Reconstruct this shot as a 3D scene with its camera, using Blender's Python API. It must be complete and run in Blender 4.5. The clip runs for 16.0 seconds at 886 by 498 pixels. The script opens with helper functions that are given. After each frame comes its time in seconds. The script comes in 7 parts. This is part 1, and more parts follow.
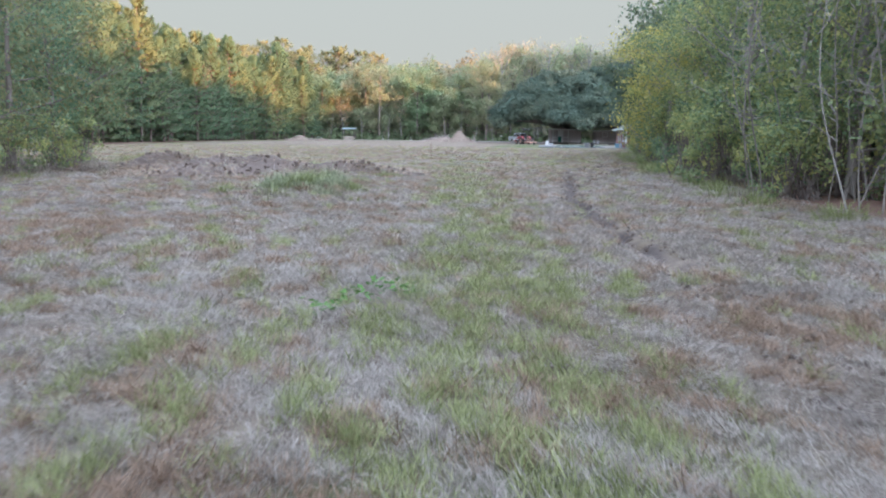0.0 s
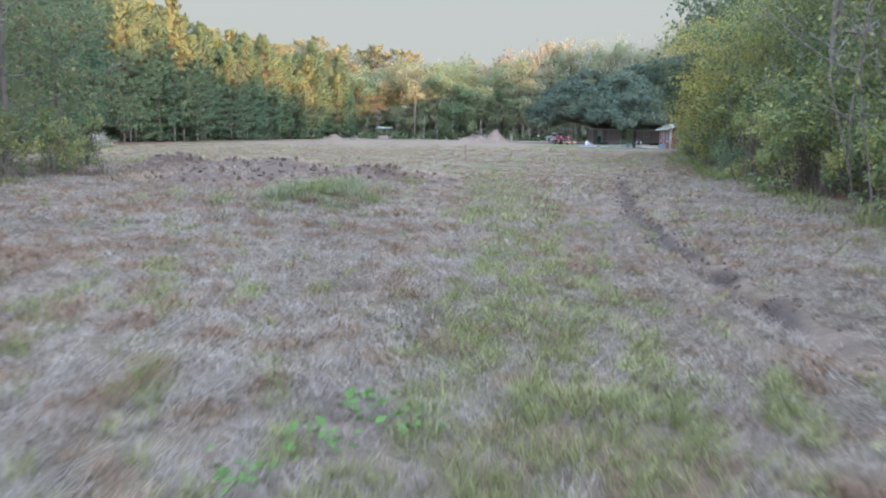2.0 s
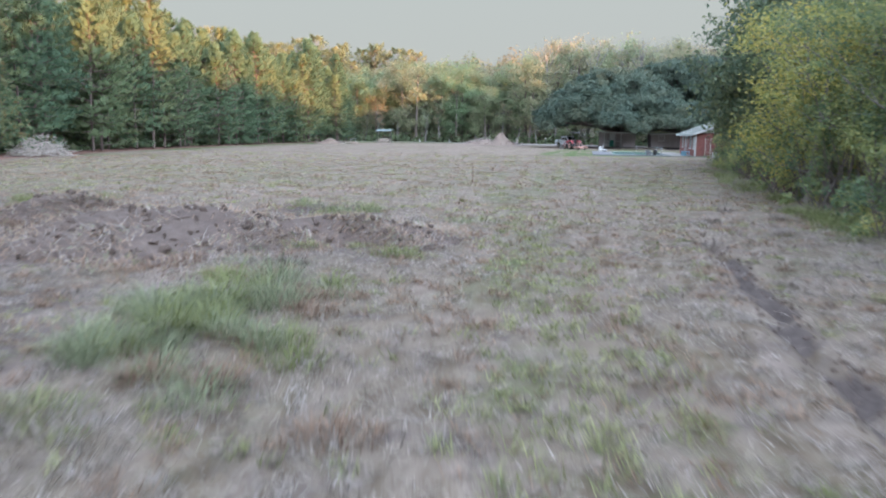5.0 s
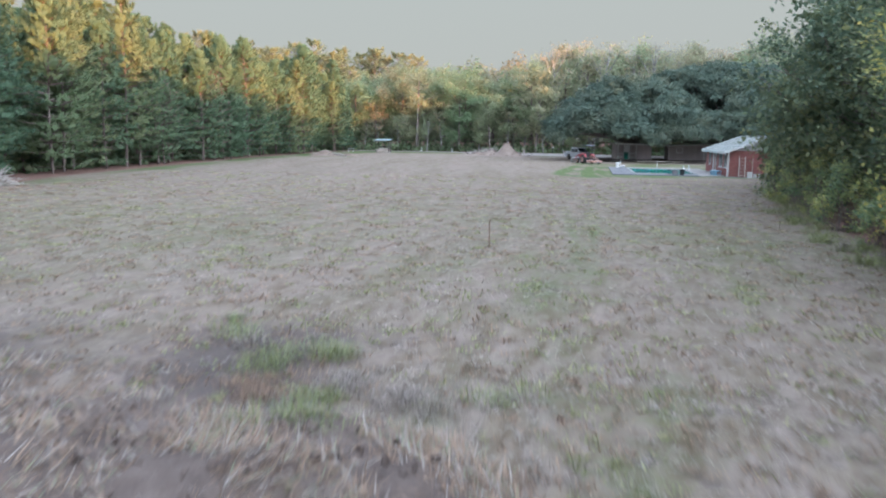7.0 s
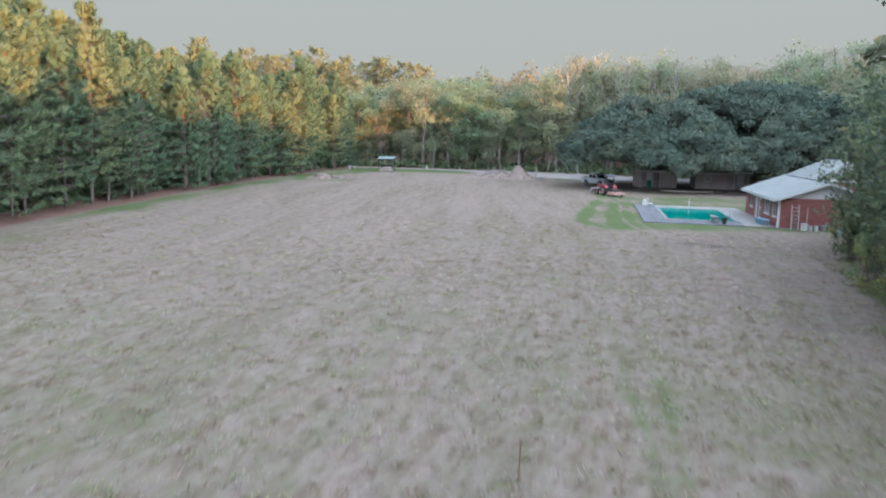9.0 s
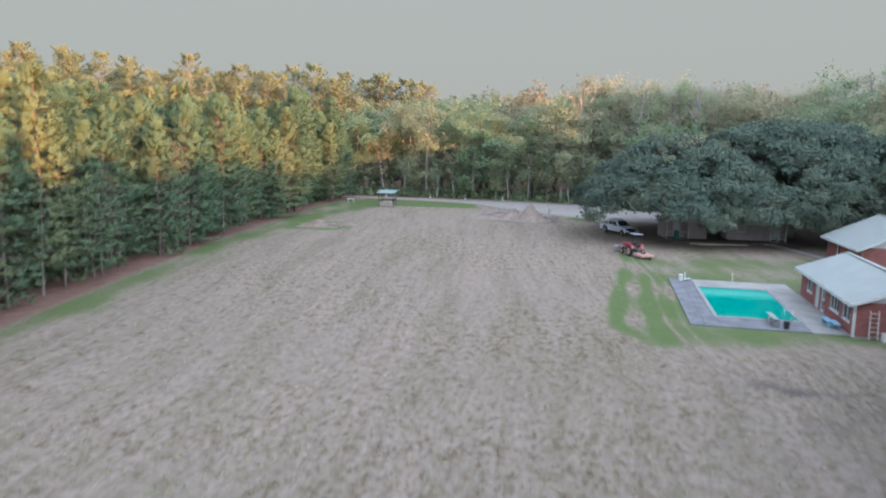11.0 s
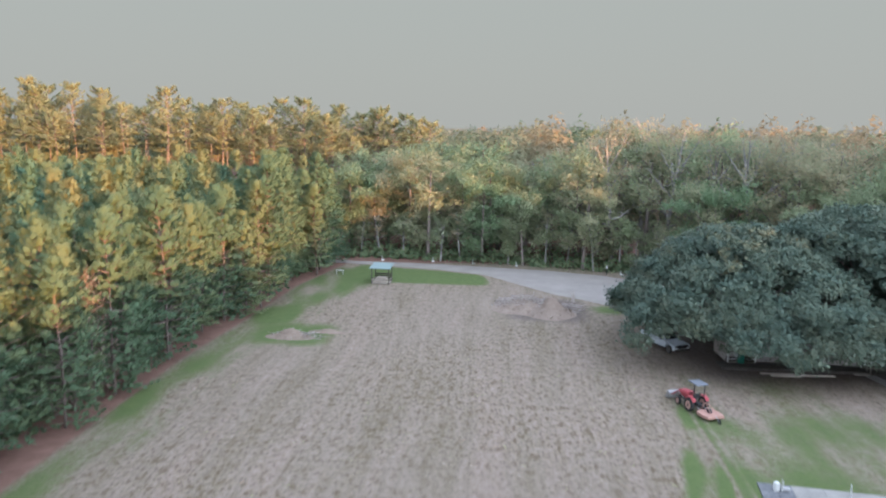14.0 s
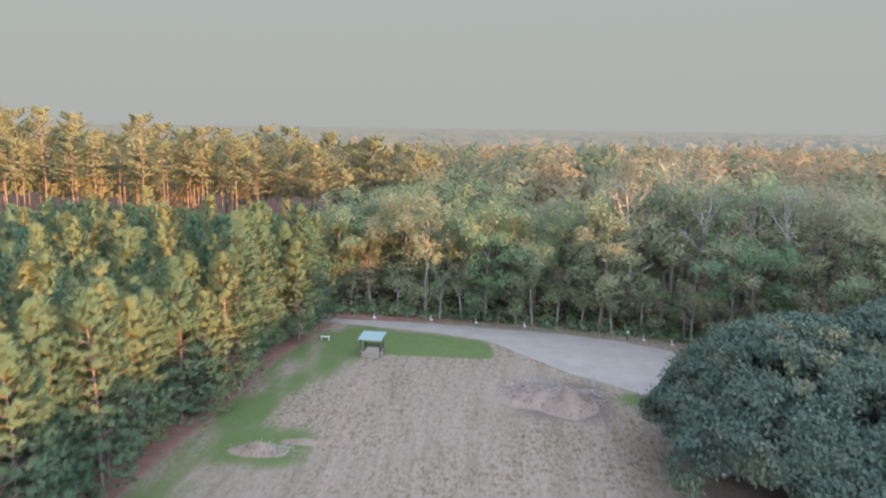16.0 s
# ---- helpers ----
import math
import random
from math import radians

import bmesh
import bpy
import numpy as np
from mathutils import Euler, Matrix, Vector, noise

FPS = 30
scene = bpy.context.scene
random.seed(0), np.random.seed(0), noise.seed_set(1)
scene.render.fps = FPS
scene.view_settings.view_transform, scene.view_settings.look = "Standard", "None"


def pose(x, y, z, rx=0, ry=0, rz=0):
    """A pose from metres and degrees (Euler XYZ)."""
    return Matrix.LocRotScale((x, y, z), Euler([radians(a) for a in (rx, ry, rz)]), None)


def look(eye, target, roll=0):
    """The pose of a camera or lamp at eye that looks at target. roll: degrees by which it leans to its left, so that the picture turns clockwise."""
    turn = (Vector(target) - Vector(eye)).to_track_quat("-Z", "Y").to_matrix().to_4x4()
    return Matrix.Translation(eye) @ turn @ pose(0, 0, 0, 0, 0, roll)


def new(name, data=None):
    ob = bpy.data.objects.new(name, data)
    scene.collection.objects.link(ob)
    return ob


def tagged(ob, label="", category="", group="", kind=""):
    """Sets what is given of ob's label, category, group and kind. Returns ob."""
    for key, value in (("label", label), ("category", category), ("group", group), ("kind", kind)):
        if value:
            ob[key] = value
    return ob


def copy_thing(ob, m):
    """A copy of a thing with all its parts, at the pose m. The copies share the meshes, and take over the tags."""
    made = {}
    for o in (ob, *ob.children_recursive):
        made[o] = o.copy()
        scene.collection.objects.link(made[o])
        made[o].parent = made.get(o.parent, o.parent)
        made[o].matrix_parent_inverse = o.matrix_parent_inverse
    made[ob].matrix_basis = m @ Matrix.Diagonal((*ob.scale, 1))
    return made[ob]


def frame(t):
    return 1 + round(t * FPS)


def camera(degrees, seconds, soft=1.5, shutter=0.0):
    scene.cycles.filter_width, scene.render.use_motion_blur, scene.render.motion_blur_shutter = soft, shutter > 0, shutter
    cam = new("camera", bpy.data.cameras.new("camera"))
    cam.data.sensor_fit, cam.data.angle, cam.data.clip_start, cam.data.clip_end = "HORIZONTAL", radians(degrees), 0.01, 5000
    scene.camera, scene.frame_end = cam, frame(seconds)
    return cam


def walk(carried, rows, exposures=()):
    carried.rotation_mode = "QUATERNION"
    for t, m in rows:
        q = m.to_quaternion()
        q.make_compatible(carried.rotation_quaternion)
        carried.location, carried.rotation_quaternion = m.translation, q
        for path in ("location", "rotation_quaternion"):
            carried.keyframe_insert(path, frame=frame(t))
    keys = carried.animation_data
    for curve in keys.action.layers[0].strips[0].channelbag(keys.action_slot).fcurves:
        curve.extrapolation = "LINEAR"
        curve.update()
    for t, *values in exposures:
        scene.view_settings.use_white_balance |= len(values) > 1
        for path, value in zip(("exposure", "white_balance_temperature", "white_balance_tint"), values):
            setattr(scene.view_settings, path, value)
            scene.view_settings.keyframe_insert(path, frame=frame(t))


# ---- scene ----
cam = camera(62.6, 16.0, soft=1.95, shutter=0.75)
PATH = [
    (0, (0.333, 3.985, 1.257), (0.317, 5.961, 0.949), 0.7),
    (0.5, (0.337, 4.464, 1.269), (0.321, 6.44, 0.961), 0.7),
    (1, (0.338, 5.027, 1.283), (0.274, 7.002, 0.974), 0.7),
    (1.5, (0.325, 5.733, 1.295), (0.237, 7.707, 0.984), 0.7),
    (2, (0.33, 6.507, 1.308), (0.218, 8.479, 0.997), 0.8),
    (2.5, (0.323, 7.423, 1.355), (0.212, 9.395, 1.043), 0.7),
    (3, (0.31, 8.427, 1.452), (0.199, 10.4, 1.139), 0.7),
    (3.5, (0.288, 9.569, 1.502), (0.175, 11.541, 1.189), 0.7),
    (4, (0.256, 10.795, 1.62), (0.138, 12.767, 1.305), 0.7),
    (6.5, (-0.633, 19.51, 2.994), (-0.754, 21.482, 2.686), 0.8),
    (7, (-0.728, 21.686, 3.428), (-0.853, 23.658, 3.121), 0.7),
    (7.5, (-0.853, 23.879, 4.053), (-0.982, 25.851, 3.746), 0.8),
    (8, (-0.968, 26.112, 4.846), (-1.101, 28.083, 4.539), 0.9),
    (8.5, (-1.136, 28.469, 5.629), (-1.274, 30.44, 5.323), 1.1),
    (9, (-1.323, 30.935, 6.515), (-1.465, 32.906, 6.212), 1.3),
    (11.5, (-2.962, 44.255, 14.679), (-3.114, 46.223, 14.358), 1.0),
    (12, (-3.081, 47.643, 16.394), (-3.238, 49.61, 16.07), 0.9),
    (12.5, (-3.179, 51.188, 17.929), (-3.341, 53.154, 17.603), 0.9),
    (13, (-3.37, 54.598, 19.52), (-3.536, 56.564, 19.193), 0.9),
    (13.5, (-3.555, 58.188, 21.134), (-3.723, 60.153, 20.805), 0.8),
    (14, (-3.891, 61.751, 22.675), (-4.061, 63.717, 22.347), 0.8),
    (14.5, (-4.153, 65.34, 24.337), (-4.324, 67.305, 24.007), 0.8),
    (15, (-4.372, 69.007, 25.991), (-4.545, 70.971, 25.659), 0.7),
    (15.5, (-4.761, 72.815, 27.576), (-4.933, 74.78, 27.244), 0.7),
    (16, (-5.221, 76.481, 29.078), (-5.39, 78.447, 28.749), 0.8),
]
walk(cam, [(t, look(eye, target, roll)) for t, eye, target, roll in PATH], [(0, 1.44, 5880, 9), (4, 1.38, 5880, 9), (6.5, 1.28, 5860, 8.2), (9, 1.16, 5860, 8.6), (12, 1.06, 5900, 8.0), (16, 1.05, 5970, 8.6)])

# ---- world, sun, exposure ----
SUN_AZ, SUN_EL = 138.0, 5.2      # degrees clockwise from +Y to where the sun stands, and its height
world = bpy.data.worlds.new("sky")
scene.world = world
world.use_nodes = True
wn, wl = world.node_tree.nodes, world.node_tree.links
wn.clear()
w_out = wn.new("ShaderNodeOutputWorld")
w_bg = wn.new("ShaderNodeBackground")
w_sky = wn.new("ShaderNodeTexSky")
w_sky.sky_type = "NISHITA"
w_sky.sun_disc = False
w_sky.sun_elevation, w_sky.sun_rotation = radians(SUN_EL), radians(SUN_AZ)
w_sky.air_density, w_sky.dust_density, w_sky.ozone_density = 1.0, 2.5, 1.0
# thin high cloud: an even veil, brighter overhead than at the horizon
w_geo = wn.new("ShaderNodeTexCoord")
w_sep = wn.new("ShaderNodeSeparateXYZ")
w_ramp = wn.new("ShaderNodeValToRGB")
w_ramp.color_ramp.elements[0].position, w_ramp.color_ramp.elements[0].color = 0.0, (0.226, 0.221, 0.197, 1)
w_ramp.color_ramp.elements[1].position, w_ramp.color_ramp.elements[1].color = 1.0, (0.78, 0.90, 1.14, 1)
w_high = w_ramp.color_ramp.elements.new(0.46)
w_high.color = (0.79, 0.87, 1.02, 1)
w_mid = w_ramp.color_ramp.elements.new(0.19)
w_mid.color = (0.229, 0.230, 0.206, 1)
w_scl = wn.new("ShaderNodeVectorMath")
w_scl.operation = "SCALE"
w_scl.inputs["Scale"].default_value = 0.05
w_mix = wn.new("ShaderNodeMixRGB")
w_mix.inputs[0].default_value = 0.95
wl.new(w_geo.outputs["Generated"], w_sep.inputs[0])
wl.new(w_sep.outputs["Z"], w_ramp.inputs[0])
wl.new(w_sky.outputs[0], w_scl.inputs[0])
wl.new(w_scl.outputs["Vector"], w_mix.inputs[1])
wl.new(w_ramp.outputs[0], w_mix.inputs[2])
# the low sun lights the veil on its own side
w_dot = wn.new("ShaderNodeVectorMath")
w_dot.operation = "DOT_PRODUCT"
w_dot.inputs[1].default_value = (math.sin(radians(SUN_AZ)), math.cos(radians(SUN_AZ)), 0.0)
wl.new(w_geo.outputs["Generated"], w_dot.inputs[0])
w_side = wn.new("ShaderNodeMapRange")
w_side.interpolation_type = "SMOOTHSTEP"
w_side.inputs[1].default_value, w_side.inputs[2].default_value = 0.0, 0.95
wl.new(w_dot.outputs["Value"], w_side.inputs[0])
w_add = wn.new("ShaderNodeMixRGB")
w_add.blend_type = "ADD"
w_add.inputs[2].default_value = (1.72, 1.80, 1.98, 1)
wl.new(w_side.outputs[0], w_add.inputs[0])
wl.new(w_mix.outputs[0], w_add.inputs[1])
wl.new(w_add.outputs[0], w_bg.inputs[0])
w_bg.inputs[1].default_value = 1.0
wl.new(w_bg.outputs[0], w_out.inputs[0])

sun = new("sun", bpy.data.lights.new("sun", "SUN"))
sun.data.energy, sun.data.angle, sun.data.color = 9.0, radians(0.6), (1.0, 0.47, 0.16)
_a, _e = radians(SUN_AZ), radians(SUN_EL)
sun.matrix_world = look((0, 0, 60), Vector((0, 0, 60)) - Vector((math.sin(_a) * math.cos(_e), math.cos(_a) * math.cos(_e), math.sin(_e))))


# ---- materials ----
def material(name, colours, scale=1.0, rough=0.85, bump=0.25, island=0.0, each=0.0, tint=0.0, leaf=0.0, metal=0.0, spec=0.3,
             stretch=(1, 1, 1), fine=9.0, coords="Object", contrast=1.0):
    """Colours along a ramp, mixed by a coarse and a fine noise, the piece's own chance and the object's own chance."""
    m = bpy.data.materials.new(name)
    m.use_nodes = True
    n, l = m.node_tree.nodes, m.node_tree.links
    n.clear()
    out = n.new("ShaderNodeOutputMaterial")
    b = n.new("ShaderNodeBsdfPrincipled")
    b.inputs["Roughness"].default_value, b.inputs["Metallic"].default_value = rough, metal
    b.inputs["Specular IOR Level"].default_value = spec
    tc = n.new("ShaderNodeTexCoord")
    mp = n.new("ShaderNodeMapping")
    mp.inputs["Scale"].default_value = stretch
    l.new(tc.outputs[coords], mp.inputs[0])
    total = None

    def add(socket, weight):
        nonlocal total
        k = n.new("ShaderNodeMath")
        k.operation = "MULTIPLY_ADD"
        k.inputs[1].default_value = weight
        l.new(socket, k.inputs[0])
        if total is None:
            k.inputs[2].default_value = 0.0
        else:
            l.new(total, k.inputs[2])
        total = k.outputs[0]

    rest = max(0.0, 1.0 - island - each - tint)
    coarse = n.new("ShaderNodeTexNoise")
    coarse.inputs["Scale"].default_value, coarse.inputs["Detail"].default_value = scale, 3.0
    small = n.new("ShaderNodeTexNoise")
    small.inputs["Scale"].default_value, small.inputs["Detail"].default_value = scale * fine, 3.0
    l.new(mp.outputs[0], coarse.inputs[0]), l.new(mp.outputs[0], small.inputs[0])
    if rest > 0:
        add(coarse.outputs[0], rest * 0.6), add(small.outputs[0], rest * 0.4)
    if island > 0:
        add(n.new("ShaderNodeNewGeometry").outputs["Random Per Island"], island)
    if each > 0:
        add(n.new("ShaderNodeObjectInfo").outputs["Random"], each)
    if tint > 0:
        at = n.new("ShaderNodeAttribute")
        at.attribute_name = "tint"
        add(at.outputs["Fac"], tint)
    lift = n.new("ShaderNodeMapRange")
    half = 0.5 * (1 - rest * 0.45 * contrast)
    lift.inputs[1].default_value, lift.inputs[2].default_value = 0.5 - half, 0.5 + half
    l.new(total, lift.inputs[0])
    ramp = n.new("ShaderNodeValToRGB")
    r = ramp.color_ramp
    while len(r.elements) < len(colours):
        r.elements.new(0.5)
    for i, c in enumerate(colours):
        r.elements[i].position = i / max(1, len(colours) - 1)
        r.elements[i].color = (*c, 1)
    l.new(lift.outputs[0], ramp.inputs[0])
    l.new(ramp.outputs[0], b.inputs["Base Color"])
    if bump > 0:
        bp = n.new("ShaderNodeBump")
        bp.inputs["Strength"].default_value = bump
        bp.inputs["Distance"].default_value = 0.02
        l.new(small.outputs[0], bp.inputs["Height"])
        l.new(bp.outputs[0], b.inputs["Normal"])
    if leaf > 0:
        tr = n.new("ShaderNodeBsdfTranslucent")
        l.new(ramp.outputs[0], tr.inputs[0])
        mx = n.new("ShaderNodeMixShader")
        mx.inputs[0].default_value = leaf
        l.new(b.outputs[0], mx.inputs[1]), l.new(tr.outputs[0], mx.inputs[2])
        l.new(mx.outputs[0], out.inputs[0])
    else:
        l.new(b.outputs[0], out.inputs[0])
    return m


def ground_material():
    """Mown straw, green grass, needle litter and bare earth, mixed by the sheet's own masks."""
    m = bpy.data.materials.new("ground")
    m.use_nodes = True
    n, l = m.node_tree.nodes, m.node_tree.links
    b = n["Principled BSDF"]
    b.inputs["Roughness"].default_value = 0.95
    b.inputs["Specular IOR Level"].default_value = 0.1
    tc = n.new("ShaderNodeTexCoord")

    def noise_of(scale, detail=4.0, stretch=None, rz=0.0):
        t = n.new("ShaderNodeTexNoise")
        t.inputs["Scale"].default_value, t.inputs["Detail"].default_value = scale, detail
        if stretch:
            mp = n.new("ShaderNodeMapping")
            mp.inputs["Scale"].default_value = stretch
            mp.inputs["Rotation"].default_value = (0, 0, rz)
            l.new(tc.outputs["Object"], mp.inputs[0])
            l.new(mp.outputs[0], t.inputs[0])
        else:
            l.new(tc.outputs["Object"], t.inputs[0])
        return t.outputs[0]

    def ramp_of(socket, stops):
        r = n.new("ShaderNodeValToRGB")
        while len(r.color_ramp.elements) < len(stops):
            r.color_ramp.elements.new(0.5)
        for e, (p, c) in zip(r.color_ramp.elements, stops):
            e.position, e.color = p, (*c, 1)
        l.new(socket, r.inputs[0])
        return r.outputs[0]

    def mixed(fac, a, c, mode="MIX"):
        k = n.new("ShaderNodeMixRGB")
        k.blend_type = mode
        if isinstance(fac, float):
            k.inputs[0].default_value = fac
        else:
            l.new(fac, k.inputs[0])
        l.new(a, k.inputs[1]), l.new(c, k.inputs[2])
        return k.outputs[0]

    def masked(name, socket, spread=0.45):
        a = n.new("ShaderNodeAttribute")
        a.attribute_name = name
        k = n.new("ShaderNodeMath")
        k.operation = "ADD"
        l.new(a.outputs["Fac"], k.inputs[0])
        s = n.new("ShaderNodeMath")
        s.operation = "MULTIPLY_ADD"
        s.inputs[1].default_value, s.inputs[2].default_value = spread * 2, -spread
        l.new(socket, s.inputs[0])
        l.new(s.outputs[0], k.inputs[1])
        r = n.new("ShaderNodeMapRange")
        r.inputs[1].default_value, r.inputs[2].default_value = 0.3, 0.7
        r.interpolation_type = "SMOOTHSTEP"
        l.new(k.outputs[0], r.inputs[0])
        return r.outputs[0]

    big, mid, small, tiny = noise_of(0.12), noise_of(0.9), noise_of(5.0, 6.0), noise_of(28.0, 5.0)
    # the mower's rows: their number across the field comes with the sheet
    row_at, along_at = n.new("ShaderNodeAttribute"), n.new("ShaderNodeSeparateXYZ")
    row_at.attribute_name = "row"
    l.new(tc.outputs["Object"], along_at.inputs[0])

    def row_noise(across, length, detail=3.0):
        m1, m2, c = n.new("ShaderNodeMath"), n.new("ShaderNodeMath"), n.new("ShaderNodeCombineXYZ")
        m1.operation = m2.operation = "MULTIPLY"
        m1.inputs[1].default_value, m2.inputs[1].default_value = across, length
        l.new(row_at.outputs["Fac"], m1.inputs[0]), l.new(along_at.outputs["Y"], m2.inputs[0])
        l.new(m1.outputs[0], c.inputs[0]), l.new(m2.outputs[0], c.inputs[1])
        t = n.new("ShaderNodeTexNoise")
        t.inputs["Scale"].default_value, t.inputs["Detail"].default_value = 1.0, detail
        l.new(c.outputs[0], t.inputs[0])
        return t.outputs[0]

    rows, swaths, dashes, clumps = row_noise(1.9, 0.10), row_noise(0.45, 0.03), row_noise(4.2, 1.6, 4.0), row_noise(2.0, 0.85, 4.0)
    blot = noise_of(1.7, 5.0, (1.3, 0.75, 1), radians(-8))
    straw_a = ramp_of(small, [(0.30, (0.105, 0.083, 0.068)), (0.45, (0.168, 0.136, 0.111)), (0.58, (0.202, 0.168, 0.140)), (0.72, (0.238, 0.202, 0.168))])
    straw_b = ramp_of(tiny, [(0.3, (0.118, 0.092, 0.075)), (0.5, (0.180, 0.147, 0.121)), (0.7, (0.240, 0.203, 0.170))])
    straw_d = ramp_of(blot, [(0.30, (0.110, 0.086, 0.070)), (0.42, (0.165, 0.136, 0.104)), (0.55, (0.196, 0.160, 0.131)), (0.7, (0.216, 0.180, 0.149))])
    strand_a, strand_b, strand_c = noise_of(1.0, 4.0, (75, 11, 1), radians(20)), noise_of(1.0, 4.0, (11, 70, 1), radians(35)), noise_of(1.0, 4.0, (60, 9, 1), radians(75))
    strands = mixed(ramp_of(mid, [(0.42, (0, 0, 0)), (0.5, (1, 1, 1))]), strand_a, strand_b)
    strands = mixed(ramp_of(noise_of(1.4), [(0.48, (0, 0, 0)), (0.56, (1, 1, 1))]), strands, strand_c)
    straw_e = ramp_of(strands, [(0.30, (0.075, 0.058, 0.047)), (0.44, (0.162, 0.132, 0.108)), (0.56, (0.218, 0.183, 0.153)), (0.70, (0.305, 0.264, 0.226))])
    straw = mixed(0.4, mixed(0.5, straw_a, straw_b), straw_d)
    straw = mixed(0.40, straw, straw_e)
    strength = ramp_of(noise_of(0.055, 3.0), [(0.36, (0.45, 0.45, 0.45)), (0.60, (0.95, 0.95, 0.95))])
    straw = mixed(strength, straw, ramp_of(dashes, [(0.34, (0.60, 0.56, 0.50)), (0.43, (0.88, 0.87, 0.84)), (0.54, (1.03, 1.02, 1.02)), (0.68, (1.14, 1.13, 1.14))]), "MULTIPLY")
    straw = mixed(strength, straw, ramp_of(clumps, [(0.33, (0.66, 0.63, 0.56)), (0.43, (0.92, 0.92, 0.84)), (0.55, (1.0, 1.0, 1.0)), (0.68, (1.08, 1.07, 1.08))]), "MULTIPLY")
    straw = mixed(0.62, straw, ramp_of(rows, [(0.32, (0.80, 0.79, 0.74)), (0.45, (0.96, 0.96, 0.94)), (0.55, (1.03, 1.02, 1.03)), (0.68, (1.13, 1.11, 1.13))]), "MULTIPLY")
    straw = mixed(0.8, straw, ramp_of(swaths, [(0.32, (0.86, 0.86, 0.79)), (0.5, (1.0, 1.0, 0.99)), (0.66, (1.08, 1.05, 1.06))]), "MULTIPLY")
    grass_s = ramp_of(strands, [(0.32, (0.040, 0.056, 0.022)), (0.5, (0.086, 0.112, 0.043)), (0.68, (0.158, 0.170, 0.086))])
    grass = mixed(0.5, ramp_of(small, [(0.3, (0.042, 0.070, 0.023)), (0.6, (0.076, 0.110, 0.036))]), ramp_of(mid, [(0.3, (0.048, 0.078, 0.026)), (0.7, (0.102, 0.122, 0.046))]))
    grass = mixed(0.45, grass, grass_s)
    litter = mixed(0.5, ramp_of(tiny, [(0.3, (0.085, 0.047, 0.037)), (0.7, (0.226, 0.139, 0.110))]), ramp_of(mid, [(0.3, (0.124, 0.074, 0.056)), (0.7, (0.215, 0.128, 0.102))]))
    earth = mixed(0.5, ramp_of(small, [(0.3, (0.050, 0.040, 0.036)), (0.7, (0.130, 0.108, 0.097))]), ramp_of(tiny, [(0.3, (0.055, 0.043, 0.038)), (0.7, (0.125, 0.103, 0.092))]))
    patchy = mixed(0.45, mixed(0.5, mid, big), small)
    colour = mixed(masked("green", patchy), straw, grass)
    colour = mixed(masked("litter", small), colour, litter)
    colour = mixed(masked("earth", small), colour, earth)
    l.new(colour, b.inputs["Base Color"])
    bp = n.new("ShaderNodeBump")
    bp.inputs["Strength"].default_value, bp.inputs["Distance"].default_value = 0.45, 0.05
    l.new(mixed(0.5, mixed(0.5, small, blot), strands), bp.inputs["Height"])
    l.new(bp.outputs[0], b.inputs["Normal"])
    return m


GROUND = ground_material()
STRAW_BLADE = material("straw_blade", [(0.180, 0.150, 0.128), (0.320, 0.276, 0.240), (0.440, 0.390, 0.345), (0.560, 0.505, 0.450)], 0.5, island=0.35, tint=0.35, leaf=0.25, bump=0)
GREEN_BLADE = material("green_blade", [(0.130, 0.152, 0.066), (0.262, 0.290, 0.120), (0.390, 0.402, 0.190), (0.520, 0.505, 0.300)], 0.5, island=0.35, tint=0.35, leaf=0.35, bump=0)
WEED_LEAF = material("weed_leaf", [(0.177, 0.209, 0.130), (0.281, 0.310, 0.189), (0.416, 0.417, 0.269)], 1.5, island=0.5, leaf=0.4, bump=0)
PINE_NEEDLE = material("pine_needle", [(0.084, 0.150, 0.098), (0.130, 0.204, 0.118), (0.190, 0.244, 0.124), (0.256, 0.268, 0.132)], 0.35, island=0.2, each=0.45, leaf=0.48, bump=0, rough=0.6)
PLANTATION_NEEDLE = material("plantation_needle", [(0.082, 0.162, 0.110), (0.128, 0.208, 0.124), (0.205, 0.232, 0.112), (0.300, 0.250, 0.100)], 0.35, island=0.2, tint=0.48, leaf=0.48, bump=0, rough=0.6)
DEAD_NEEDLE = material("dead_needle", [(0.130, 0.098, 0.075), (0.205, 0.160, 0.125), (0.275, 0.225, 0.180)], 0.35, island=0.5, leaf=0.3, bump=0)
PINE_BARK = material("pine_bark", [(0.111, 0.085, 0.075), (0.178, 0.140, 0.123), (0.238, 0.191, 0.172)], 3.0, bump=0.5, stretch=(1, 1, 0.25))
PALE_BARK = material("pale_bark", [(0.165, 0.146, 0.130), (0.250, 0.226, 0.204), (0.330, 0.302, 0.275)], 2.5, bump=0.3, stretch=(1, 1, 0.3))
BARE_BARK = material("bare_bark", [(0.175, 0.165, 0.152), (0.245, 0.234, 0.220), (0.310, 0.298, 0.284)], 2.5, bump=0.3, stretch=(1, 1, 0.3))
DARK_BARK = material("dark_bark", [(0.098, 0.084, 0.076), (0.168, 0.140, 0.126), (0.238, 0.203, 0.182)], 2.5, bump=0.5, stretch=(1, 1, 0.3))
OAK_LEAF = material("oak_leaf", [(0.058, 0.096, 0.078), (0.092, 0.136, 0.104), (0.138, 0.172, 0.122), (0.196, 0.206, 0.134)], 0.4, island=0.25, tint=0.45, leaf=0.35, bump=0, rough=0.6)
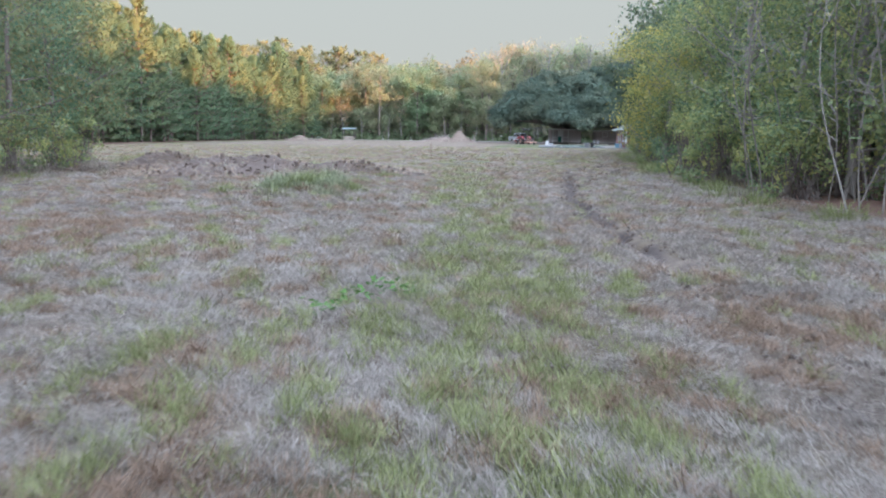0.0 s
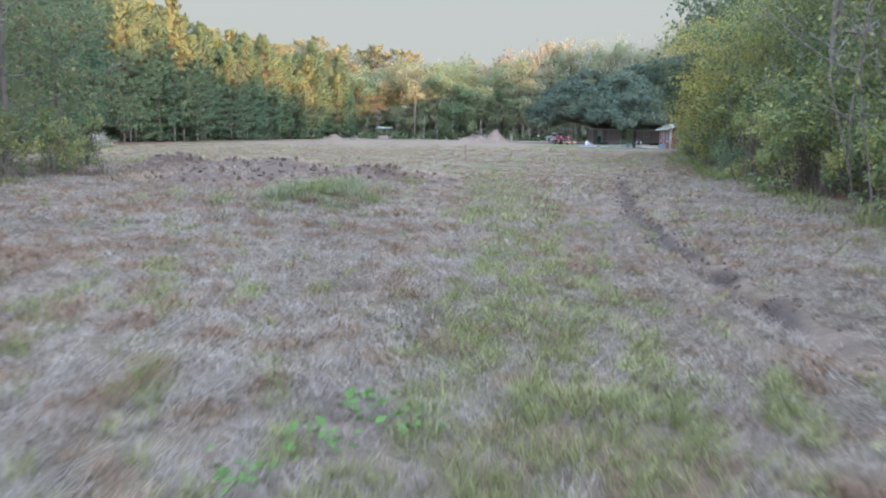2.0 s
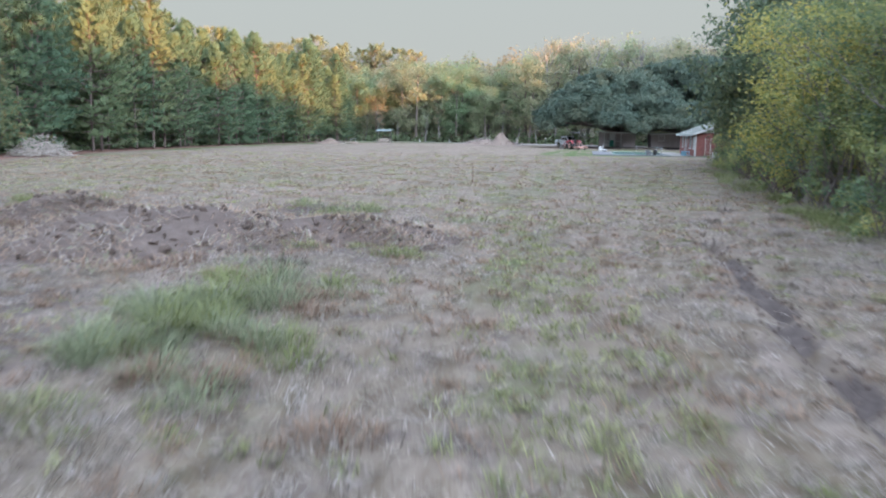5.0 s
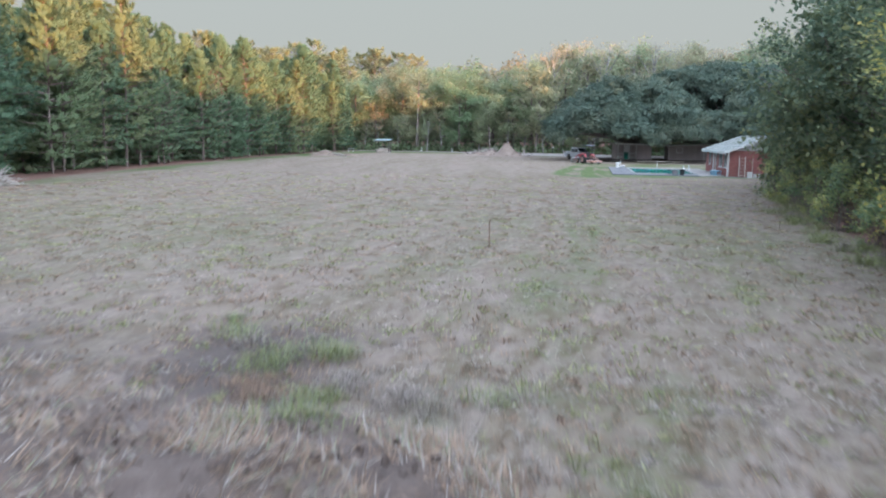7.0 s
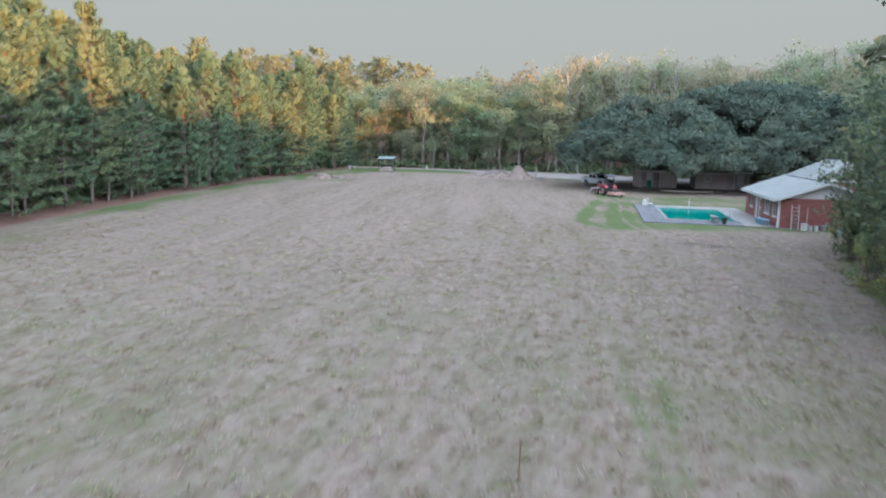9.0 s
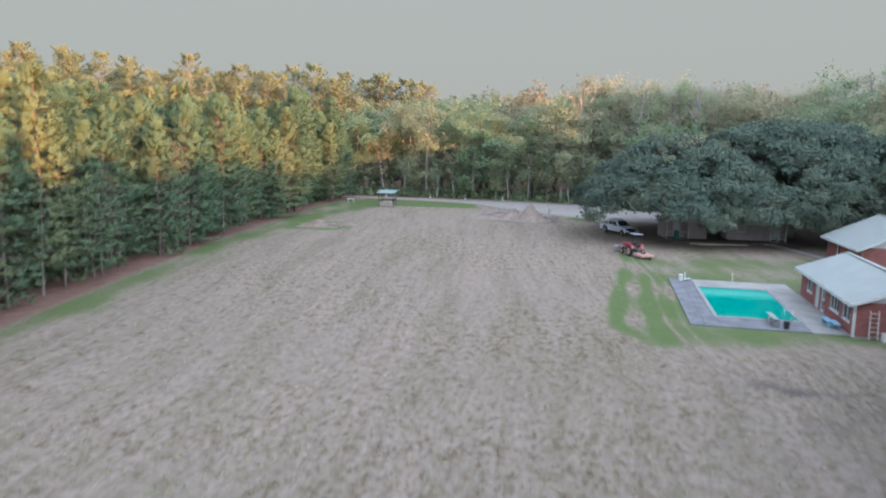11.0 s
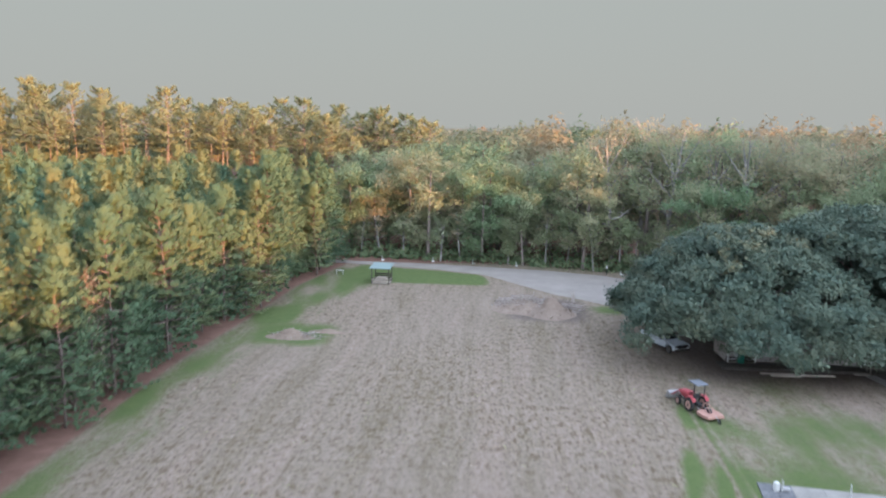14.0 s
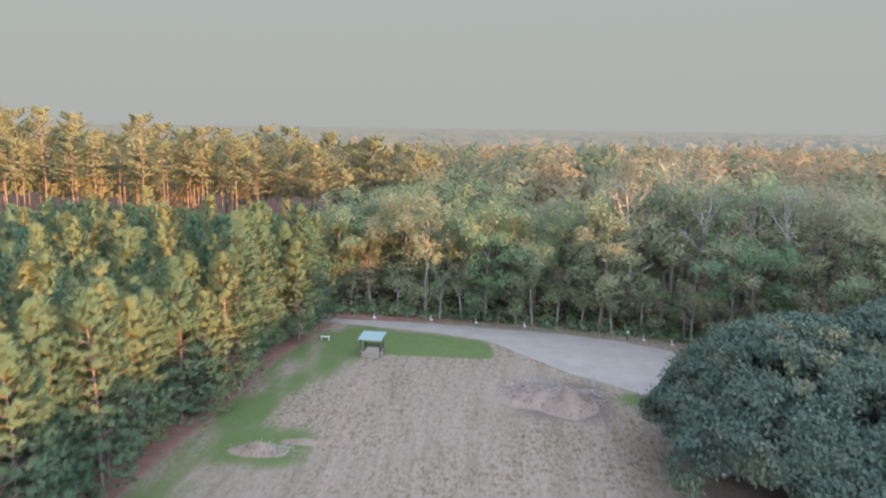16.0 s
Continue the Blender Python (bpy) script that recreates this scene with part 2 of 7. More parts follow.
WOOD_LEAF = material("wood_leaf", [(0.125, 0.212, 0.122), (0.205, 0.288, 0.160), (0.290, 0.332, 0.196), (0.375, 0.330, 0.212), (0.450, 0.312, 0.192)], 0.3, island=0.10, each=0.42, tint=0.38, leaf=0.55, bump=0, contrast=0.5)
FOREST_LEAF = material("forest_leaf", [(0.105, 0.158, 0.098), (0.168, 0.204, 0.120), (0.238, 0.236, 0.144), (0.305, 0.246, 0.152), (0.365, 0.240, 0.142)], 0.3, island=0.10, tint=0.80, leaf=0.55, bump=0, contrast=0.5)
THICKET_LEAF = material("thicket_leaf", [(0.095, 0.155, 0.105), (0.180, 0.250, 0.130), (0.340, 0.370, 0.150), (0.580, 0.510, 0.180)], 0.5, island=0.35, tint=0.5, leaf=0.5, bump=0, rough=0.5)
YELLOW_LEAF = material("yellow_leaf", [(0.200, 0.250, 0.100), (0.360, 0.370, 0.120), (0.540, 0.470, 0.140), (0.600, 0.440, 0.130)], 0.5, island=0.4, tint=0.45, leaf=0.5, bump=0, rough=0.5)
DARK_LEAF = material("dark_leaf", [(0.075, 0.118, 0.084), (0.118, 0.168, 0.104), (0.180, 0.216, 0.116), (0.330, 0.310, 0.130)], 0.5, island=0.4, tint=0.35, leaf=0.45, bump=0, rough=0.5, contrast=0.7)
AUTUMN_LEAF = material("autumn_leaf", [(0.103, 0.174, 0.120), (0.155, 0.225, 0.124), (0.243, 0.242, 0.117), (0.323, 0.225, 0.117)], 0.5, island=0.45, tint=0.35, leaf=0.5, bump=0, rough=0.5)
# warmer and paler than PINE_NEEDLE: low sunlight put into the tall pines' colour
TALL_SUNLIT_NEEDLE = material("tall_needle", [(0.138, 0.178, 0.108), (0.208, 0.242, 0.136), (0.276, 0.284, 0.150), (0.335, 0.304, 0.164)], 0.35, island=0.3, each=0.3, leaf=0.5, bump=0, rough=0.6)
UNDERGROWTH = material("undergrowth", [(0.110, 0.165, 0.098), (0.170, 0.230, 0.122), (0.240, 0.268, 0.150)], 0.6, island=0.5, leaf=0.5, bump=0)
GRAVEL = material("gravel", [(0.165, 0.146, 0.132), (0.215, 0.192, 0.174), (0.258, 0.232, 0.212)], 0.35, bump=0.4, fine=40)
CONCRETE = material("concrete", [(0.150, 0.142, 0.134), (0.240, 0.228, 0.212), (0.310, 0.295, 0.275)], 0.5, rough=0.8, bump=0.15, fine=12, spec=0.08)
STAINED_CONCRETE = material("stained_concrete", [(0.060, 0.062, 0.068), (0.110, 0.112, 0.120), (0.165, 0.164, 0.170), (0.225, 0.220, 0.218)], 0.7, rough=0.8, bump=0.15, fine=7, spec=0.08)
POOL_WALL = material("pool_wall", [(0.0, 0.40, 0.32), (0.0, 0.52, 0.42)], 1.0, rough=0.6, bump=0)
COPING = material("coping", [(0.180, 0.180, 0.173), (0.238, 0.238, 0.231)], 2.0, bump=0.1, spec=0.08)
WHITE_PAINT = material("white_paint", [(0.42, 0.42, 0.41), (0.52, 0.52, 0.51)], 1.5, rough=0.55, bump=0.05)
BRICK = material("brick", [(0.155, 0.060, 0.054), (0.22, 0.085, 0.075), (0.27, 0.11, 0.098)], 2.0, bump=0.3, each=0.3)
MORTAR = material("mortar", [(0.20, 0.12, 0.108), (0.26, 0.165, 0.152)], 4.0, bump=0.3)
ROOF_METAL = material("roof_metal", [(0.205, 0.222, 0.210), (0.265, 0.284, 0.270)], 0.6, rough=0.5, bump=0.05, metal=0.0, spec=0.4)
GREEN_METAL = material("green_metal", [(0.145, 0.200, 0.200), (0.190, 0.250, 0.250)], 1.2, rough=0.5, bump=0.05, spec=0.4)
WOOD_GREY = material("grey_wood", [(0.13, 0.115, 0.10), (0.22, 0.195, 0.17), (0.30, 0.27, 0.24)], 2.0, bump=0.3, stretch=(1, 1, 1), each=0.25)
WOOD_DARK = material("dark_wood", [(0.040, 0.034, 0.030), (0.072, 0.064, 0.056), (0.108, 0.094, 0.083)], 2.0, bump=0.3, each=0.25)
WOOD_PALE = material("pale_wood", [(0.30, 0.26, 0.22), (0.42, 0.37, 0.32)], 2.0, bump=0.2, each=0.25)
CABIN_TRIM = material("cabin_trim", [(0.70, 0.70, 0.69), (0.80, 0.80, 0.79)], 1.5, rough=0.6, bump=0.05)
SIDING = material("siding", [(0.362, 0.308, 0.307), (0.544, 0.483, 0.476)], 1.2, bump=0.2, each=0.2)
DIRT = material("dirt", [(0.120, 0.086, 0.069), (0.184, 0.142, 0.114), (0.239, 0.191, 0.156)], 1.2, bump=0.6)
SPOIL = material("spoil", [(0.054, 0.040, 0.034), (0.096, 0.072, 0.060), (0.135, 0.104, 0.087), (0.178, 0.142, 0.120)], 3.0, bump=0.8, island=0.1, contrast=1.3)
BRUSH = material("brush", [(0.170, 0.145, 0.128), (0.285, 0.248, 0.226), (0.400, 0.360, 0.330)], 1.5, bump=0, island=0.6)
DARK_GLASS = material("dark_glass", [(0.02, 0.025, 0.03), (0.035, 0.042, 0.048)], 0.8, rough=0.08, bump=0, spec=0.6)
CAR_PAINT = material("car_paint", [(0.46, 0.50, 0.55), (0.54, 0.58, 0.63)], 0.5, rough=0.3, bump=0, spec=0.6)
RUBBER = material("rubber", [(0.018, 0.018, 0.018), (0.035, 0.034, 0.033)], 3.0, rough=0.9, bump=0.2)
CHROME = material("chrome", [(0.55, 0.56, 0.57), (0.7, 0.7, 0.7)], 2.0, rough=0.2, bump=0, metal=0.9)
BLACK_TRIM = material("black_trim", [(0.02, 0.02, 0.022), (0.04, 0.04, 0.042)], 2.0, rough=0.5, bump=0.05)
RED_PAINT = material("red_paint", [(0.27, 0.044, 0.055), (0.36, 0.075, 0.085)], 1.5, rough=0.5, bump=0.03)
FADED_RED = material("faded_red", [(0.319, 0.167, 0.133), (0.395, 0.251, 0.205)], 1.5, rough=0.7, bump=0.1)
GREY_CANOPY = material("grey_canopy", [(0.105, 0.115, 0.135), (0.15, 0.16, 0.18)], 1.0, rough=0.6, bump=0.05)
STEEL = material("steel", [(0.28, 0.28, 0.28), (0.42, 0.42, 0.42)], 2.0, rough=0.4, bump=0.05, metal=0.6)
RUST = material("rust", [(0.10, 0.055, 0.04), (0.19, 0.11, 0.08)], 6.0, bump=0.3)
GREEN_PLASTIC = material("green_plastic", [(0.01, 0.10, 0.075), (0.02, 0.14, 0.10)], 2.0, rough=0.5, bump=0.02)
BLUE_PLASTIC = material("blue_plastic", [(0.12, 0.30, 0.42), (0.30, 0.46, 0.56)], 3.0, rough=0.5, bump=0.2)
WHITE_PLASTIC = material("white_plastic", [(0.446, 0.446, 0.432), (0.533, 0.533, 0.518)], 3.0, rough=0.45, bump=0.03)
ALUMINIUM = material("aluminium", [(0.55, 0.52, 0.46), (0.66, 0.63, 0.57)], 3.0, rough=0.4, bump=0.02, metal=0.3)
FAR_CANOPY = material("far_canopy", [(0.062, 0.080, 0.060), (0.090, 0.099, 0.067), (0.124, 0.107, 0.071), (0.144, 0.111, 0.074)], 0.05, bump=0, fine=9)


# ---- building helpers ----
def thing(name, m, label, category, group="", kind=""):
    ob = new(name)
    ob.empty_display_size = 0.3
    ob.matrix_basis = m
    return tagged(ob, label, category, group, kind)


def part(name, bm, mat, parent, label="", smooth=False):
    me = bpy.data.meshes.new(name)
    bm.normal_update()
    bm.to_mesh(me)
    bm.free()
    me.materials.append(mat)
    if smooth:
        me.shade_smooth()
    ob = new(name, me)
    ob.parent = parent
    return tagged(ob, label)


def sheet(name, V, F, mat, parent=None, tint=None, smooth=False, extra=None, normals=None):
    """A mesh from arrays of vertices and of faces with one number of corners."""
    V, F = np.asarray(V, dtype=np.float32), np.array(F, dtype=np.int32)
    if normals is not None:
        # leaves turn their front to the side that their normal names
        flat_n = np.cross(V[F[:, 1]] - V[F[:, 0]], V[F[:, 2]] - V[F[:, 0]])
        back = np.sum(flat_n * np.asarray(normals), axis=1) < 0
        F[back] = F[back][:, ::-1]
    me = bpy.data.meshes.new(name)
    me.vertices.add(len(V))
    me.vertices.foreach_set("co", V.ravel())
    k = F.shape[1]
    me.loops.add(F.size)
    me.loops.foreach_set("vertex_index", F.ravel())
    me.polygons.add(len(F))
    me.polygons.foreach_set("loop_start", np.arange(len(F), dtype=np.int32) * k)
    me.polygons.foreach_set("loop_total", np.full(len(F), k, dtype=np.int32))
    for key, values in (extra or {}).items():
        me.attributes.new(key, "FLOAT", "POINT").data.foreach_set("value", np.asarray(values, dtype=np.float32))
    if tint is not None:
        me.attributes.new("tint", "FLOAT", "POINT").data.foreach_set("value", np.asarray(tint, dtype=np.float32))
    me.update(calc_edges=True)
    me.materials.append(mat)
    if smooth:
        me.shade_smooth()
    if normals is not None:
        me.shade_smooth()
        me.normals_split_custom_set_from_vertices(np.repeat(unit(np.asarray(normals, dtype=np.float32)), k, axis=0))
    ob = new(name, me)
    if parent:
        ob.parent = parent
    return ob


def box(size, at=(0, 0, 0), turn=(0, 0, 0), bev=0.0, bm=None):
    """A box with its middle at 'at'; edges rounded by bev."""
    b = bmesh.new()
    bmesh.ops.create_cube(b, size=1.0, matrix=Matrix.Diagonal((*size, 1)))
    if bev > 0:
        bmesh.ops.bevel(b, geom=list(b.edges), offset=bev, segments=2, affect="EDGES", profile=0.5)
    bmesh.ops.transform(b, matrix=pose(*at, *turn), verts=b.verts)
    if bm is None:
        return b
    me = bpy.data.meshes.new("t")
    b.to_mesh(me)
    b.free()
    bm.from_mesh(me)
    bpy.data.meshes.remove(me)
    return bm


def rod(a, c, r, sides=8, r2=None, bm=None):
    """A round bar from a to c."""
    b = bm or bmesh.new()
    a, c = Vector(a), Vector(c)
    d = c - a
    m = Matrix.Translation((a + c) / 2) @ d.to_track_quat("Z", "Y").to_matrix().to_4x4()
    bmesh.ops.create_cone(b, cap_ends=True, segments=sides, radius1=r, radius2=r if r2 is None else r2, depth=d.length, matrix=m)
    return b


def prism(outline, depth, axis="x", at=0.0, bev=0.0):
    """An outline in the plane across the axis, drawn out along it, centred at 'at'."""
    b = bmesh.new()
    put = {"x": lambda u, v, w: (w, u, v), "y": lambda u, v, w: (u, w, v), "z": lambda u, v, w: (u, v, w)}[axis]
    lo = [b.verts.new(put(u, v, at - depth / 2)) for u, v in outline]
    hi = [b.verts.new(put(u, v, at + depth / 2)) for u, v in outline]
    b.faces.new(lo), b.faces.new(hi[::-1])
    k = len(outline)
    for i in range(k):
        b.faces.new((lo[i], hi[i], hi[(i + 1) % k], lo[(i + 1) % k]))
    bmesh.ops.recalc_face_normals(b, faces=b.faces)
    if bev > 0:
        bmesh.ops.bevel(b, geom=list(b.edges), offset=bev, segments=2, affect="EDGES", profile=0.5)
    return b


def ring(radius, tube, at, turn, major=20, minor=8, flat=1.0):
    """A torus, for tyres and hoops."""
    b = bmesh.new()
    rows_ = []
    for i in range(major):
        a = 2 * math.pi * i / major
        row = []
        for j in range(minor):
            c = 2 * math.pi * j / minor
            r = radius + tube * math.cos(c)
            row.append(b.verts.new((r * math.cos(a), r * math.sin(a), tube * flat * math.sin(c))))
        rows_.append(row)
    for i in range(major):
        for j in range(minor):
            b.faces.new((rows_[i][j], rows_[(i + 1) % major][j], rows_[(i + 1) % major][(j + 1) % minor], rows_[i][(j + 1) % minor]))
    bmesh.ops.transform(b, matrix=pose(*at, *turn), verts=b.verts)
    return b


# ---- plants ----
def unit(a):
    return a / np.maximum(np.linalg.norm(a, axis=-1, keepdims=True), 1e-9)


def leaves(rng, C, N, length, width, along=None, tri=False):
    """One pointed leaf per centre C that faces N: folded, with four corners, or for far crowns a plain three-cornered one."""
    k = len(C)
    N = unit(N)
    u = rng.normal(size=(k, 3)) if along is None else along + 0.25 * rng.normal(size=(k, 3))
    u = unit(u - N * np.sum(u * N, axis=1, keepdims=True))
    v = np.cross(N, u)
    s = rng.uniform(0.65, 1.35, (k, 1))
    u, v = u * s * length, v * s * width
    if tri:
        V = np.stack([C - u * 0.8 - v, C + u, C - u * 0.8 + v], axis=1).reshape(-1, 3)
        return V, np.arange(3 * k).reshape(-1, 3)
    bend = N * s * length * 0.22
    V = np.stack([C + u - bend, C + v, C - u - bend, C - v], axis=1).reshape(-1, 3)
    return V, np.arange(4 * k).reshape(-1, 4)


def tubes(paths, sides=5):
    """Tapered tubes along paths of (point, radius)."""
    V, F, base = [], [], 0
    for path in paths:
        pts = np.array([p for p, _ in path], dtype=float)
        tang = unit(np.gradient(pts, axis=0))
        ref = np.array([0.0, 0.0, 1.0]) if abs(tang[0][2]) < 0.8 else np.array([1.0, 0.0, 0.0])
        for p, t, (_, r) in zip(pts, tang, path):
            u = unit(np.cross(t, ref))
            v = np.cross(t, u)
            for j in range(sides):
                a = 2 * math.pi * j / sides
                V.append(p + r * (u * math.cos(a) + v * math.sin(a)))
        for i in range(len(path) - 1):
            for j in range(sides):
                F.append((base + i * sides + j, base + i * sides + (j + 1) % sides, base + (i + 1) * sides + (j + 1) % sides, base + (i + 1) * sides + j))
        base += len(path) * sides
    return np.array(V), np.array(F)


def joined(*pairs):
    """Several arrays of vertices and faces as one."""
    V, F, base = [], [], 0
    for v, f in pairs:
        V.append(v), F.append(f + base)
        base += len(v)
    return np.concatenate(V), np.concatenate(F)


def pine_arrays(rng, H, low, reach, step, arms, tufts, needles, length, width, taper=0.75, gaps=0.15):
    """Trunk, limbs and needles of a pine: whorls of arms that sweep up at their ends, each with starry tufts."""
    lean = rng.normal(size=2) * 0.012
    spine = lambda z: np.array([lean[0] * z + 0.08 * math.sin(z * 0.5), lean[1] * z + 0.08 * math.cos(z * 0.43), z])
    r0 = 0.0082 * H
    trunk = [(spine(z), r0 * (1 - 0.93 * (z / H)) + 0.01) for z in np.linspace(0, H, 9)]
    limbs, P, A, O = [], [], [], []
    z = low
    while z < H * 0.985:
        f = (z - low) / (H - low)
        span = reach * (0.46 + 0.72 * min(f, 0.30)) / 0.675 * (1 - max(0, f - 0.18) / 0.82) ** taper + 0.30
        first = rng.uniform(0, 6.28)
        for j in range(arms):
            if rng.random() < gaps + (0.22 if f < 0.12 else 0.0):
                continue
            a = first + 6.28 * j / arms + rng.normal() * 0.3
            ln = span * rng.uniform(0.65, 1.2)
            up = -0.10 + 0.75 * f ** 1.3 + rng.normal() * 0.1
            d = np.array([math.cos(a), math.sin(a), up])
            d /= np.linalg.norm(d)
            s = spine(z)
            bent = lambda q: s + d * ln * q + np.array([0, 0, 0.16 * ln * q * q])
            limbs.append([(s, 0.012 * ln + 0.012), (bent(0.55), 0.007 * ln + 0.008), (bent(1.0), 0.006)])
            across = np.array([-math.sin(a), math.cos(a), 0.0])
            for q in np.linspace(0.36, 1.0, tufts):
                side = rng.normal() * 0.24 * ln * (1.15 - 0.6 * q)
                P.append(bent(q) + across * side + rng.normal(size=3) * [0.08, 0.08, 0.10])
                A.append(d * 0.5 + across * np.sign(side) * 0.25 + np.array([0, 0, (0.5 + 0.6 * f) * taper / 0.9]))
                O.append(d)
        z += step * rng.uniform(0.75, 1.3)
    for k in range(5):
        P.append(spine(H) + np.array([0.12 * math.cos(k * 1.3), 0.12 * math.sin(k * 1.3), -0.12 * k])), A.append(np.array([0, 0, 1.0])), O.append(np.array([0, 0, 1.0]))
    P, A, O = (np.repeat(np.array(v), needles, axis=0) for v in (P, A, O))
    D = unit(unit(A) + rng.normal(size=A.shape) * 0.40)
    C = P + D * length * 0.75
    side = np.cross(D, rng.normal(size=D.shape))
    side[:, 2] = np.abs(side[:, 2]) * 0.7 + 0.1
    side *= np.where(np.sum(side * (unit(C * [1, 1, 0]) + [0, 0, 0.5]), axis=1, keepdims=True) < 0, -1, 1)
    V, F = leaves(rng, C, side, length, width, along=D, tri=True)
    shade = unit(C * [1, 1, 0]) * 0.55 + [0, 0, 0.5] + D * 0.45 + unit(side) * 0.35
    return trunk, limbs, V, F, shade


def broad_arrays(rng, H, spread, fork, clumps, per, size, flat=0.75, droop=0.0, tri=False, bough=0.32, arms=9, lift=1.0):
    """Trunk, forking limbs and leaf sprays of a broadleaf tree; the sprays sit along the twigs."""
    r0 = 0.013 * H + 0.02
    top = np.array([rng.normal() * 0.05 * H, rng.normal() * 0.05 * H, H * 0.86])
    stem = [(np.array([0, 0, -0.1]), r0 * 1.25), (top * [0.2, 0.2, 0.25], r0), (top * [0.5, 0.5, 0.6], r0 * 0.65), (top, r0 * 0.15)]
    limbs, ends = [], []
    spine = lambda q: top * [q * 0.85, q * 0.85, q]
    for i in range(arms):
        f = (i + rng.uniform(0.1, 0.9)) / arms
        q = fork + (0.88 - fork) * f
        root = spine(q)
        g = (f - 0.35) / 0.65 if f > 0.35 else (0.35 - f) / 0.35 * 0.6
        reach = spread * math.sqrt(max(0.06, 1 - g * g)) * rng.uniform(0.75, 1.15)
        a = 2.4 * i + rng.normal() * 0.4
        rise = lift * reach * (0.25 + 0.9 * f) - droop * reach
        tip = root + np.array([math.cos(a) * reach, math.sin(a) * reach, min(rise, H * 1.0 - root[2])])
        tip[2] = max(tip[2], 0.35)
        knee = root * 0.5 + tip * 0.5 + np.array([0, 0, -0.10 * reach]) + rng.normal(size=3) * 0.05 * reach
        knee[2] = max(knee[2], 0.3)
        rr = r0 * bough * rng.uniform(0.7, 1.2) * (1.1 - 0.5 * f)
        limbs.append([(root, rr), (knee, rr * 0.7), (tip, rr * 0.2)])
        for k in range(5):
            u = rng.uniform(0.3, 1.0)
            foot = root + (knee - root) * u * 2 if u < 0.5 else knee + (tip - knee) * (u * 2 - 1)
            b = a + rng.normal() * 0.9
            ln = reach * rng.uniform(0.25, 0.5)
            e = foot + np.array([math.cos(b), math.sin(b), rng.uniform(-0.2, 0.9) * lift]) * ln
            e[2] = min(max(e[2], 0.3), H)
            limbs.append([(foot, rr * 0.4), ((foot + e) / 2 + rng.normal(size=3) * 0.06 * ln, rr * 0.26), (e, rr * 0.08)])
            ends.append((foot, e))
    C, N, T, S = [], [], [], []
    lo_, hi_ = 0.09 * spread + 0.14, 0.20 * spread + 0.2
    for i in range(clumps):
        foot, e = ends[rng.integers(len(ends))]
        w = rng.uniform(0.2, 1.15)
        c = foot + (e - foot) * w + rng.normal(size=3) * 0.13 * spread * [1, 1, 0.8]
        c[2] = min(max(c[2], 0.25), H)
        R = rng.uniform(lo_, hi_)
        p = unit(rng.normal(size=(per, 3)))
        keep = rng.normal(size=(per, 3)) * R * 0.58 * [1, 1, flat]
        C.append(c + keep), N.append(p * 0.6 + [0, 0, 0.35] + rng.normal(size=(per, 3)) * 0.55)
        T.append(np.full(per, rng.random()))
        S.append(p * 0.4 + unit(c * [1, 1, 0] + [0, 0, c[2] - 0.45 * H]) * 0.5 + [0, 0, 0.25])
    C = np.concatenate(C)
    C[:, 2] = np.maximum(C[:, 2], 0.05)
    V, F = leaves(rng, C, np.concatenate(N), size, size * 0.55, tri=tri)
    return stem, limbs, V, F, np.repeat(np.concatenate(T), F.shape[1]), np.concatenate(S)


def pine(seed, H, low, reach, label, group, needle=PINE_NEEDLE, **kw):
    rng = np.random.default_rng(seed)
    trunk, limbs, V, F, S = pine_arrays(rng, H, low, reach, **kw)
    ob = thing("pine_tree", pose(0, 0, -200), label, "tree", group)
    sheet("trunk", *joined(tubes([trunk], 7), tubes(limbs, 3)), PINE_BARK, ob, smooth=True)
    sheet("crown", V, F, needle, ob, normals=S)
    return ob


def broad(seed, name, H, spread, label, group, leaf, bark, fork=0.25, clumps=26, per=90, size=0.3, **kw):
    rng = np.random.default_rng(seed)
    stem, limbs, V, F, T, S = broad_arrays(rng, H, spread, fork, clumps, per, size, **kw)
    ob = thing(name, pose(0, 0, -200), label, "tree", group)
    sheet("trunk", *joined(tubes([stem], 8), tubes(limbs, 4)), bark, ob, smooth=True)
    sheet("crown", V, F, leaf, ob, tint=T, normals=S)
    return ob


def place(ob, x, y, turn, scale=1.0, z=0.0):
    m = pose(x, y, z, 0, 0, turn)
    c = copy_thing(ob, m)
    c.scale = (scale, scale, scale * random.uniform(0.95, 1.06))
    return c


def discard(ob):
    for o in (*ob.children_recursive, ob):
        bpy.data.objects.remove(o)


# ---- plan ----
def along(points, v):
    """The first number of each pair, by straight steps over the second."""
    p = sorted(points, key=lambda q: q[1])
    return np.interp(v, [q[1] for q in p], [q[0] for q in p])


THICKET_EDGE = [(5.6, 8), (6.2, 14), (6.4, 20), (7.2, 27), (8.9, 35), (10.4, 44), (12.0, 53), (14.4, 62), (18.6, 74), (20.5, 79)]
FIELD_LEFT = [(-26.5, 40), (-28.0, 66), (-29.8, 84), (-29.6, 106), (-30.0, 128), (-28.2, 138), (-26.3, 148), (-25.2, 158), (-22.4, 163.5), (-21.5, 166)]
LITTER_EDGE = [(-30, 40), (-32, 62), (-34.0, 78), (-34.6, 100), (-35.2, 128), (-34.2, 143), (-33.6, 162), (-31.0, 177), (-29.8, 182)]
LAWN_LEFT = [(6.8, 84), (4.8, 91), (6.1, 98.5), (9.3, 113.5), (10.2, 122), (9.6, 130), (8.5, 140), (9.5, 150)]
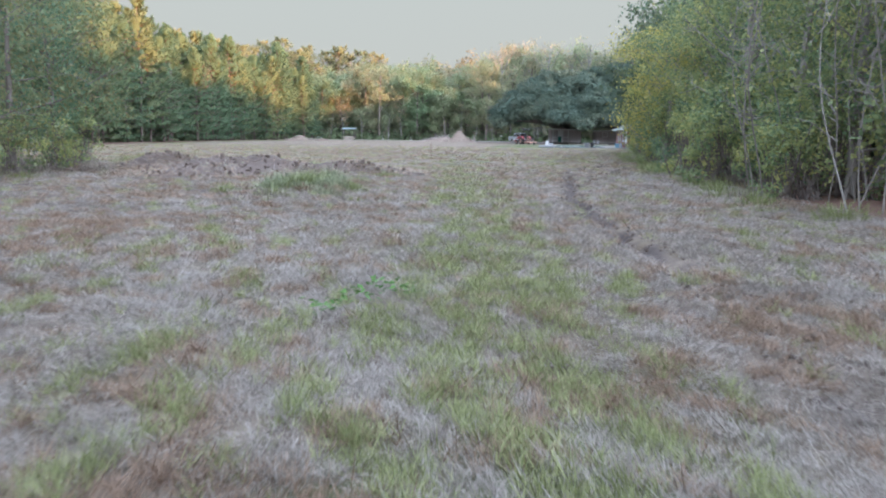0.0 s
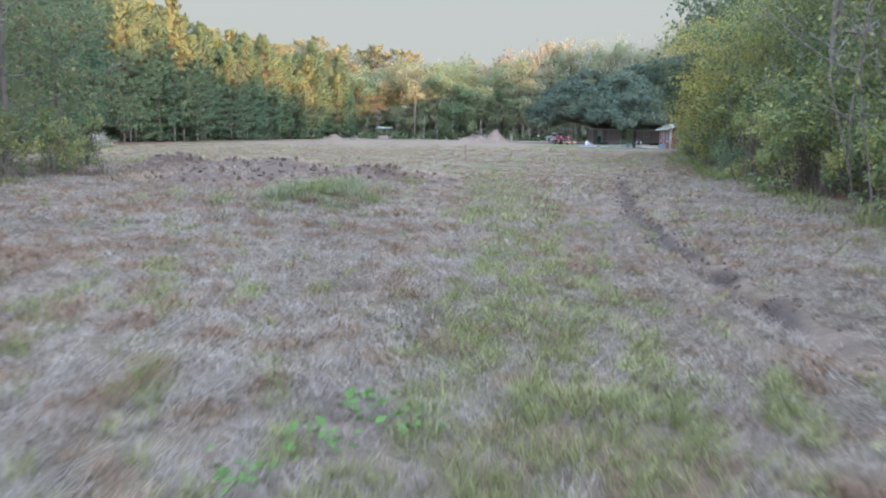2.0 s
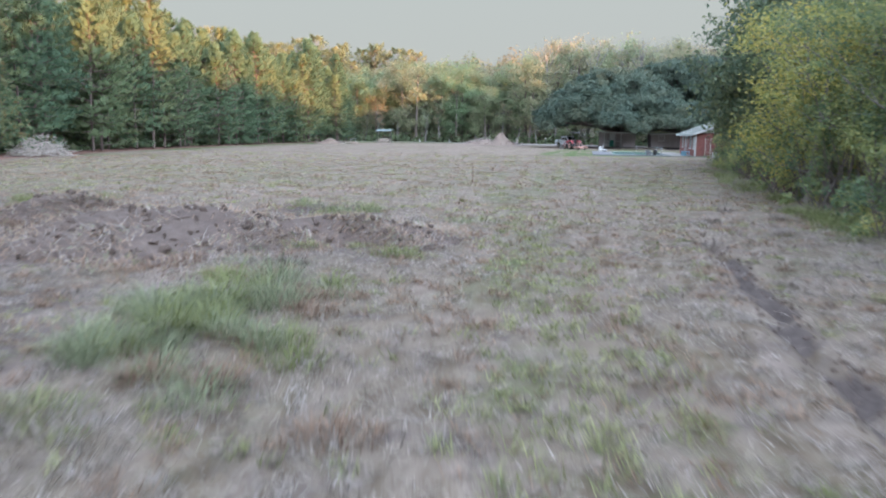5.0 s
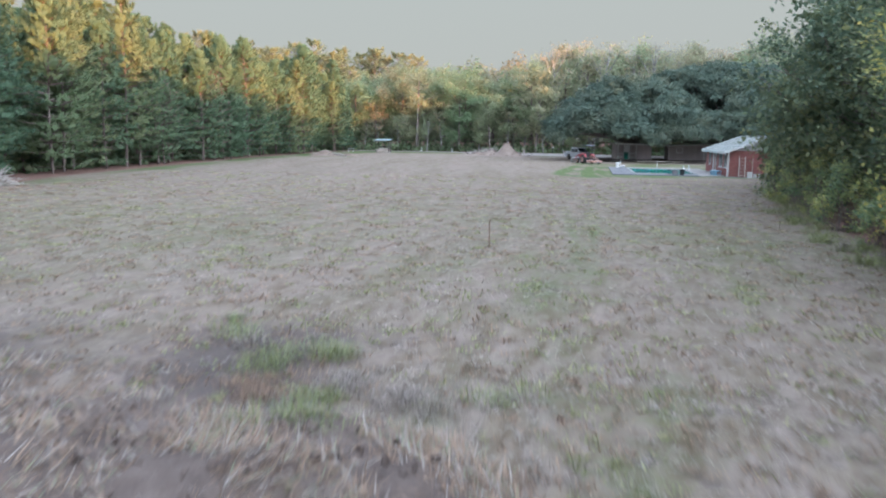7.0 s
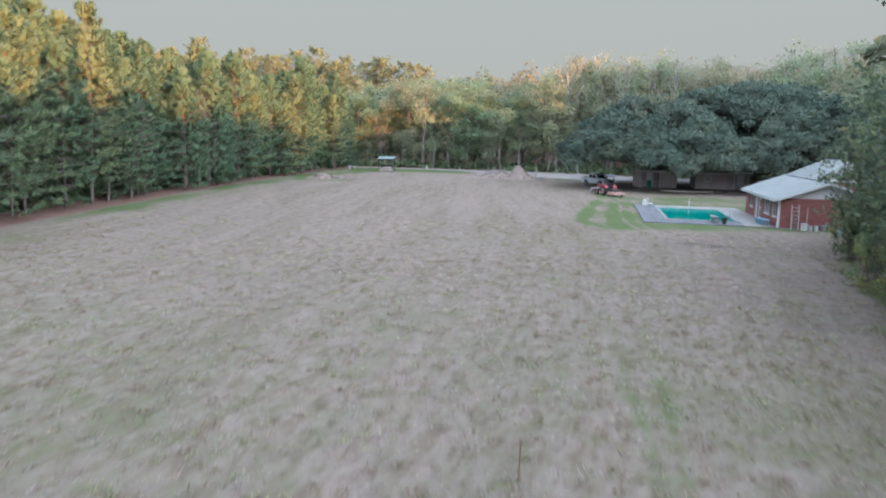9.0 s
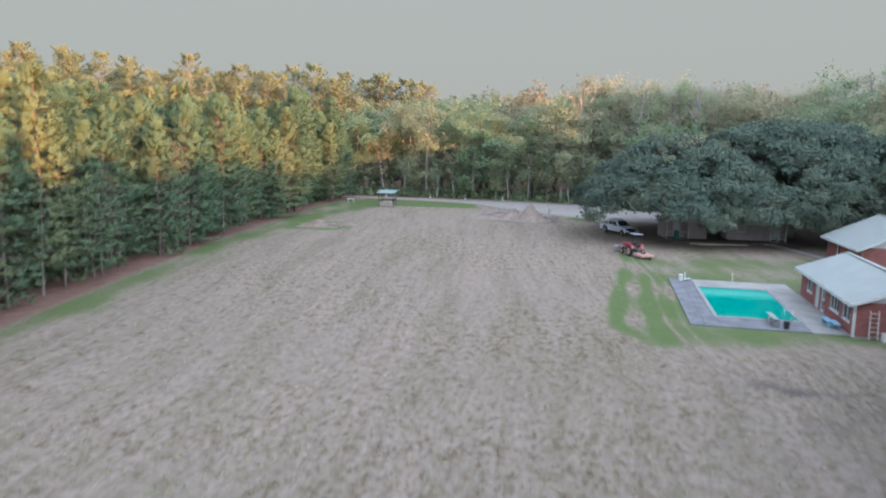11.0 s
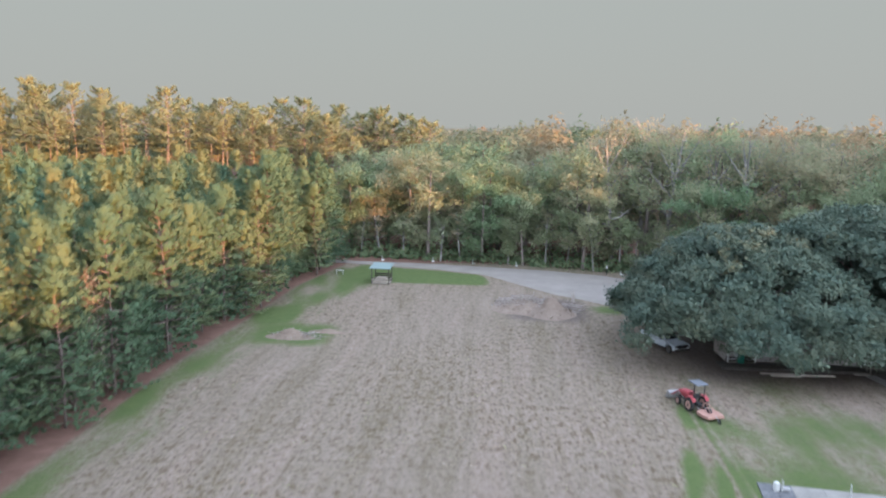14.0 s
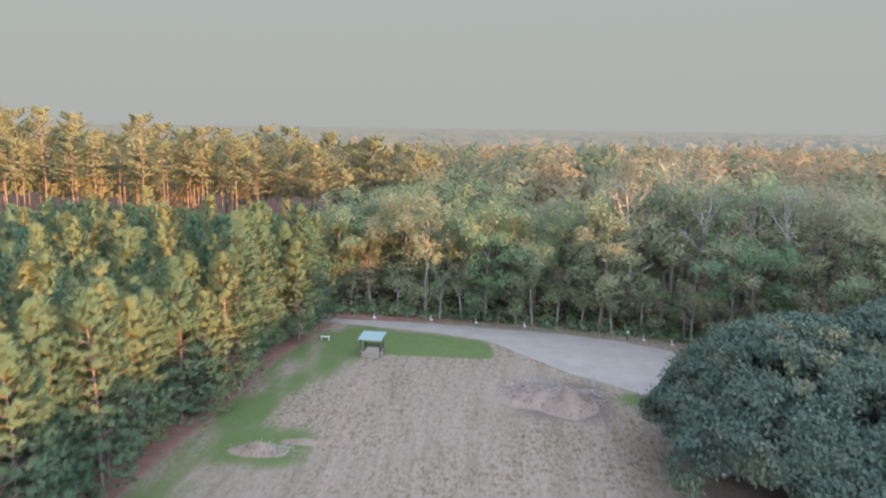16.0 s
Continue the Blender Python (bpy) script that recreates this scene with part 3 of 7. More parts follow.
ROAD_NEAR = [(-60, 184), (-30.2, 180.3), (-20.6, 178.7), (-12.2, 176.3), (-7.4, 174.5), (-1.4, 166.9), (3.1, 162.0), (7.3, 158.4), (10.6, 155.2), (18, 151.5), (30, 150.5), (44, 150)]
ROAD_FAR = [(-60, 187), (-29.9, 182.9), (-17.8, 182.3), (-7.6, 180.7), (3.8, 178.8), (11.3, 176.2), (16.7, 173.0), (26, 168), (36, 161), (44, 155)]


def fold(v, lo, hi):
    return np.clip((v - lo) / (hi - lo), 0, 1)


def wave(x, y, k, s):
    """A cheap smooth noise between 0 and 1 over arrays."""
    r = np.random.default_rng(s)
    t = np.zeros_like(x)
    for i in range(6):
        a = r.uniform(0, 6.28)
        f = k * r.uniform(0.6, 1.8)
        t += np.sin((x * math.cos(a) + y * math.sin(a)) * f + r.uniform(0, 6.28))
    return np.clip(0.5 + t / 6.5, 0, 1)


def rut_line(y):
    return along([(2.5, 5), (2.55, 12), (2.75, 18), (3.45, 23), (4.05, 27)], y) + 0.05 * np.sin(y * 2.3) + 0.04 * np.sin(y * 5.1 + 1)


def ground_height(x, y):
    near = 1 - fold(y, 60, 90)
    z = 0.10 * (wave(x, y, 0.35, 1) - 0.5) * near + 0.07 * (wave(x, y, 1.7, 2) - 0.5) * near
    z += -0.15 * np.clip(2.0 * wave(x, y, 3.2, 41) - 0.15, 0.35, 1) * np.exp(-((x - rut_line(y)) / 0.11) ** 2) * fold(y, 8, 12.5) * (1 - fold(y, 27, 33))
    z += 0.04 * np.exp(-((x - along([(2.1, 5), (2.2, 12), (2.4, 18), (3.0, 23), (3.6, 27)], y)) / 0.15) ** 2) * fold(y, 8, 12.5) * (1 - fold(y, 27, 33))
    z += 0.10 * np.exp(-(((x + 2.7) / 1.3) ** 2 + ((y - 21) / 4) ** 2))
    return z


def row_number(x, y):
    """Metres across the mown rows, which run along the pines on one side and along the thicket on the other."""
    left = -26.5 - 0.035 * (y - 40)
    f = fold(y, 12, 92)
    right = 6.0 + 16.5 * f * f * (3 - 2 * f)
    return (x - left) / (right - left) * 40.0 + 0.25 * np.sin(y * 0.11 + x * 0.2) + 0.12 * np.sin(y * 0.37)


def ground():
    xs = np.unique(np.concatenate([np.linspace(-12, 14, 130), np.linspace(2.2, 4.4, 40), np.linspace(-60, -12, 54), np.linspace(14, 60, 40), np.geomspace(60, 4000, 22), -np.geomspace(60, 4000, 22)]))
    ys = np.unique(np.concatenate([np.linspace(-8, 40, 150), np.linspace(8, 28, 120), np.linspace(40, 190, 150), np.geomspace(190, 4000, 26), -np.geomspace(8, 4000, 26)]))
    X, Y = np.meshgrid(xs, ys)
    x, y = X.ravel(), Y.ravel()
    inside = (np.abs(x) < 62) & (y > -12) & (y < 195)
    z = np.where(inside, ground_height(x, y), 0)
    fl, le, lw = along(FIELD_LEFT, y), along(LITTER_EDGE, y), along(LAWN_LEFT, y)
    green = (0.37 - 0.12 * (1 - fold(y, 26, 50))) * np.ones_like(x)
    near = 1 - fold(y, 26, 50)
    # green tufts down the middle of the track
    mid = np.exp(-((x - 0.7) / 0.8) ** 2) * 0.13 + np.exp(-((x + 0.9) / 1.3) ** 2) * (1 - fold(y, 8.5, 12)) * 0.10
    green += near * (mid - 0.10 * np.exp(-((x + 5) / 2.5) ** 2) - 0.12 * np.exp(-((x - 3.2) / 0.9) ** 2)) + near * 0.25 * (wave(x, 0.6 * y, 2.6, 5) - 0.4)
    green += 0.055 * fold(y, 30, 40) * (1 - fold(y, 60, 85))
    green -= 0.12 * fold(y, 45, 70) * (1 - fold(y, 170, 180))
    strip = fold(x, le - 0.6, le + 0.6) * (1 - fold(x, fl - 1.0, fl + 1.4)) * fold(y, 62, 80)
    green = green * (1 - strip) + (0.26 + 0.34 * wave(x, y, 0.5, 44) + 0.26 * wave(x, 0.25 * y, 1.6, 46) - 0.30 * np.exp(-((x - fl + 1.2) / 0.8) ** 2) * (0.4 + 0.6 * wave(x, 0.5 * y, 0.3, 58))) * strip
    green = np.maximum(green, 0.75 * np.exp(-(((x + 27.5) / 6.0) ** 4 + ((y - 138) / 5.5) ** 4)))
    worn = np.exp(-((x - fl - 1.4) / 0.9) ** 2) * fold(y, 70, 90) * 0.1
    green -= worn
    lane1, lane2, lane3 = along([(6.7, 90.6), (8.3, 100.4), (10.3, 112)], y), along([(9.3, 91.9), (10.0, 98.5), (11.5, 107.8)], y), along([(10.4, 92), (12.3, 106.3)], y)
    lawn = fold(x, lw - 0.5, lw + 0.8) * fold(y, 84.5 + 0.12 * (x - 8), 87.5 + 0.12 * (x - 8)) * (1 - fold(y, 118, 140))
    green = green * (1 - lawn) + (0.36 + 0.26 * wave(x, y, 0.45, 45) + 0.24 * wave(x, 0.3 * y, 1.3, 47) + 0.30 * np.exp(-((x - lw - 0.9) / 0.7) ** 2) + 0.20 * np.exp(-((x - lane2 + 0.8) / 0.7) ** 2) * (1 - fold(y, 104, 112)) + 0.16 * np.exp(-((y - 89.5 - 0.12 * (x - 8)) / 1.8) ** 2) - 0.26 * np.exp(-((x - lane1 - 0.1) / 0.85) ** 4) - 0.28 * np.exp(-((x - lane2) / 0.18) ** 2) - 0.15 * np.exp(-((x - lane3) / 0.16) ** 2) - 0.18 * fold(y, 106, 124)) * lawn
    top = fold(y, 165.5, 167) * (1 - fold(y, along([(177.5, -24), (176, -16), (173.5, -8), (170, -6)], x) - 0.5, along([(177.5, -24), (176, -16), (173.5, -8), (170, -6)], x) + 1)) * fold(x, -29, -26) * (1 - fold(x, -7.5, -5.5))
    green = green * (1 - top) + 0.85 * top
    tracks = np.exp(-((x - 2.05 - 0.07 * (y - 45)) / 0.22) ** 2) + np.exp(-((x - 2.75 - 0.13 * (y - 46)) / 0.22) ** 2)
    green += 0.15 * (0.3 + wave(x, y, 0.9, 52)) * tracks * fold(y, 38, 43) * (1 - fold(y, 53, 60))
    shoulder = np.exp(-((y - 154 + 0.2 * (x - 8)) / 2.2) ** 2) * np.exp(-((x - 9.5) / 2.4) ** 2)
    green += 0.5 * shoulder
    litter = 1 - fold(x, le - 0.9, le + 0.9)
    litter = np.maximum(litter, fold(y, 183.5 - 0.004 * x * x, 184.5 - 0.004 * x * x))
    oak = (0.55 + 0.25 * wave(x, y, 0.7, 59)) * np.exp(-(((x - 27) / 18) ** 4 + ((y - 138.5) / 12.5) ** 4))
    litter = np.maximum(litter, fold(x, along(THICKET_EDGE, y) + 0.2, along(THICKET_EDGE, y) + 1.6) * (1 - fold(y, 76, 80)) * 0.8)
    litter = np.maximum(litter, (1 - fold(x, -12, -10.5)) * (1 - fold(y, 28, 34)) * 0.8)
    earth = 0.75 * np.exp(-(((x - 12.5) / 4.6) ** 4 + ((y - 78.6 + 0.25 * (x - 12.5)) / 0.7) ** 4)) * (0.5 + 0.8 * wave(x, y, 1.6, 48))
    rut = rut_line(y)
    earth = np.maximum(earth, oak)
    earth = np.maximum(earth, 1.0 * np.clip(2.2 * wave(x, y, 3.6, 41) - 0.1, 0.5, 1) * np.exp(-((x - rut) / 0.24) ** 2) * fold(y, 8, 12.5) * (1 - fold(y, 26, 32)))
    earth = np.maximum(earth, 0.66 * np.exp(-(((x - 1.5) / 6.5) ** 4 + ((y - 153) / 7.5) ** 4)))
    # gaps between near tufts darkened: bare earth, and shade put into the colour
    gaps_ = np.clip(0.62 - 0.9 * (wave(x, y, 7.0, 12) * 0.6 + wave(x, y, 2.2, 14) * 0.4), 0, 0.5) * (1 - fold(y, 30, 55)) * fold(y, -2, 3)
    earth = np.maximum(earth, gaps_)
    earth = np.maximum(earth, 0.33 * fold(x, 4, 10) * fold(y, 40, 54) * (1 - fold(y, 84, 86)) * (0.5 + 0.8 * wave(x, y, 0.9, 49)))
    brown = np.exp(-(((x + 5.5) / 6.0) ** 4 + ((y - 30 + 0.2 * (x + 5.5)) / 6.0) ** 4))
    earth = np.maximum(earth, 0.62 * brown * (0.45 + 0.8 * wave(x, y, 1.1, 50)))
    earth = np.maximum(earth, (0.30 + 0.30 * wave(x, y, 2.0, 54)) * (1 - fold(x, -4.5, -2.5)) * fold(x, -14, -11) * (1 - fold(y, 24, 30)))
    outside = ~((np.abs(x) < 75) & (y > -15) & (y < 195))
    litter = np.where(outside, 1.0, litter)
    nx = len(xs)
    i = (np.arange(len(ys) - 1)[:, None] * nx + np.arange(nx - 1)[None, :]).ravel()
    F = np.stack([i, i + 1, i + nx + 1, i + nx], axis=1)
    ob = sheet("ground", np.stack([x, y, z], 1), F, GROUND, smooth=True, extra={"green": np.clip(green, 0, 1), "litter": litter, "earth": earth, "row": row_number(x, y)})
    return tagged(ob, "mown straw-coloured field with green grass strips and needle litter", "ground", kind="structure")


ground()


def road():
    u = np.linspace(-60, 44, 90)
    near, far = np.interp(u, *zip(*ROAD_NEAR)), np.interp(u, *zip(*ROAD_FAR))
    rows_ = []
    for f in np.linspace(0, 1, 7):
        crown = 0.02 + 0.05 * math.sin(math.pi * f)
        edge = 0.5 * (wave(u, u * 0 + f * 9, 0.9, 5) - 0.5) if f in (0.0, 1.0) else 0 * u
        rows_.append(np.stack([u, near + (far - near) * f + edge, np.full_like(u, crown)], 1))
    V = np.concatenate(rows_)
    k = len(u)
    i = (np.arange(6)[:, None] * k + np.arange(k - 1)[None, :]).ravel()
    ob = sheet("road", V, np.stack([i, i + 1, i + k + 1, i + k], 1), GRAVEL, smooth=True)
    tagged(ob, "pale grey gravel drive along the edge of the woods", "road", kind="structure")


road()


# ---- woods ----
def plantation():
    """The young pines: those along the field one by one, those behind them together."""
    kinds = [pine(100 + i, 13.6 + 0.8 * i, (0.5, 1.6, 0.9, 2.6, 1.2)[i], (3.4, 3.0, 3.6, 3.1, 3.3)[i], "young green pine with bare lower trunk beside the field", "pines along the field",
                  step=0.58, arms=6, tufts=7, needles=24, length=0.26, width=0.032, taper=0.70) for i in range(5)]
    r = random.Random(4)
    for row in range(2):
        y = 58.0 + row
        while y < 181:
            x = float(along([(-33.6, 40), (-35.6, 62), (-37.4, 78), (-37.6, 110), (-37.2, 128), (-36.0, 143), (-35.0, 162), (-32.5, 177), (-31, 184)], y)) - 3.3 * row + r.uniform(-1.1, 1.5)
            place(r.choice(kinds), x, y + r.uniform(-0.8, 0.8), r.uniform(0, 360), r.uniform(0.86, 1.08) * (1 + 0.0012 * (y - 110)))
            y += r.uniform(3.0, 4.6) if row else r.uniform(2.8, 4.2)
    bare = pine(150, 11.5, 2.0, 2.2, "dead grey-brown pine with thin bare branches among green pines", "pines along the field", DEAD_NEEDLE, step=0.55, arms=5, tufts=5, needles=4, length=0.22, width=0.03)
    place(bare, -36.6, 115.2, 30)
    place(bare, -36.9, 101.0, 200, 0.92)
    for k in kinds + [bare]:
        discard(k)
    rng = np.random.default_rng(7)
    models = []
    for i in range(6):
        tr, lb, V, F, S = pine_arrays(np.random.default_rng(200 + i), 14.6 + 0.5 * i, 3.4, 2.8, 0.80, 5, 4, 11, 0.36, 0.062, 0.78)
        models.append((tr, V, unit(S)))
    allV, allT, allN, trunks = [], [], [], []
    y = 56.0
    while y < 214:
        x0 = float(along([(-41, 40), (-44, 110), (-43, 143), (-41.5, 165), (-39, 184), (-36, 186)], y))
        x = x0
        while x > -60 - 0.62 * (y - 56):
            tr, V, S = models[rng.integers(6)]
            a, s = rng.uniform(0, 6.28), rng.uniform(0.88, 1.12)
            if y > 190:
                s *= 0.8
            px, py = x + rng.uniform(-1.3, 1.3), y + rng.uniform(-1.3, 1.3)
            c, sn = math.cos(a), math.sin(a)
            W = np.stack([(V[:, 0] * c - V[:, 1] * sn) * s + px, (V[:, 0] * sn + V[:, 1] * c) * s + py, V[:, 2] * s], 1)
            allV.append(W), allT.append(np.full(len(W), rng.random()))
            allN.append(np.stack([S[:, 0] * c - S[:, 1] * sn, S[:, 0] * sn + S[:, 1] * c, S[:, 2]], 1))
            if x > x0 - 12:
                trunks.append([(np.array([px, py, 0]), 0.14), (np.array([px, py, 13 * s]), 0.04)])
            x -= rng.uniform(3.6, 5.2) * (1.0 if x > -75 else 1.6)
        y += 3.9
    V = np.concatenate(allV)
    root = thing("pine_plantation", pose(0, 0, 0), "dense young pine plantation with yellow-green tops", "pine plantation", kind="stuff")
    sheet("crowns", V, np.arange(len(V)).reshape(-1, 3), PLANTATION_NEEDLE, root, tint=np.concatenate(allT), normals=np.concatenate(allN))
    sheet("trunks", *tubes(trunks, 4), PINE_BARK, root)


def tall_pines():
    kinds = [pine(300 + i, 24.0 + 1.6 * i, 16.0 + 1.8 * (i % 3), 4.4, "tall old pine with long bare trunk and high crown", "tall pines behind the plantation", TALL_SUNLIT_NEEDLE,
                  step=0.9, arms=6, tufts=9, needles=10, length=0.36, width=0.075, taper=0.40, gaps=0.40) for i in range(4)]
    r = random.Random(9)
    for i in range(104):
        x = -160 + 140 * (i + r.uniform(-0.5, 0.5)) / 104
        y = 224 + 0.08 * (-x - 30) + r.uniform(-6, 16)
        place(r.choice(kinds), x, y, r.uniform(0, 360), r.uniform(0.90, 1.02) * (0.88 + 0.20 * min(1, (-20 - x) / 90)))
    for k in kinds:
        discard(k)


def edge_woods():
    """The broadleaf trees along the road and round the yard."""
    green = [broad(400 + i, "forest_tree", 15.5 + 1.5 * i, 4.6 + 0.45 * i, "tall green broadleaf tree at the edge of the woods", "trees behind the road", WOOD_LEAF, DARK_BARK,
                   fork=0.14, clumps=170, per=36, size=0.22, tri=True, arms=13) for i in range(5)]
    bare = [broad(420 + i, "thin_tree", 18 + 1.5 * i, 3.8, "half-bare pale-limbed tree in autumn leaf", "trees behind the road", WOOD_LEAF, BARE_BARK,
                  fork=0.30, clumps=95, per=16, size=0.15, tri=True, bough=0.60, arms=12, lift=1.7) for i in range(3)]
    low = [broad(440 + i, "understorey_tree", 8 + 1.5 * i, 2.8, "low dense understorey tree under the forest edge", "understorey", WOOD_LEAF, PALE_BARK,
                 fork=0.06, clumps=110, per=30, size=0.18, tri=True, arms=12, lift=1.3) for i in range(3)]
    slim = [broad(450 + i, "slim_tree", 9.5 + 2 * i, 2.0, "slim pale-stemmed tree with thin autumn leaf beside the road", "trees behind the road", WOOD_LEAF, BARE_BARK,
                  fork=0.34, clumps=70, per=16, size=0.15, tri=True, bough=0.45, arms=10, lift=1.6) for i in range(2)]
    for ob in green + bare + low + slim:
        for ch in ob.children:
            if ch.name.startswith("crown"):
                t = ch.data.attributes["tint"].data
                v = np.empty(len(t), dtype=np.float32)
                t.foreach_get("value", v)
                shift = 0.05 + 0.13 * green.index(ob) if ob in green else random.uniform(0.55, 0.80) if ob in bare + slim else random.uniform(0.05, 0.35)
                t.foreach_set("value", np.clip(0.25 * v + shift, 0, 1))
    r = random.Random(12)
    line = [(-34, 187.5), (-20, 186.5), (-8, 185.5), (4, 183), (13, 180.5), (22, 176.5), (32, 171), (42, 165), (52, 160), (62, 156)]
    for depth in range(4):
        s = 0.0
        while s < len(line) - 1:
            i = int(s)
            f = s - i
            x = line[i][0] * (1 - f) + line[i + 1][0] * f + depth * 1.2 + r.uniform(-1, 1)
            y = line[i][1] * (1 - f) + line[i + 1][1] * f + depth * 5.5 + r.uniform(-1.5, 1.5)
            kind = r.choice(slim) if depth == 0 and r.random() < 0.40 else r.choice(low) if depth == 0 and r.random() < 0.62 else (r.choice(bare) if r.random() < 0.45 and x > 3 and depth > 0 else r.choice(green))
            place(kind, x, y, r.uniform(0, 360), r.uniform(0.82, 1.05) + 0.02 * depth + (0.03 if depth == 0 else 0.20) * min(1.0, max(0.0, (x - 3) / 20)))
            s += r.uniform(0.22, 0.38) if depth == 0 else r.uniform(0.32, 0.5)
    # round the house and beyond the yard
    for x, y in [(52, 150), (56, 140), (51, 132), (58, 128), (54, 120), (61, 116), (57, 108), (63, 102), (58, 96), (66, 92), (60, 86), (52, 84), (64, 78), (48, 78), (55, 70), (44, 70), (50, 62), (40, 60)]:
        place(r.choice(green), x, y, r.uniform(0, 360), r.uniform(0.9, 1.1))
    for k in green + bare + low + slim:
        discard(k)


def deep_woods():
    """The canopy that runs on to the horizon, and unseen trees added at the back and right to shade the field."""
    rng = np.random.default_rng(21)
    models = []
    for i in range(6):
        n = 430
        p = unit(rng.normal(size=(n, 3)))
        p[:, 2] = np.abs(p[:, 2]) * 1.1 - 0.25
        lump = 1 + 0.28 * np.sin(p[:, :1] * 5 + i) * np.cos(p[:, 1:2] * 4 + 2 * i)
        C = p * lump * [4.6, 4.6, 7.0] * rng.uniform(0.72, 1.05, (n, 1)) + [0, 0, 12.5]
        V, F = leaves(rng, C, p + [0, 0, 0.3] + rng.normal(size=(n, 3)) * 0.5, 0.50, 0.30, tri=True)
        models.append((V, unit(p + [0, 0, 0.3])))
    shade_tree_models = []
    for i in range(3):
        n = 330
        p = unit(rng.normal(size=(n, 3)))
        V, F = leaves(rng, p * [4.8, 4.8, 9.8] * rng.uniform(0.6, 1.0, (n, 1)) + [0, 0, 9.6], p + [0, 0, 0.1] + rng.normal(size=(n, 3)) * 0.4, 1.0, 0.72, tri=True)
        shade_tree_models.append((V, unit(p + [0, 0, 0.3])))
    allV, allT, allN = [], [], []

    def put_tree(px, py, s, tint, rough=False):
        V, S = shade_tree_models[rng.integers(3)] if rough else models[rng.integers(6)]
        a = rng.uniform(0, 6.28)
        c, sn = math.cos(a), math.sin(a)
        allV.append(np.stack([(V[:, 0] * c - V[:, 1] * sn) * s + px, (V[:, 0] * sn + V[:, 1] * c) * s + py, V[:, 2] * s * rng.uniform(0.95, 1.08)], 1))
        allT.append(np.full(len(V), tint))
        allN.append(np.stack([S[:, 0] * c - S[:, 1] * sn, S[:, 0] * sn + S[:, 1] * c, S[:, 2]], 1))

    def hue(x, y):
        w = float(wave(np.array([x]), np.array([y]), 0.045, 33)[0])
        return min(1, max(0, 0.55 * rng.random() + 0.70 * w - 0.12))

    y = 208.0
    while y < 452:
        half = 60 + 0.72 * (y - 77)
        x = -half
        while x < half:
            if not (x < -24 and y < 236):
                put_tree(x + rng.uniform(-2, 2), y + rng.uniform(-2, 2), rng.uniform(0.85, 1.2) * (1.12 if x > 0 and y < 270 else 1.0), hue(x, y))
            x += rng.uniform(6.0, 9.5) * (1 + (y - 208) / 500)
        y += 7.5 + (y - 208) * 0.02
    # unseen trees behind and right of the field, sized to block the low sun
    for i in range(300):
        x, y = rng.uniform(68, 130), rng.uniform(-60, 175)
        put_tree(x, y, rng.uniform(0.85, 1.05) * (1.5 if y > 108 else 1.12 if y > 60 else 1.0), hue(x, y), True)
    for i in range(140):
        x, y = rng.uniform(-60, 70), rng.uniform(-75, -28)
        put_tree(x, y, rng.uniform(0.85, 1.0), hue(x, y), True)
    for i in range(150):
        x, y = rng.uniform(14, 68), rng.uniform(-28, 56)
        if x > along(THICKET_EDGE, max(y, 8)) + 9:
            put_tree(x, y, rng.uniform(0.75, 1.0) * (1.05 if y < 20 else 1.0), hue(x, y), True)
    V = np.concatenate(allV)
    ob = sheet("forest", V, np.arange(len(V)).reshape(-1, 3), FOREST_LEAF, tint=np.concatenate(allT), normals=np.concatenate(allN))
    tagged(ob, "endless mixed autumn woods to the horizon, and unseen trees that shade the field", "forest", kind="stuff")
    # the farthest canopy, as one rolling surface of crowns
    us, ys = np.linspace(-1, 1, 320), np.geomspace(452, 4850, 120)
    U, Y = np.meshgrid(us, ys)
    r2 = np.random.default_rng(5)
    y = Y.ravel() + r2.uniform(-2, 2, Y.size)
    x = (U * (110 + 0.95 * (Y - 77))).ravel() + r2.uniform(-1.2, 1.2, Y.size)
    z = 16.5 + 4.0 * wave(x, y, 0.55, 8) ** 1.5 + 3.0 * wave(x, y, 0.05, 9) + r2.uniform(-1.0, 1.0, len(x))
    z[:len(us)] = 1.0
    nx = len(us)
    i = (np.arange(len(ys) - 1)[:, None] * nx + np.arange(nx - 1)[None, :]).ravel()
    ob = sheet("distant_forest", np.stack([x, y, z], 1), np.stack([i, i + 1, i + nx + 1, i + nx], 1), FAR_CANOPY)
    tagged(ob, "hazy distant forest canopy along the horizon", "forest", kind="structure")


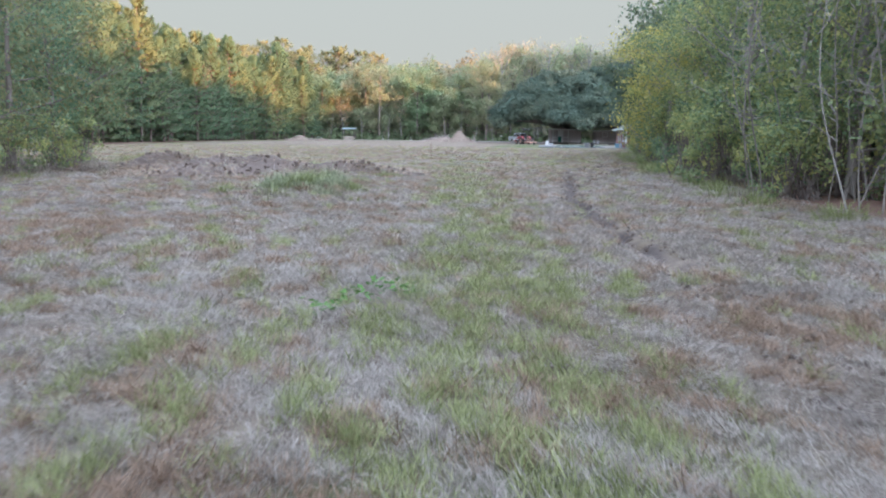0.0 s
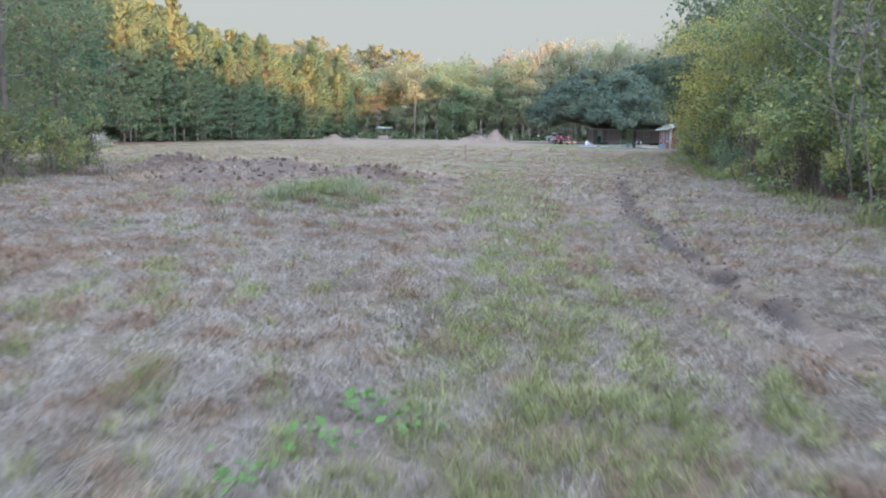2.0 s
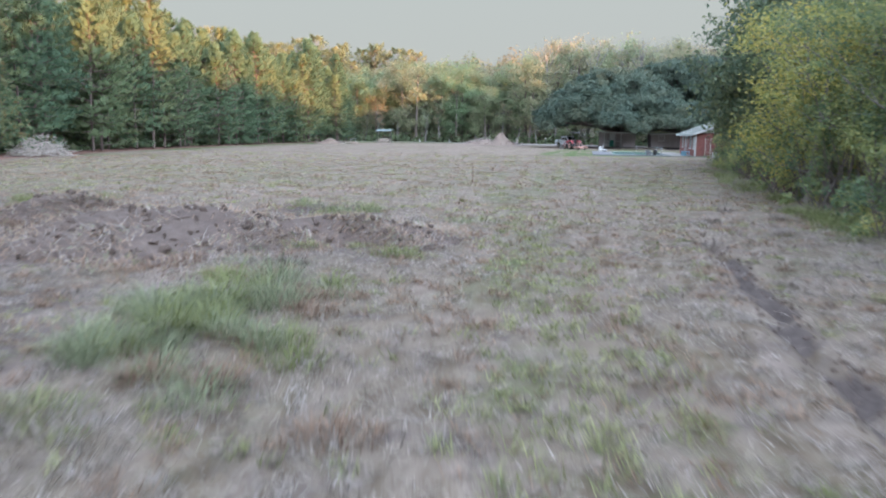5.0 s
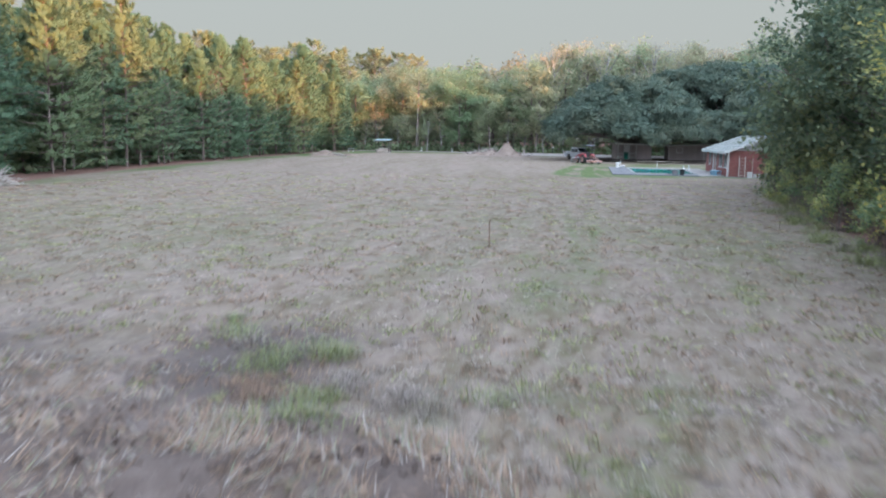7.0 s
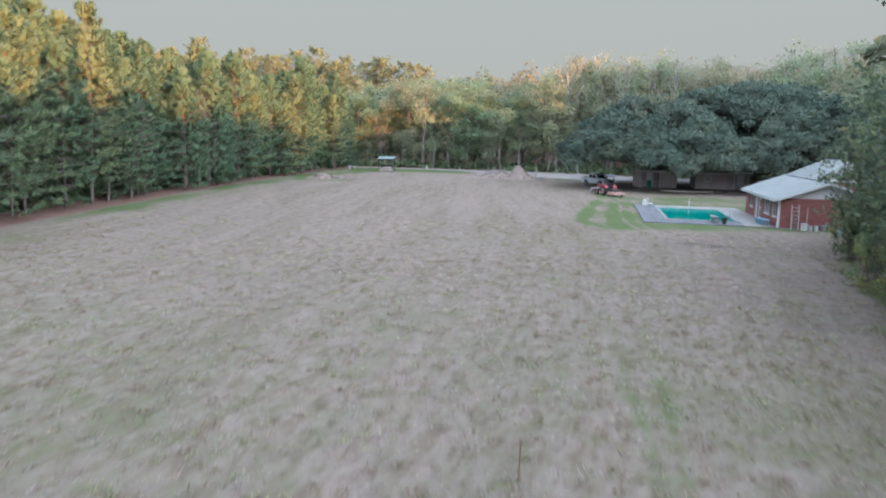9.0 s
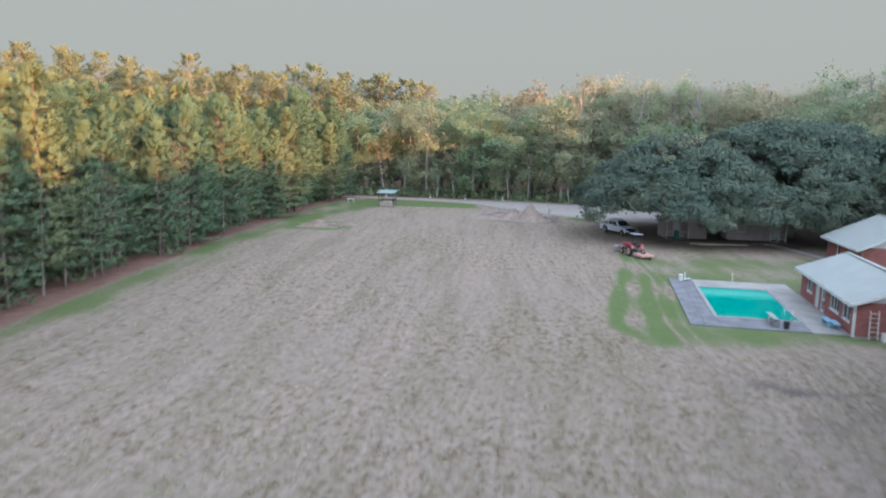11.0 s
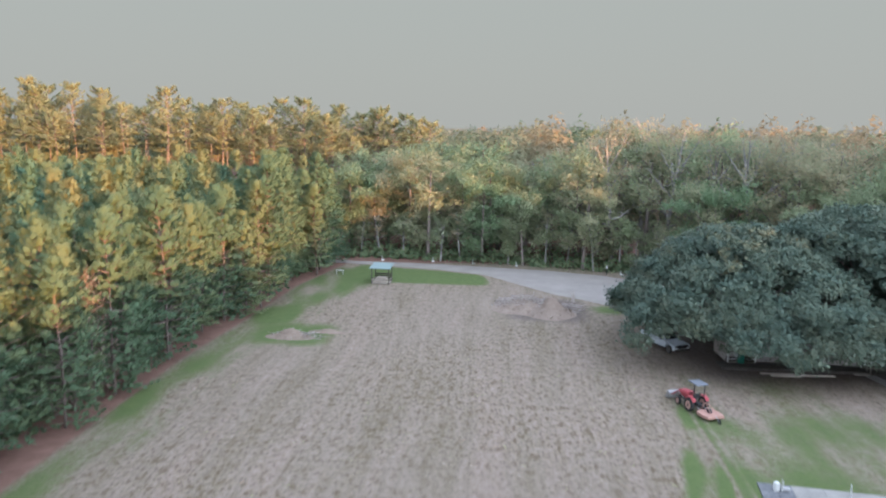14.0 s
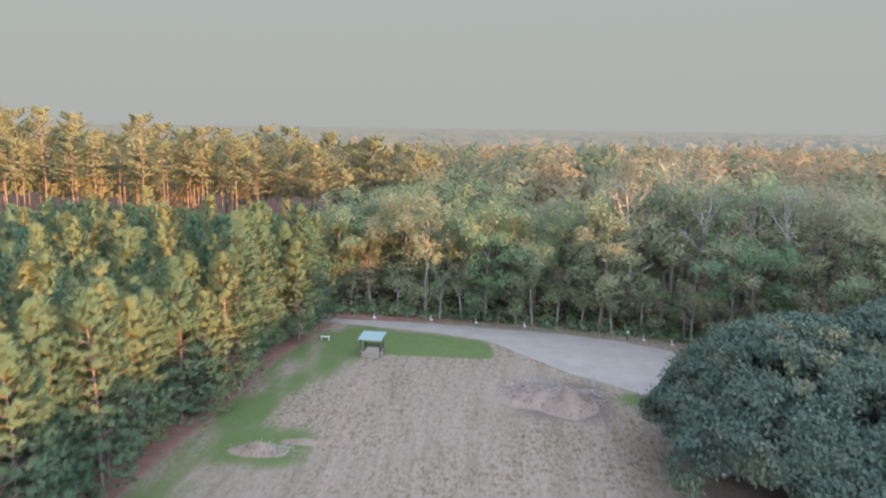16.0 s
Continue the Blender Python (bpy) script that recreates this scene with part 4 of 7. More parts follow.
def live_oak(seed, x, y, rx, ry, H, rim, label):
    """A wide live oak: short thick trunk, long low limbs, a dome of dense leaf clumps that droops to low skirts."""
    rng = np.random.default_rng(seed)
    ob = thing("live_oak", pose(x, y, 0), label, "tree", "oaks over the yard")
    stem = [(np.array([0, 0, -0.2]), 1.1), (np.array([0.1, 0, 1.2]), 0.8), (np.array([0.2, 0.1, 3.2]), 0.7), (np.array([0.3, 0.2, 6]), 0.4), (np.array([0.2, 0.4, H * 0.6]), 0.15)]
    limbs, C, N, S, T = [], [], [], [], []
    # boughs: rounded heads of foliage that the dome is made of
    heads = []
    count = int(0.62 * rx * ry * 3.14)
    for i in range(count + 70):
        a, f = rng.uniform(0, 6.28), rng.random() ** 0.5
        if i >= count:
            a, f = rng.uniform(3.2, 6.2), rng.uniform(0.86, 1.0)
        R = rng.uniform(0.9, 1.7)
        bulge = 1 + 0.08 * math.sin(3 * a + seed) + 0.06 * math.sin(7 * a + 2 * seed)
        h = (H - 0.8 * R) * math.sqrt(max(0.0, 1 - f ** 2.4)) * rng.uniform(0.92, 1.03)
        if i >= count:
            R, h = rng.uniform(0.9, 1.5), rim + rng.uniform(0.6, 3.4)
        wx, wy = math.cos(a) * rx * f * bulge, math.sin(a) * ry * f * bulge
        if seed == 700 and h < 4.6 and 12.0 < wx + x < 15.4 and wy + y < 134.5:
            continue
        heads.append((np.array([wx, wy, max(h, rim + 0.5 * R)]), R, rim - 0.3))
    for wx, wz in SKIRTS.get(seed, ()):
        heads.append((np.array([wx - x, 124.2 - y + 1.2 * abs(wx - 24) ** 1.3 / 10 + rng.normal() * 0.4, wz + 1.0]), 1.3, wz))
        heads.append((np.array([wx - x, 126.5 - y + 1.2 * abs(wx - 24) ** 1.3 / 10 + rng.normal() * 0.4, wz + 2.6]), 1.7, wz + 0.8))
    for i, (h, R, low) in enumerate(heads):
        tone = 0.75 * rng.random()
        if i % 8 == 0:
            mid = h * 0.5 + [0, 0, 1.4] + rng.normal(size=3) * 0.4
            limbs.append([(np.array([0.2, 0.1, rng.uniform(2, 4.5)]), 0.34), (mid, 0.2), (h * [0.97, 0.97, 0.95], 0.05)])
        # sprays over each head, thick above and thin beneath
        for j in range(int(8.5 * R)):
            p = unit(rng.normal(size=3))
            if p[2] < -0.45:
                p[2] *= -0.5
            c = h + p * R * [1, 1, 0.85] * rng.uniform(0.55, 1.0)
            r_ = rng.uniform(0.38, 0.75)
            per = int(150 * r_ ** 1.3)
            q = unit(rng.normal(size=(per, 3)))
            T.append(np.full(per, tone + 0.25 * rng.random()))
            C.append(np.maximum(c + rng.normal(size=(per, 3)) * r_ * [0.55, 0.55, 0.45], [-99, -99, low]))
            N.append(q * 0.7 + [0, 0, 0.3] + rng.normal(size=(per, 3)) * 0.5)
            S.append(q * 0.40 + p * 0.40 + unit(h * [1 / rx, 1 / ry, 1.2 / H]) * 0.45 + [0, 0, 0.15])
    V, F = leaves(rng, np.concatenate(C), np.concatenate(N), 0.155, 0.092, tri=True)
    sheet("trunk", *tubes([stem], 10), DARK_BARK, ob, smooth=True)
    for limb in limbs:
        sheet("limb", *tubes([limb], 6), DARK_BARK, ob, smooth=True)
    sheet("crown", V, F, OAK_LEAF, ob, tint=np.repeat(np.concatenate(T), 3), normals=np.concatenate(S))


# where the skirts of the two oaks hang lowest, by x and height
SKIRTS = {700: [(8.9, 2.2), (16.7, 2.9), (17.8, 3.2), (20.2, 3.2), (21.0, 2.1), (21.8, 1.9), (22.6, 2.1), (23.6, 2.7)],
          701: [(24.6, 3.0), (25.7, 3.2), (26.8, 2.9), (28.0, 3.2), (29.2, 2.7), (31.6, 3.1), (33.0, 2.4), (34.4, 2.2), (36.0, 2.6), (38.0, 3.0), (40.5, 3.0)]}


def shrub(rng, H, spread, clumps, per, size, low=0.02):
    """A many-stemmed bush from the ground up."""
    stems, C, N, T = [], [], [], []
    for i in range(clumps):
        a, f = rng.uniform(0, 6.28), rng.random() ** 0.55
        z = H * rng.uniform(low, 1.0) ** 0.85
        rad = spread * f * math.sqrt(max(0.08, 1 - (z / H) ** 2.2))
        c = np.array([math.cos(a) * rad, math.sin(a) * rad, max(z, 0.25)])
        foot = np.array([rng.normal() * spread * 0.2, rng.normal() * spread * 0.2, -0.05])
        stems.append([(foot, 0.012 + 0.004 * H), (foot * 0.4 + c * 0.6 + rng.normal(size=3) * 0.12, 0.012), (c + [0, 0, 0.2], 0.004)])
        R = spread * rng.uniform(0.16, 0.34)
        p = unit(rng.normal(size=(per, 3)))
        C.append(c + p * R * rng.uniform(0.25, 1.0, (per, 1)))
        N.append(p * 0.6 + [0, 0, 0.5] + rng.normal(size=(per, 3)) * 0.5)
        T.append(np.full(per, rng.random()))
    C = np.concatenate(C)
    C[:, 2] = np.maximum(C[:, 2], 0.03)
    V, F = leaves(rng, C, np.concatenate(N), size, size * 0.5)
    return stems, V, F, np.repeat(np.concatenate(T), 4)


def bush_kind(seed, name, H, spread, clumps, per, size, leaf, bark, label, group, category="bush"):
    rng = np.random.default_rng(seed)
    stems, V, F, T = shrub(rng, H, spread, clumps, per, size)
    ob = thing(name, pose(0, 0, -200), label, category, group)
    sheet("stem", *tubes(stems, 4), bark, ob)
    sheet("crown", V, F, leaf, ob, tint=T)
    return ob


def thicket():
    r = random.Random(31)
    near = [bush_kind(500 + i, "bush", 2.6 + 0.5 * i, 1.5, 34, 70, 0.062, THICKET_LEAF, DARK_BARK, "dense green and yellow-leaved bush in the thicket", "thicket bushes") for i in range(3)]
    tall = [broad(520 + i, "young_tree", 6.5 + 1.2 * i, 2.1, "slim yellow-green young tree in the thicket", "thicket trees", THICKET_LEAF, PALE_BARK,
                  fork=0.16, clumps=150, per=34, size=0.062, arms=14, lift=1.3) for i in range(3)]
    far = [broad(540 + i, "thicket_tree", 9.0 + 1.5 * i, 3.4, "dark green leafy tree at the end of the thicket", "thicket trees", DARK_LEAF, DARK_BARK,
                 fork=0.08, clumps=150, per=32, size=0.14, arms=14) for i in range(3)]
    # bushes along the edge
    y = 19.5
    while y < 40:
        x = float(along(THICKET_EDGE, y))
        place(r.choice(near), x + 1.2 + r.uniform(-0.3, 0.5), y, r.uniform(0, 360), r.uniform(0.75, 1.1))
        place(r.choice(near), x + 3.2 + r.uniform(-0.6, 0.6), y + 0.9, r.uniform(0, 360), r.uniform(1.0, 1.35))
        y += r.uniform(1.7, 2.5) if y > 19 else 3.0
    y = 17.0
    while y < 46:
        x = float(along(THICKET_EDGE, y))
        place(r.choice(tall), x + 2.6 + r.uniform(-0.6, 0.8), y, r.uniform(0, 360), r.uniform(0.85, 1.1))
        place(r.choice(tall), x + 5.4 + r.uniform(-0.6, 1.2), y + 1.5, r.uniform(0, 360), r.uniform(1.0, 1.35))
        y += r.uniform(2.4, 3.4)
    y = 38.0
    while y < 79:
        x = float(along(THICKET_EDGE, y))
        place(r.choice(near), x + 1.1 + r.uniform(-0.4, 0.4), y, r.uniform(0, 360), r.uniform(0.7, 1.15))
        place(r.choice(far), x + (4.2 if y < 56 else 3.1) + r.uniform(-0.4, 0.8), y + 1, r.uniform(0, 360), r.uniform(0.75, 1.0))
        place(r.choice(far), x + 8.5 + r.uniform(-1, 1.5), y + 2, r.uniform(0, 360), r.uniform(0.95, 1.2))
        y += r.uniform(3.4, 4.8)
    for x, y, sc in [(18.0, 57.5, 1.2), (20.5, 63.5, 1.25), (17.0, 50.0, 1.05), (23.5, 69.0, 1.15)]:
        place(far[2], x, y, r.uniform(0, 360), sc)
    gold = broad(555, "young_tree", 6.2, 1.9, "young tree in bright yellow autumn leaf at the thicket", "thicket trees", YELLOW_LEAF, PALE_BARK, fork=0.10, clumps=150, per=34, size=0.062, arms=14, lift=1.3)
    place(gold, 10.0, 37.4, 10, 1.0)
    place(gold, 10.9, 39.6, 130, 1.1)
    discard(gold)
    wide = broad(550, "thicket_tree", 14.5, 5.6, "tall tree with wide overhanging branches at the thicket", "thicket trees", DARK_LEAF, DARK_BARK, fork=0.42, clumps=95, per=26, size=0.12, arms=10)
    place(wide, 18.6, 60.5, 40, 0.95)
    discard(wide)
    for k in near + tall + far:
        discard(k)
    # bare pale saplings at the edge
    group = "bare saplings"
    for i in range(44):
        y = r.uniform(12.5, 21.0)
        x = float(along(THICKET_EDGE, y)) + r.uniform(0.2, 3.4)
        rng = np.random.default_rng(600 + i)
        H = rng.uniform(4.5, 8.5)
        bend = rng.normal(size=2) * 0.17
        stem = [(np.array([bend[0] * z * (1 + 0.2 * math.sin(z)) + 0.13 * math.sin(1.1 * z + i), bend[1] * z + 0.13 * math.cos(0.9 * z + 2 * i), z]), 0.021 * (1 - 0.8 * z / H) * (0.6 + 0.8 * (i % 5 == 0)) + 0.004) for z in np.linspace(-0.05, H, 9)]
        twigs = []
        for j in range(14):
            z = H * rng.uniform(0.25, 0.97)
            a = rng.uniform(0, 6.28)
            s = np.array([bend[0] * z, bend[1] * z, z])
            ln = rng.uniform(0.4, 1.3)
            e = s + np.array([math.cos(a) * ln * 0.7, math.sin(a) * ln * 0.7, ln * rng.uniform(0.1, 0.8)])
            twigs.append([(s, 0.011), ((s + e) / 2 + rng.normal(size=3) * 0.06, 0.007), (e, 0.003)])
        ob = thing("sapling", pose(x, y, 0, 0, 0, r.uniform(0, 360)), "thin bare pale-barked sapling at the thicket edge", "tree", group)
        sheet("trunk", *joined(tubes([stem], 6), tubes(twigs, 3)), PALE_BARK, ob, smooth=True)


def left_trees():
    r = random.Random(41)
    kinds = [broad(560 + i, "small_tree", 6.6 + 0.8 * i, 2.5, "bushy tree with green and orange autumn leaves", "trees at the field corner", AUTUMN_LEAF, DARK_BARK,
                   fork=0.10, clumps=190, per=34, size=0.066, arms=14) for i in range(3)]
    low = [bush_kind(580 + i, "bush", 1.9 + 0.4 * i, 1.3, 26, 60, 0.06, THICKET_LEAF, DARK_BARK, "low dark green bush under the corner trees", "corner bushes") for i in range(2)]
    for x, y, s in [(-12.2, 22.5, 0.9), (-13.2, 26.5, 1.0), (-13.9, 30.5, 0.85), (-15.5, 19.5, 1.05), (-16.5, 24.5, 1.1), (-17.5, 29, 1.05), (-20, 22, 1.15), (-20.5, 27, 1.15), (-19, 33, 0.95)]:
        place(r.choice(kinds), x, y, r.uniform(0, 360), s)
    for x, y in [(-11.2, 20.5), (-12.0, 24.2), (-12.4, 27.6), (-13.2, 30.6), (-13.6, 22.3), (-14.2, 25.6), (-15, 28.8), (-15.2, 33)]:
        place(r.choice(low), x, y, r.uniform(0, 360), r.uniform(0.7, 1.0))
    for k in kinds + low:
        discard(k)


def undergrowth():
    """Low bushes in the shade under the pines and along the foot of the woods."""
    rng = np.random.default_rng(47)
    C, N = [], []

    def clump(x, y, h, w, per=34):
        p = unit(rng.normal(size=(per, 3)))
        p[:, 2] = np.abs(p[:, 2])
        C.append(np.array([x, y, 0.05]) + p * [w, w, h] * rng.uniform(0.5, 1, (per, 1)))
        N.append(p + [0, 0, 0.2] + rng.normal(size=(per, 3)) * 0.4)
    y = 54.0
    while y < 186:
        e = float(along([(-36.5, 40), (-38.5, 62), (-39.5, 78), (-39.8, 128), (-38.6, 143), (-37.5, 162), (-35.0, 177), (-34, 184)], y))
        for k in range(3):
            clump(e - k * 2.6 + rng.uniform(-0.9, 0.9), y + rng.uniform(-0.6, 0.6), rng.uniform(0.6, 1.6) + 0.7 * k, rng.uniform(0.8, 1.5), 30 + 8 * k)
        y += 1.5
    for u in np.arange(-36, 62, 1.3):
        far = float(np.interp(u, [q[0] for q in [(-36, 186.8), (-20, 186), (-8, 184.8), (4, 182.6), (13, 180), (22, 176), (32, 170.5), (42, 164.5), (62, 156)]], [186.8, 186, 184.8, 182.6, 180, 176, 170.5, 164.5, 156]))
        for k in range(3):
            clump(u + rng.uniform(-0.6, 0.6), far + k * 1.8 + rng.uniform(-0.6, 0.6), rng.uniform(0.9, 2.4) + k, rng.uniform(0.9, 1.5), 40)
    V, F = leaves(rng, np.concatenate(C), np.concatenate(N), 0.34, 0.2, tri=True)
    tagged(sheet("undergrowth", V, F, UNDERGROWTH, normals=np.concatenate(N)), "dark green undergrowth at the foot of the woods", "undergrowth", kind="stuff")


plantation()
undergrowth()
tall_pines()
edge_woods()
deep_woods()
live_oak(700, 21.9, 139.5, 13.6, 14.4, 12.9, 3.7, "huge dark green live oak over the parked truck")
live_oak(701, 35.5, 140.5, 17.0, 15.8, 15.0, 3.7, "huge dark green live oak over the brown cabins")
thicket()
left_trees()


# ---- grass ----
def mat_height(x, y):
    """How high the cut grass is heaped, in lumps a hand to a step across."""
    return 0.075 * wave(x, y, 12.0, 12) ** 2 + 0.05 * wave(x, y, 3.5, 14) ** 2


def blades(name, rng, x, y, height, width, mat, lie, label, each=14, spread=0.05):
    """Grass as wisps of thin pointed blades that lie much the same way; lie: how far they lean over (1: flat)."""
    k = len(x)
    turn = 5.0 * wave(x, y, 0.8, 17) + 3.0 * wave(x, y, 2.2, 18) + rng.normal(size=k) * 0.9
    rise = mat_height(x, y) * rng.uniform(0.1, 1.0, k)
    shade = np.clip(0.5 + 0.33 * rng.normal(size=k), 0, 1)
    x, y, turn, rise, shade = (np.repeat(v, each) for v in (x, y, turn, rise, shade))
    k = len(x)
    x, y = x + rng.normal(size=k) * spread, y + rng.normal(size=k) * spread
    a = turn + rng.normal(size=k) * (0.8 if lie > 0.9 else 1.8)
    h = height * rng.uniform(0.45, 1.4, k)
    out = np.stack([np.cos(a), np.sin(a), np.zeros(k)], 1)
    side = np.stack([-np.sin(a), np.cos(a), rng.normal(size=k) * 0.3], 1)
    ln = np.clip(lie * rng.uniform(0.82, 1.1, k), 0, 0.995)
    foot = np.stack([x, y, ground_height(x, y) + rise * rng.uniform(0.3, 1.0, k)], 1)
    tip = foot + out * (h * ln)[:, None] + np.stack([0 * h, 0 * h, h * np.sqrt(1 - ln * ln)], 1)
    w = (width * rng.uniform(0.6, 1.3, k))[:, None]
    V = np.stack([foot + side * w, foot - side * w, tip], 1).reshape(-1, 3)
    ob = sheet(name, V, np.arange(3 * k).reshape(-1, 3), mat, tint=np.repeat(shade, 3), normals=out * 0.5 + [0, 0, 0.8] + rng.normal(size=(k, 3)) * 0.4)
    return tagged(ob, label, "grass", kind="stuff")


def scatter(rng, count, y0, y1, power=1.0):
    """Places over the field in the widening wedge ahead."""
    f = rng.random(count) ** power
    y = y0 + (y1 - y0) * f
    half = 0.66 * (y - 3.5) + 1.0
    x = rng.uniform(-1, 1, count) * half
    ok = (x < along(THICKET_EDGE, y) + 0.8) & (x > -30)
    return x[ok], y[ok]


def green_share(x, y):
    near = 1 - fold(y, 26, 50)
    mid = np.exp(-((x - 0.8) / 0.78) ** 2) * 0.50 + np.exp(-((x + 0.6) / 1.2) ** 2) * (1 - fold(y, 7.6, 10)) * 0.20
    return np.clip(2.6 * (near * mid + 0.75 * (wave(x, 0.7 * y, 13.0, 3) - 0.5) + 0.28 * (wave(x, 0.6 * y, 3.4, 5) - 0.5) + 0.25 * (wave(x, y, 0.9, 6) - 0.5) - 0.15), 0, 1)


def grass():
    rng = np.random.default_rng(51)
    for lo, hi, count, h, w, spread in [(5.6, 10, 14500, 0.105, 0.0021, 0.030), (9.7, 17, 17000, 0.115, 0.0031, 0.045), (16.5, 32, 15000, 0.13, 0.0052, 0.08), (31, 70, 9000, 0.13, 0.009, 0.16)]:
        x, y = scatter(rng, count, lo, hi)
        keep = ((np.abs(x - rut_line(y)) > 0.20) | (y > 29) | (y < 10.5) | (rng.random(len(x)) < 0.12)) & ((y < 84) | (x < 3))
        x, y = x[keep], y[keep]
        pick = rng.random(len(x)) < green_share(x, y) * 0.62
        dead = 0.45 * wave(x, y, 8.5, 23) + 0.35 * wave(x, y, 2.4, 25) + 0.2 * wave(x, y, 0.7, 24) + 0.22 * (rng.random(len(x)) - 0.5) > np.where(x < -2.5, 0.56, 0.62) - (0.12 if lo > 30 else 0.0)
        stands = rng.random(len(x)) < 0.30 + 0.35 * wave(x, y, 6.0, 27)
        lying, up = ~pick & ~dead & ~stands, ~pick & ~dead & stands
        blades("dry_grass", rng, x[lying], y[lying], h, w, STRAW_BLADE, 1.0, "short dry mown grass lying over the field", 13, spread * 1.3)
        blades("dry_stubble", rng, x[up], y[up], h * 0.7, w, STRAW_BLADE, 0.86, "tufts of pale dry stubble standing in the field", 13, spread * 0.6)
        blades("dead_grass", rng, x[~pick & dead], y[~pick & dead], h * 0.9, w, DEAD_BLADE, 0.84, "brown dead grass tufts in the field", 14, spread * 0.7)
        blades("green_grass", rng, x[pick], y[pick], h, w * 1.1, GREEN_BLADE, 0.78, "short green grass tufts in the mown field", 16, spread * 0.7)

    # darker clumps along the mower's rows
    x, y = scatter(rng, 46000, 26, 86, 0.8)
    row = row_number(x, y)
    keep = (wave(row * 1.0, y * 0.42, 4.2, 71) * 0.6 + wave(row, y * 0.6, 9.0, 72) * 0.4 + 0.12 * rng.normal(size=len(x)) > 0.66) & (x > -0.62 * (y - 4)) & ((y < 84) | (x < 3))
    x, y = x[keep], y[keep]
    olive = wave(x, y, 0.7, 73) + 0.3 * rng.normal(size=len(x)) > 0.42
    for name, mask, blade, label in (("dead_grass", ~olive, DEAD_BLADE, "brown dead grass clumps along the mown rows"), ("green_grass", olive, GREEN_BLADE, "olive green grass clumps along the mown rows")):
        blades(name, rng, x[mask], y[mask], 0.11, 0.011, blade, 0.80, label, 9, 0.09)


DEAD_BLADE = material("dead_blade", [(0.185, 0.122, 0.086), (0.320, 0.222, 0.155), (0.460, 0.344, 0.255)], 0.5, island=0.35, tint=0.35, leaf=0.25, bump=0)
TUFTS = {}


def weed_clump(x, y, seed, height, spread, count, label, mat=None, name="weed_clump"):
    """A tuft of weeds or long grass, gathered with its like into one mesh."""
    rng = np.random.default_rng(seed)
    k = int(count * 2.0)
    a, f = rng.uniform(0, 6.28, k), rng.random(k) ** 0.7
    h = height * (1 - 0.6 * f) * rng.uniform(0.5, 1.2, k)
    b2 = a + rng.normal(size=k) * 1.0
    lean = np.stack([np.cos(b2), np.sin(b2)], 1) * (h * rng.uniform(0.5, 2.2, k))[:, None]
    z0 = float(ground_height(np.array([x]), np.array([y]))[0])
    foot = np.stack([x + np.cos(a) * spread * f, y + np.sin(a) * spread * f, np.full(k, z0 - 0.02)], 1)
    mid = foot + np.stack([lean[:, 0] * 0.4, lean[:, 1] * 0.4, h * 0.75], 1)
    tip = foot + np.stack([lean[:, 0], lean[:, 1], h * 0.9], 1)
    side = np.stack([-np.sin(b2), np.cos(b2), 0 * a], 1) * (0.003 + 0.005 * height + (0.012 if count < 20 else 0.0))
    V = np.stack([foot + side, foot - side, mid - side, tip, mid + side], 1).reshape(-1, 3)
    TUFTS.setdefault((name, label, (mat or WEED_LEAF).name), []).append(V)


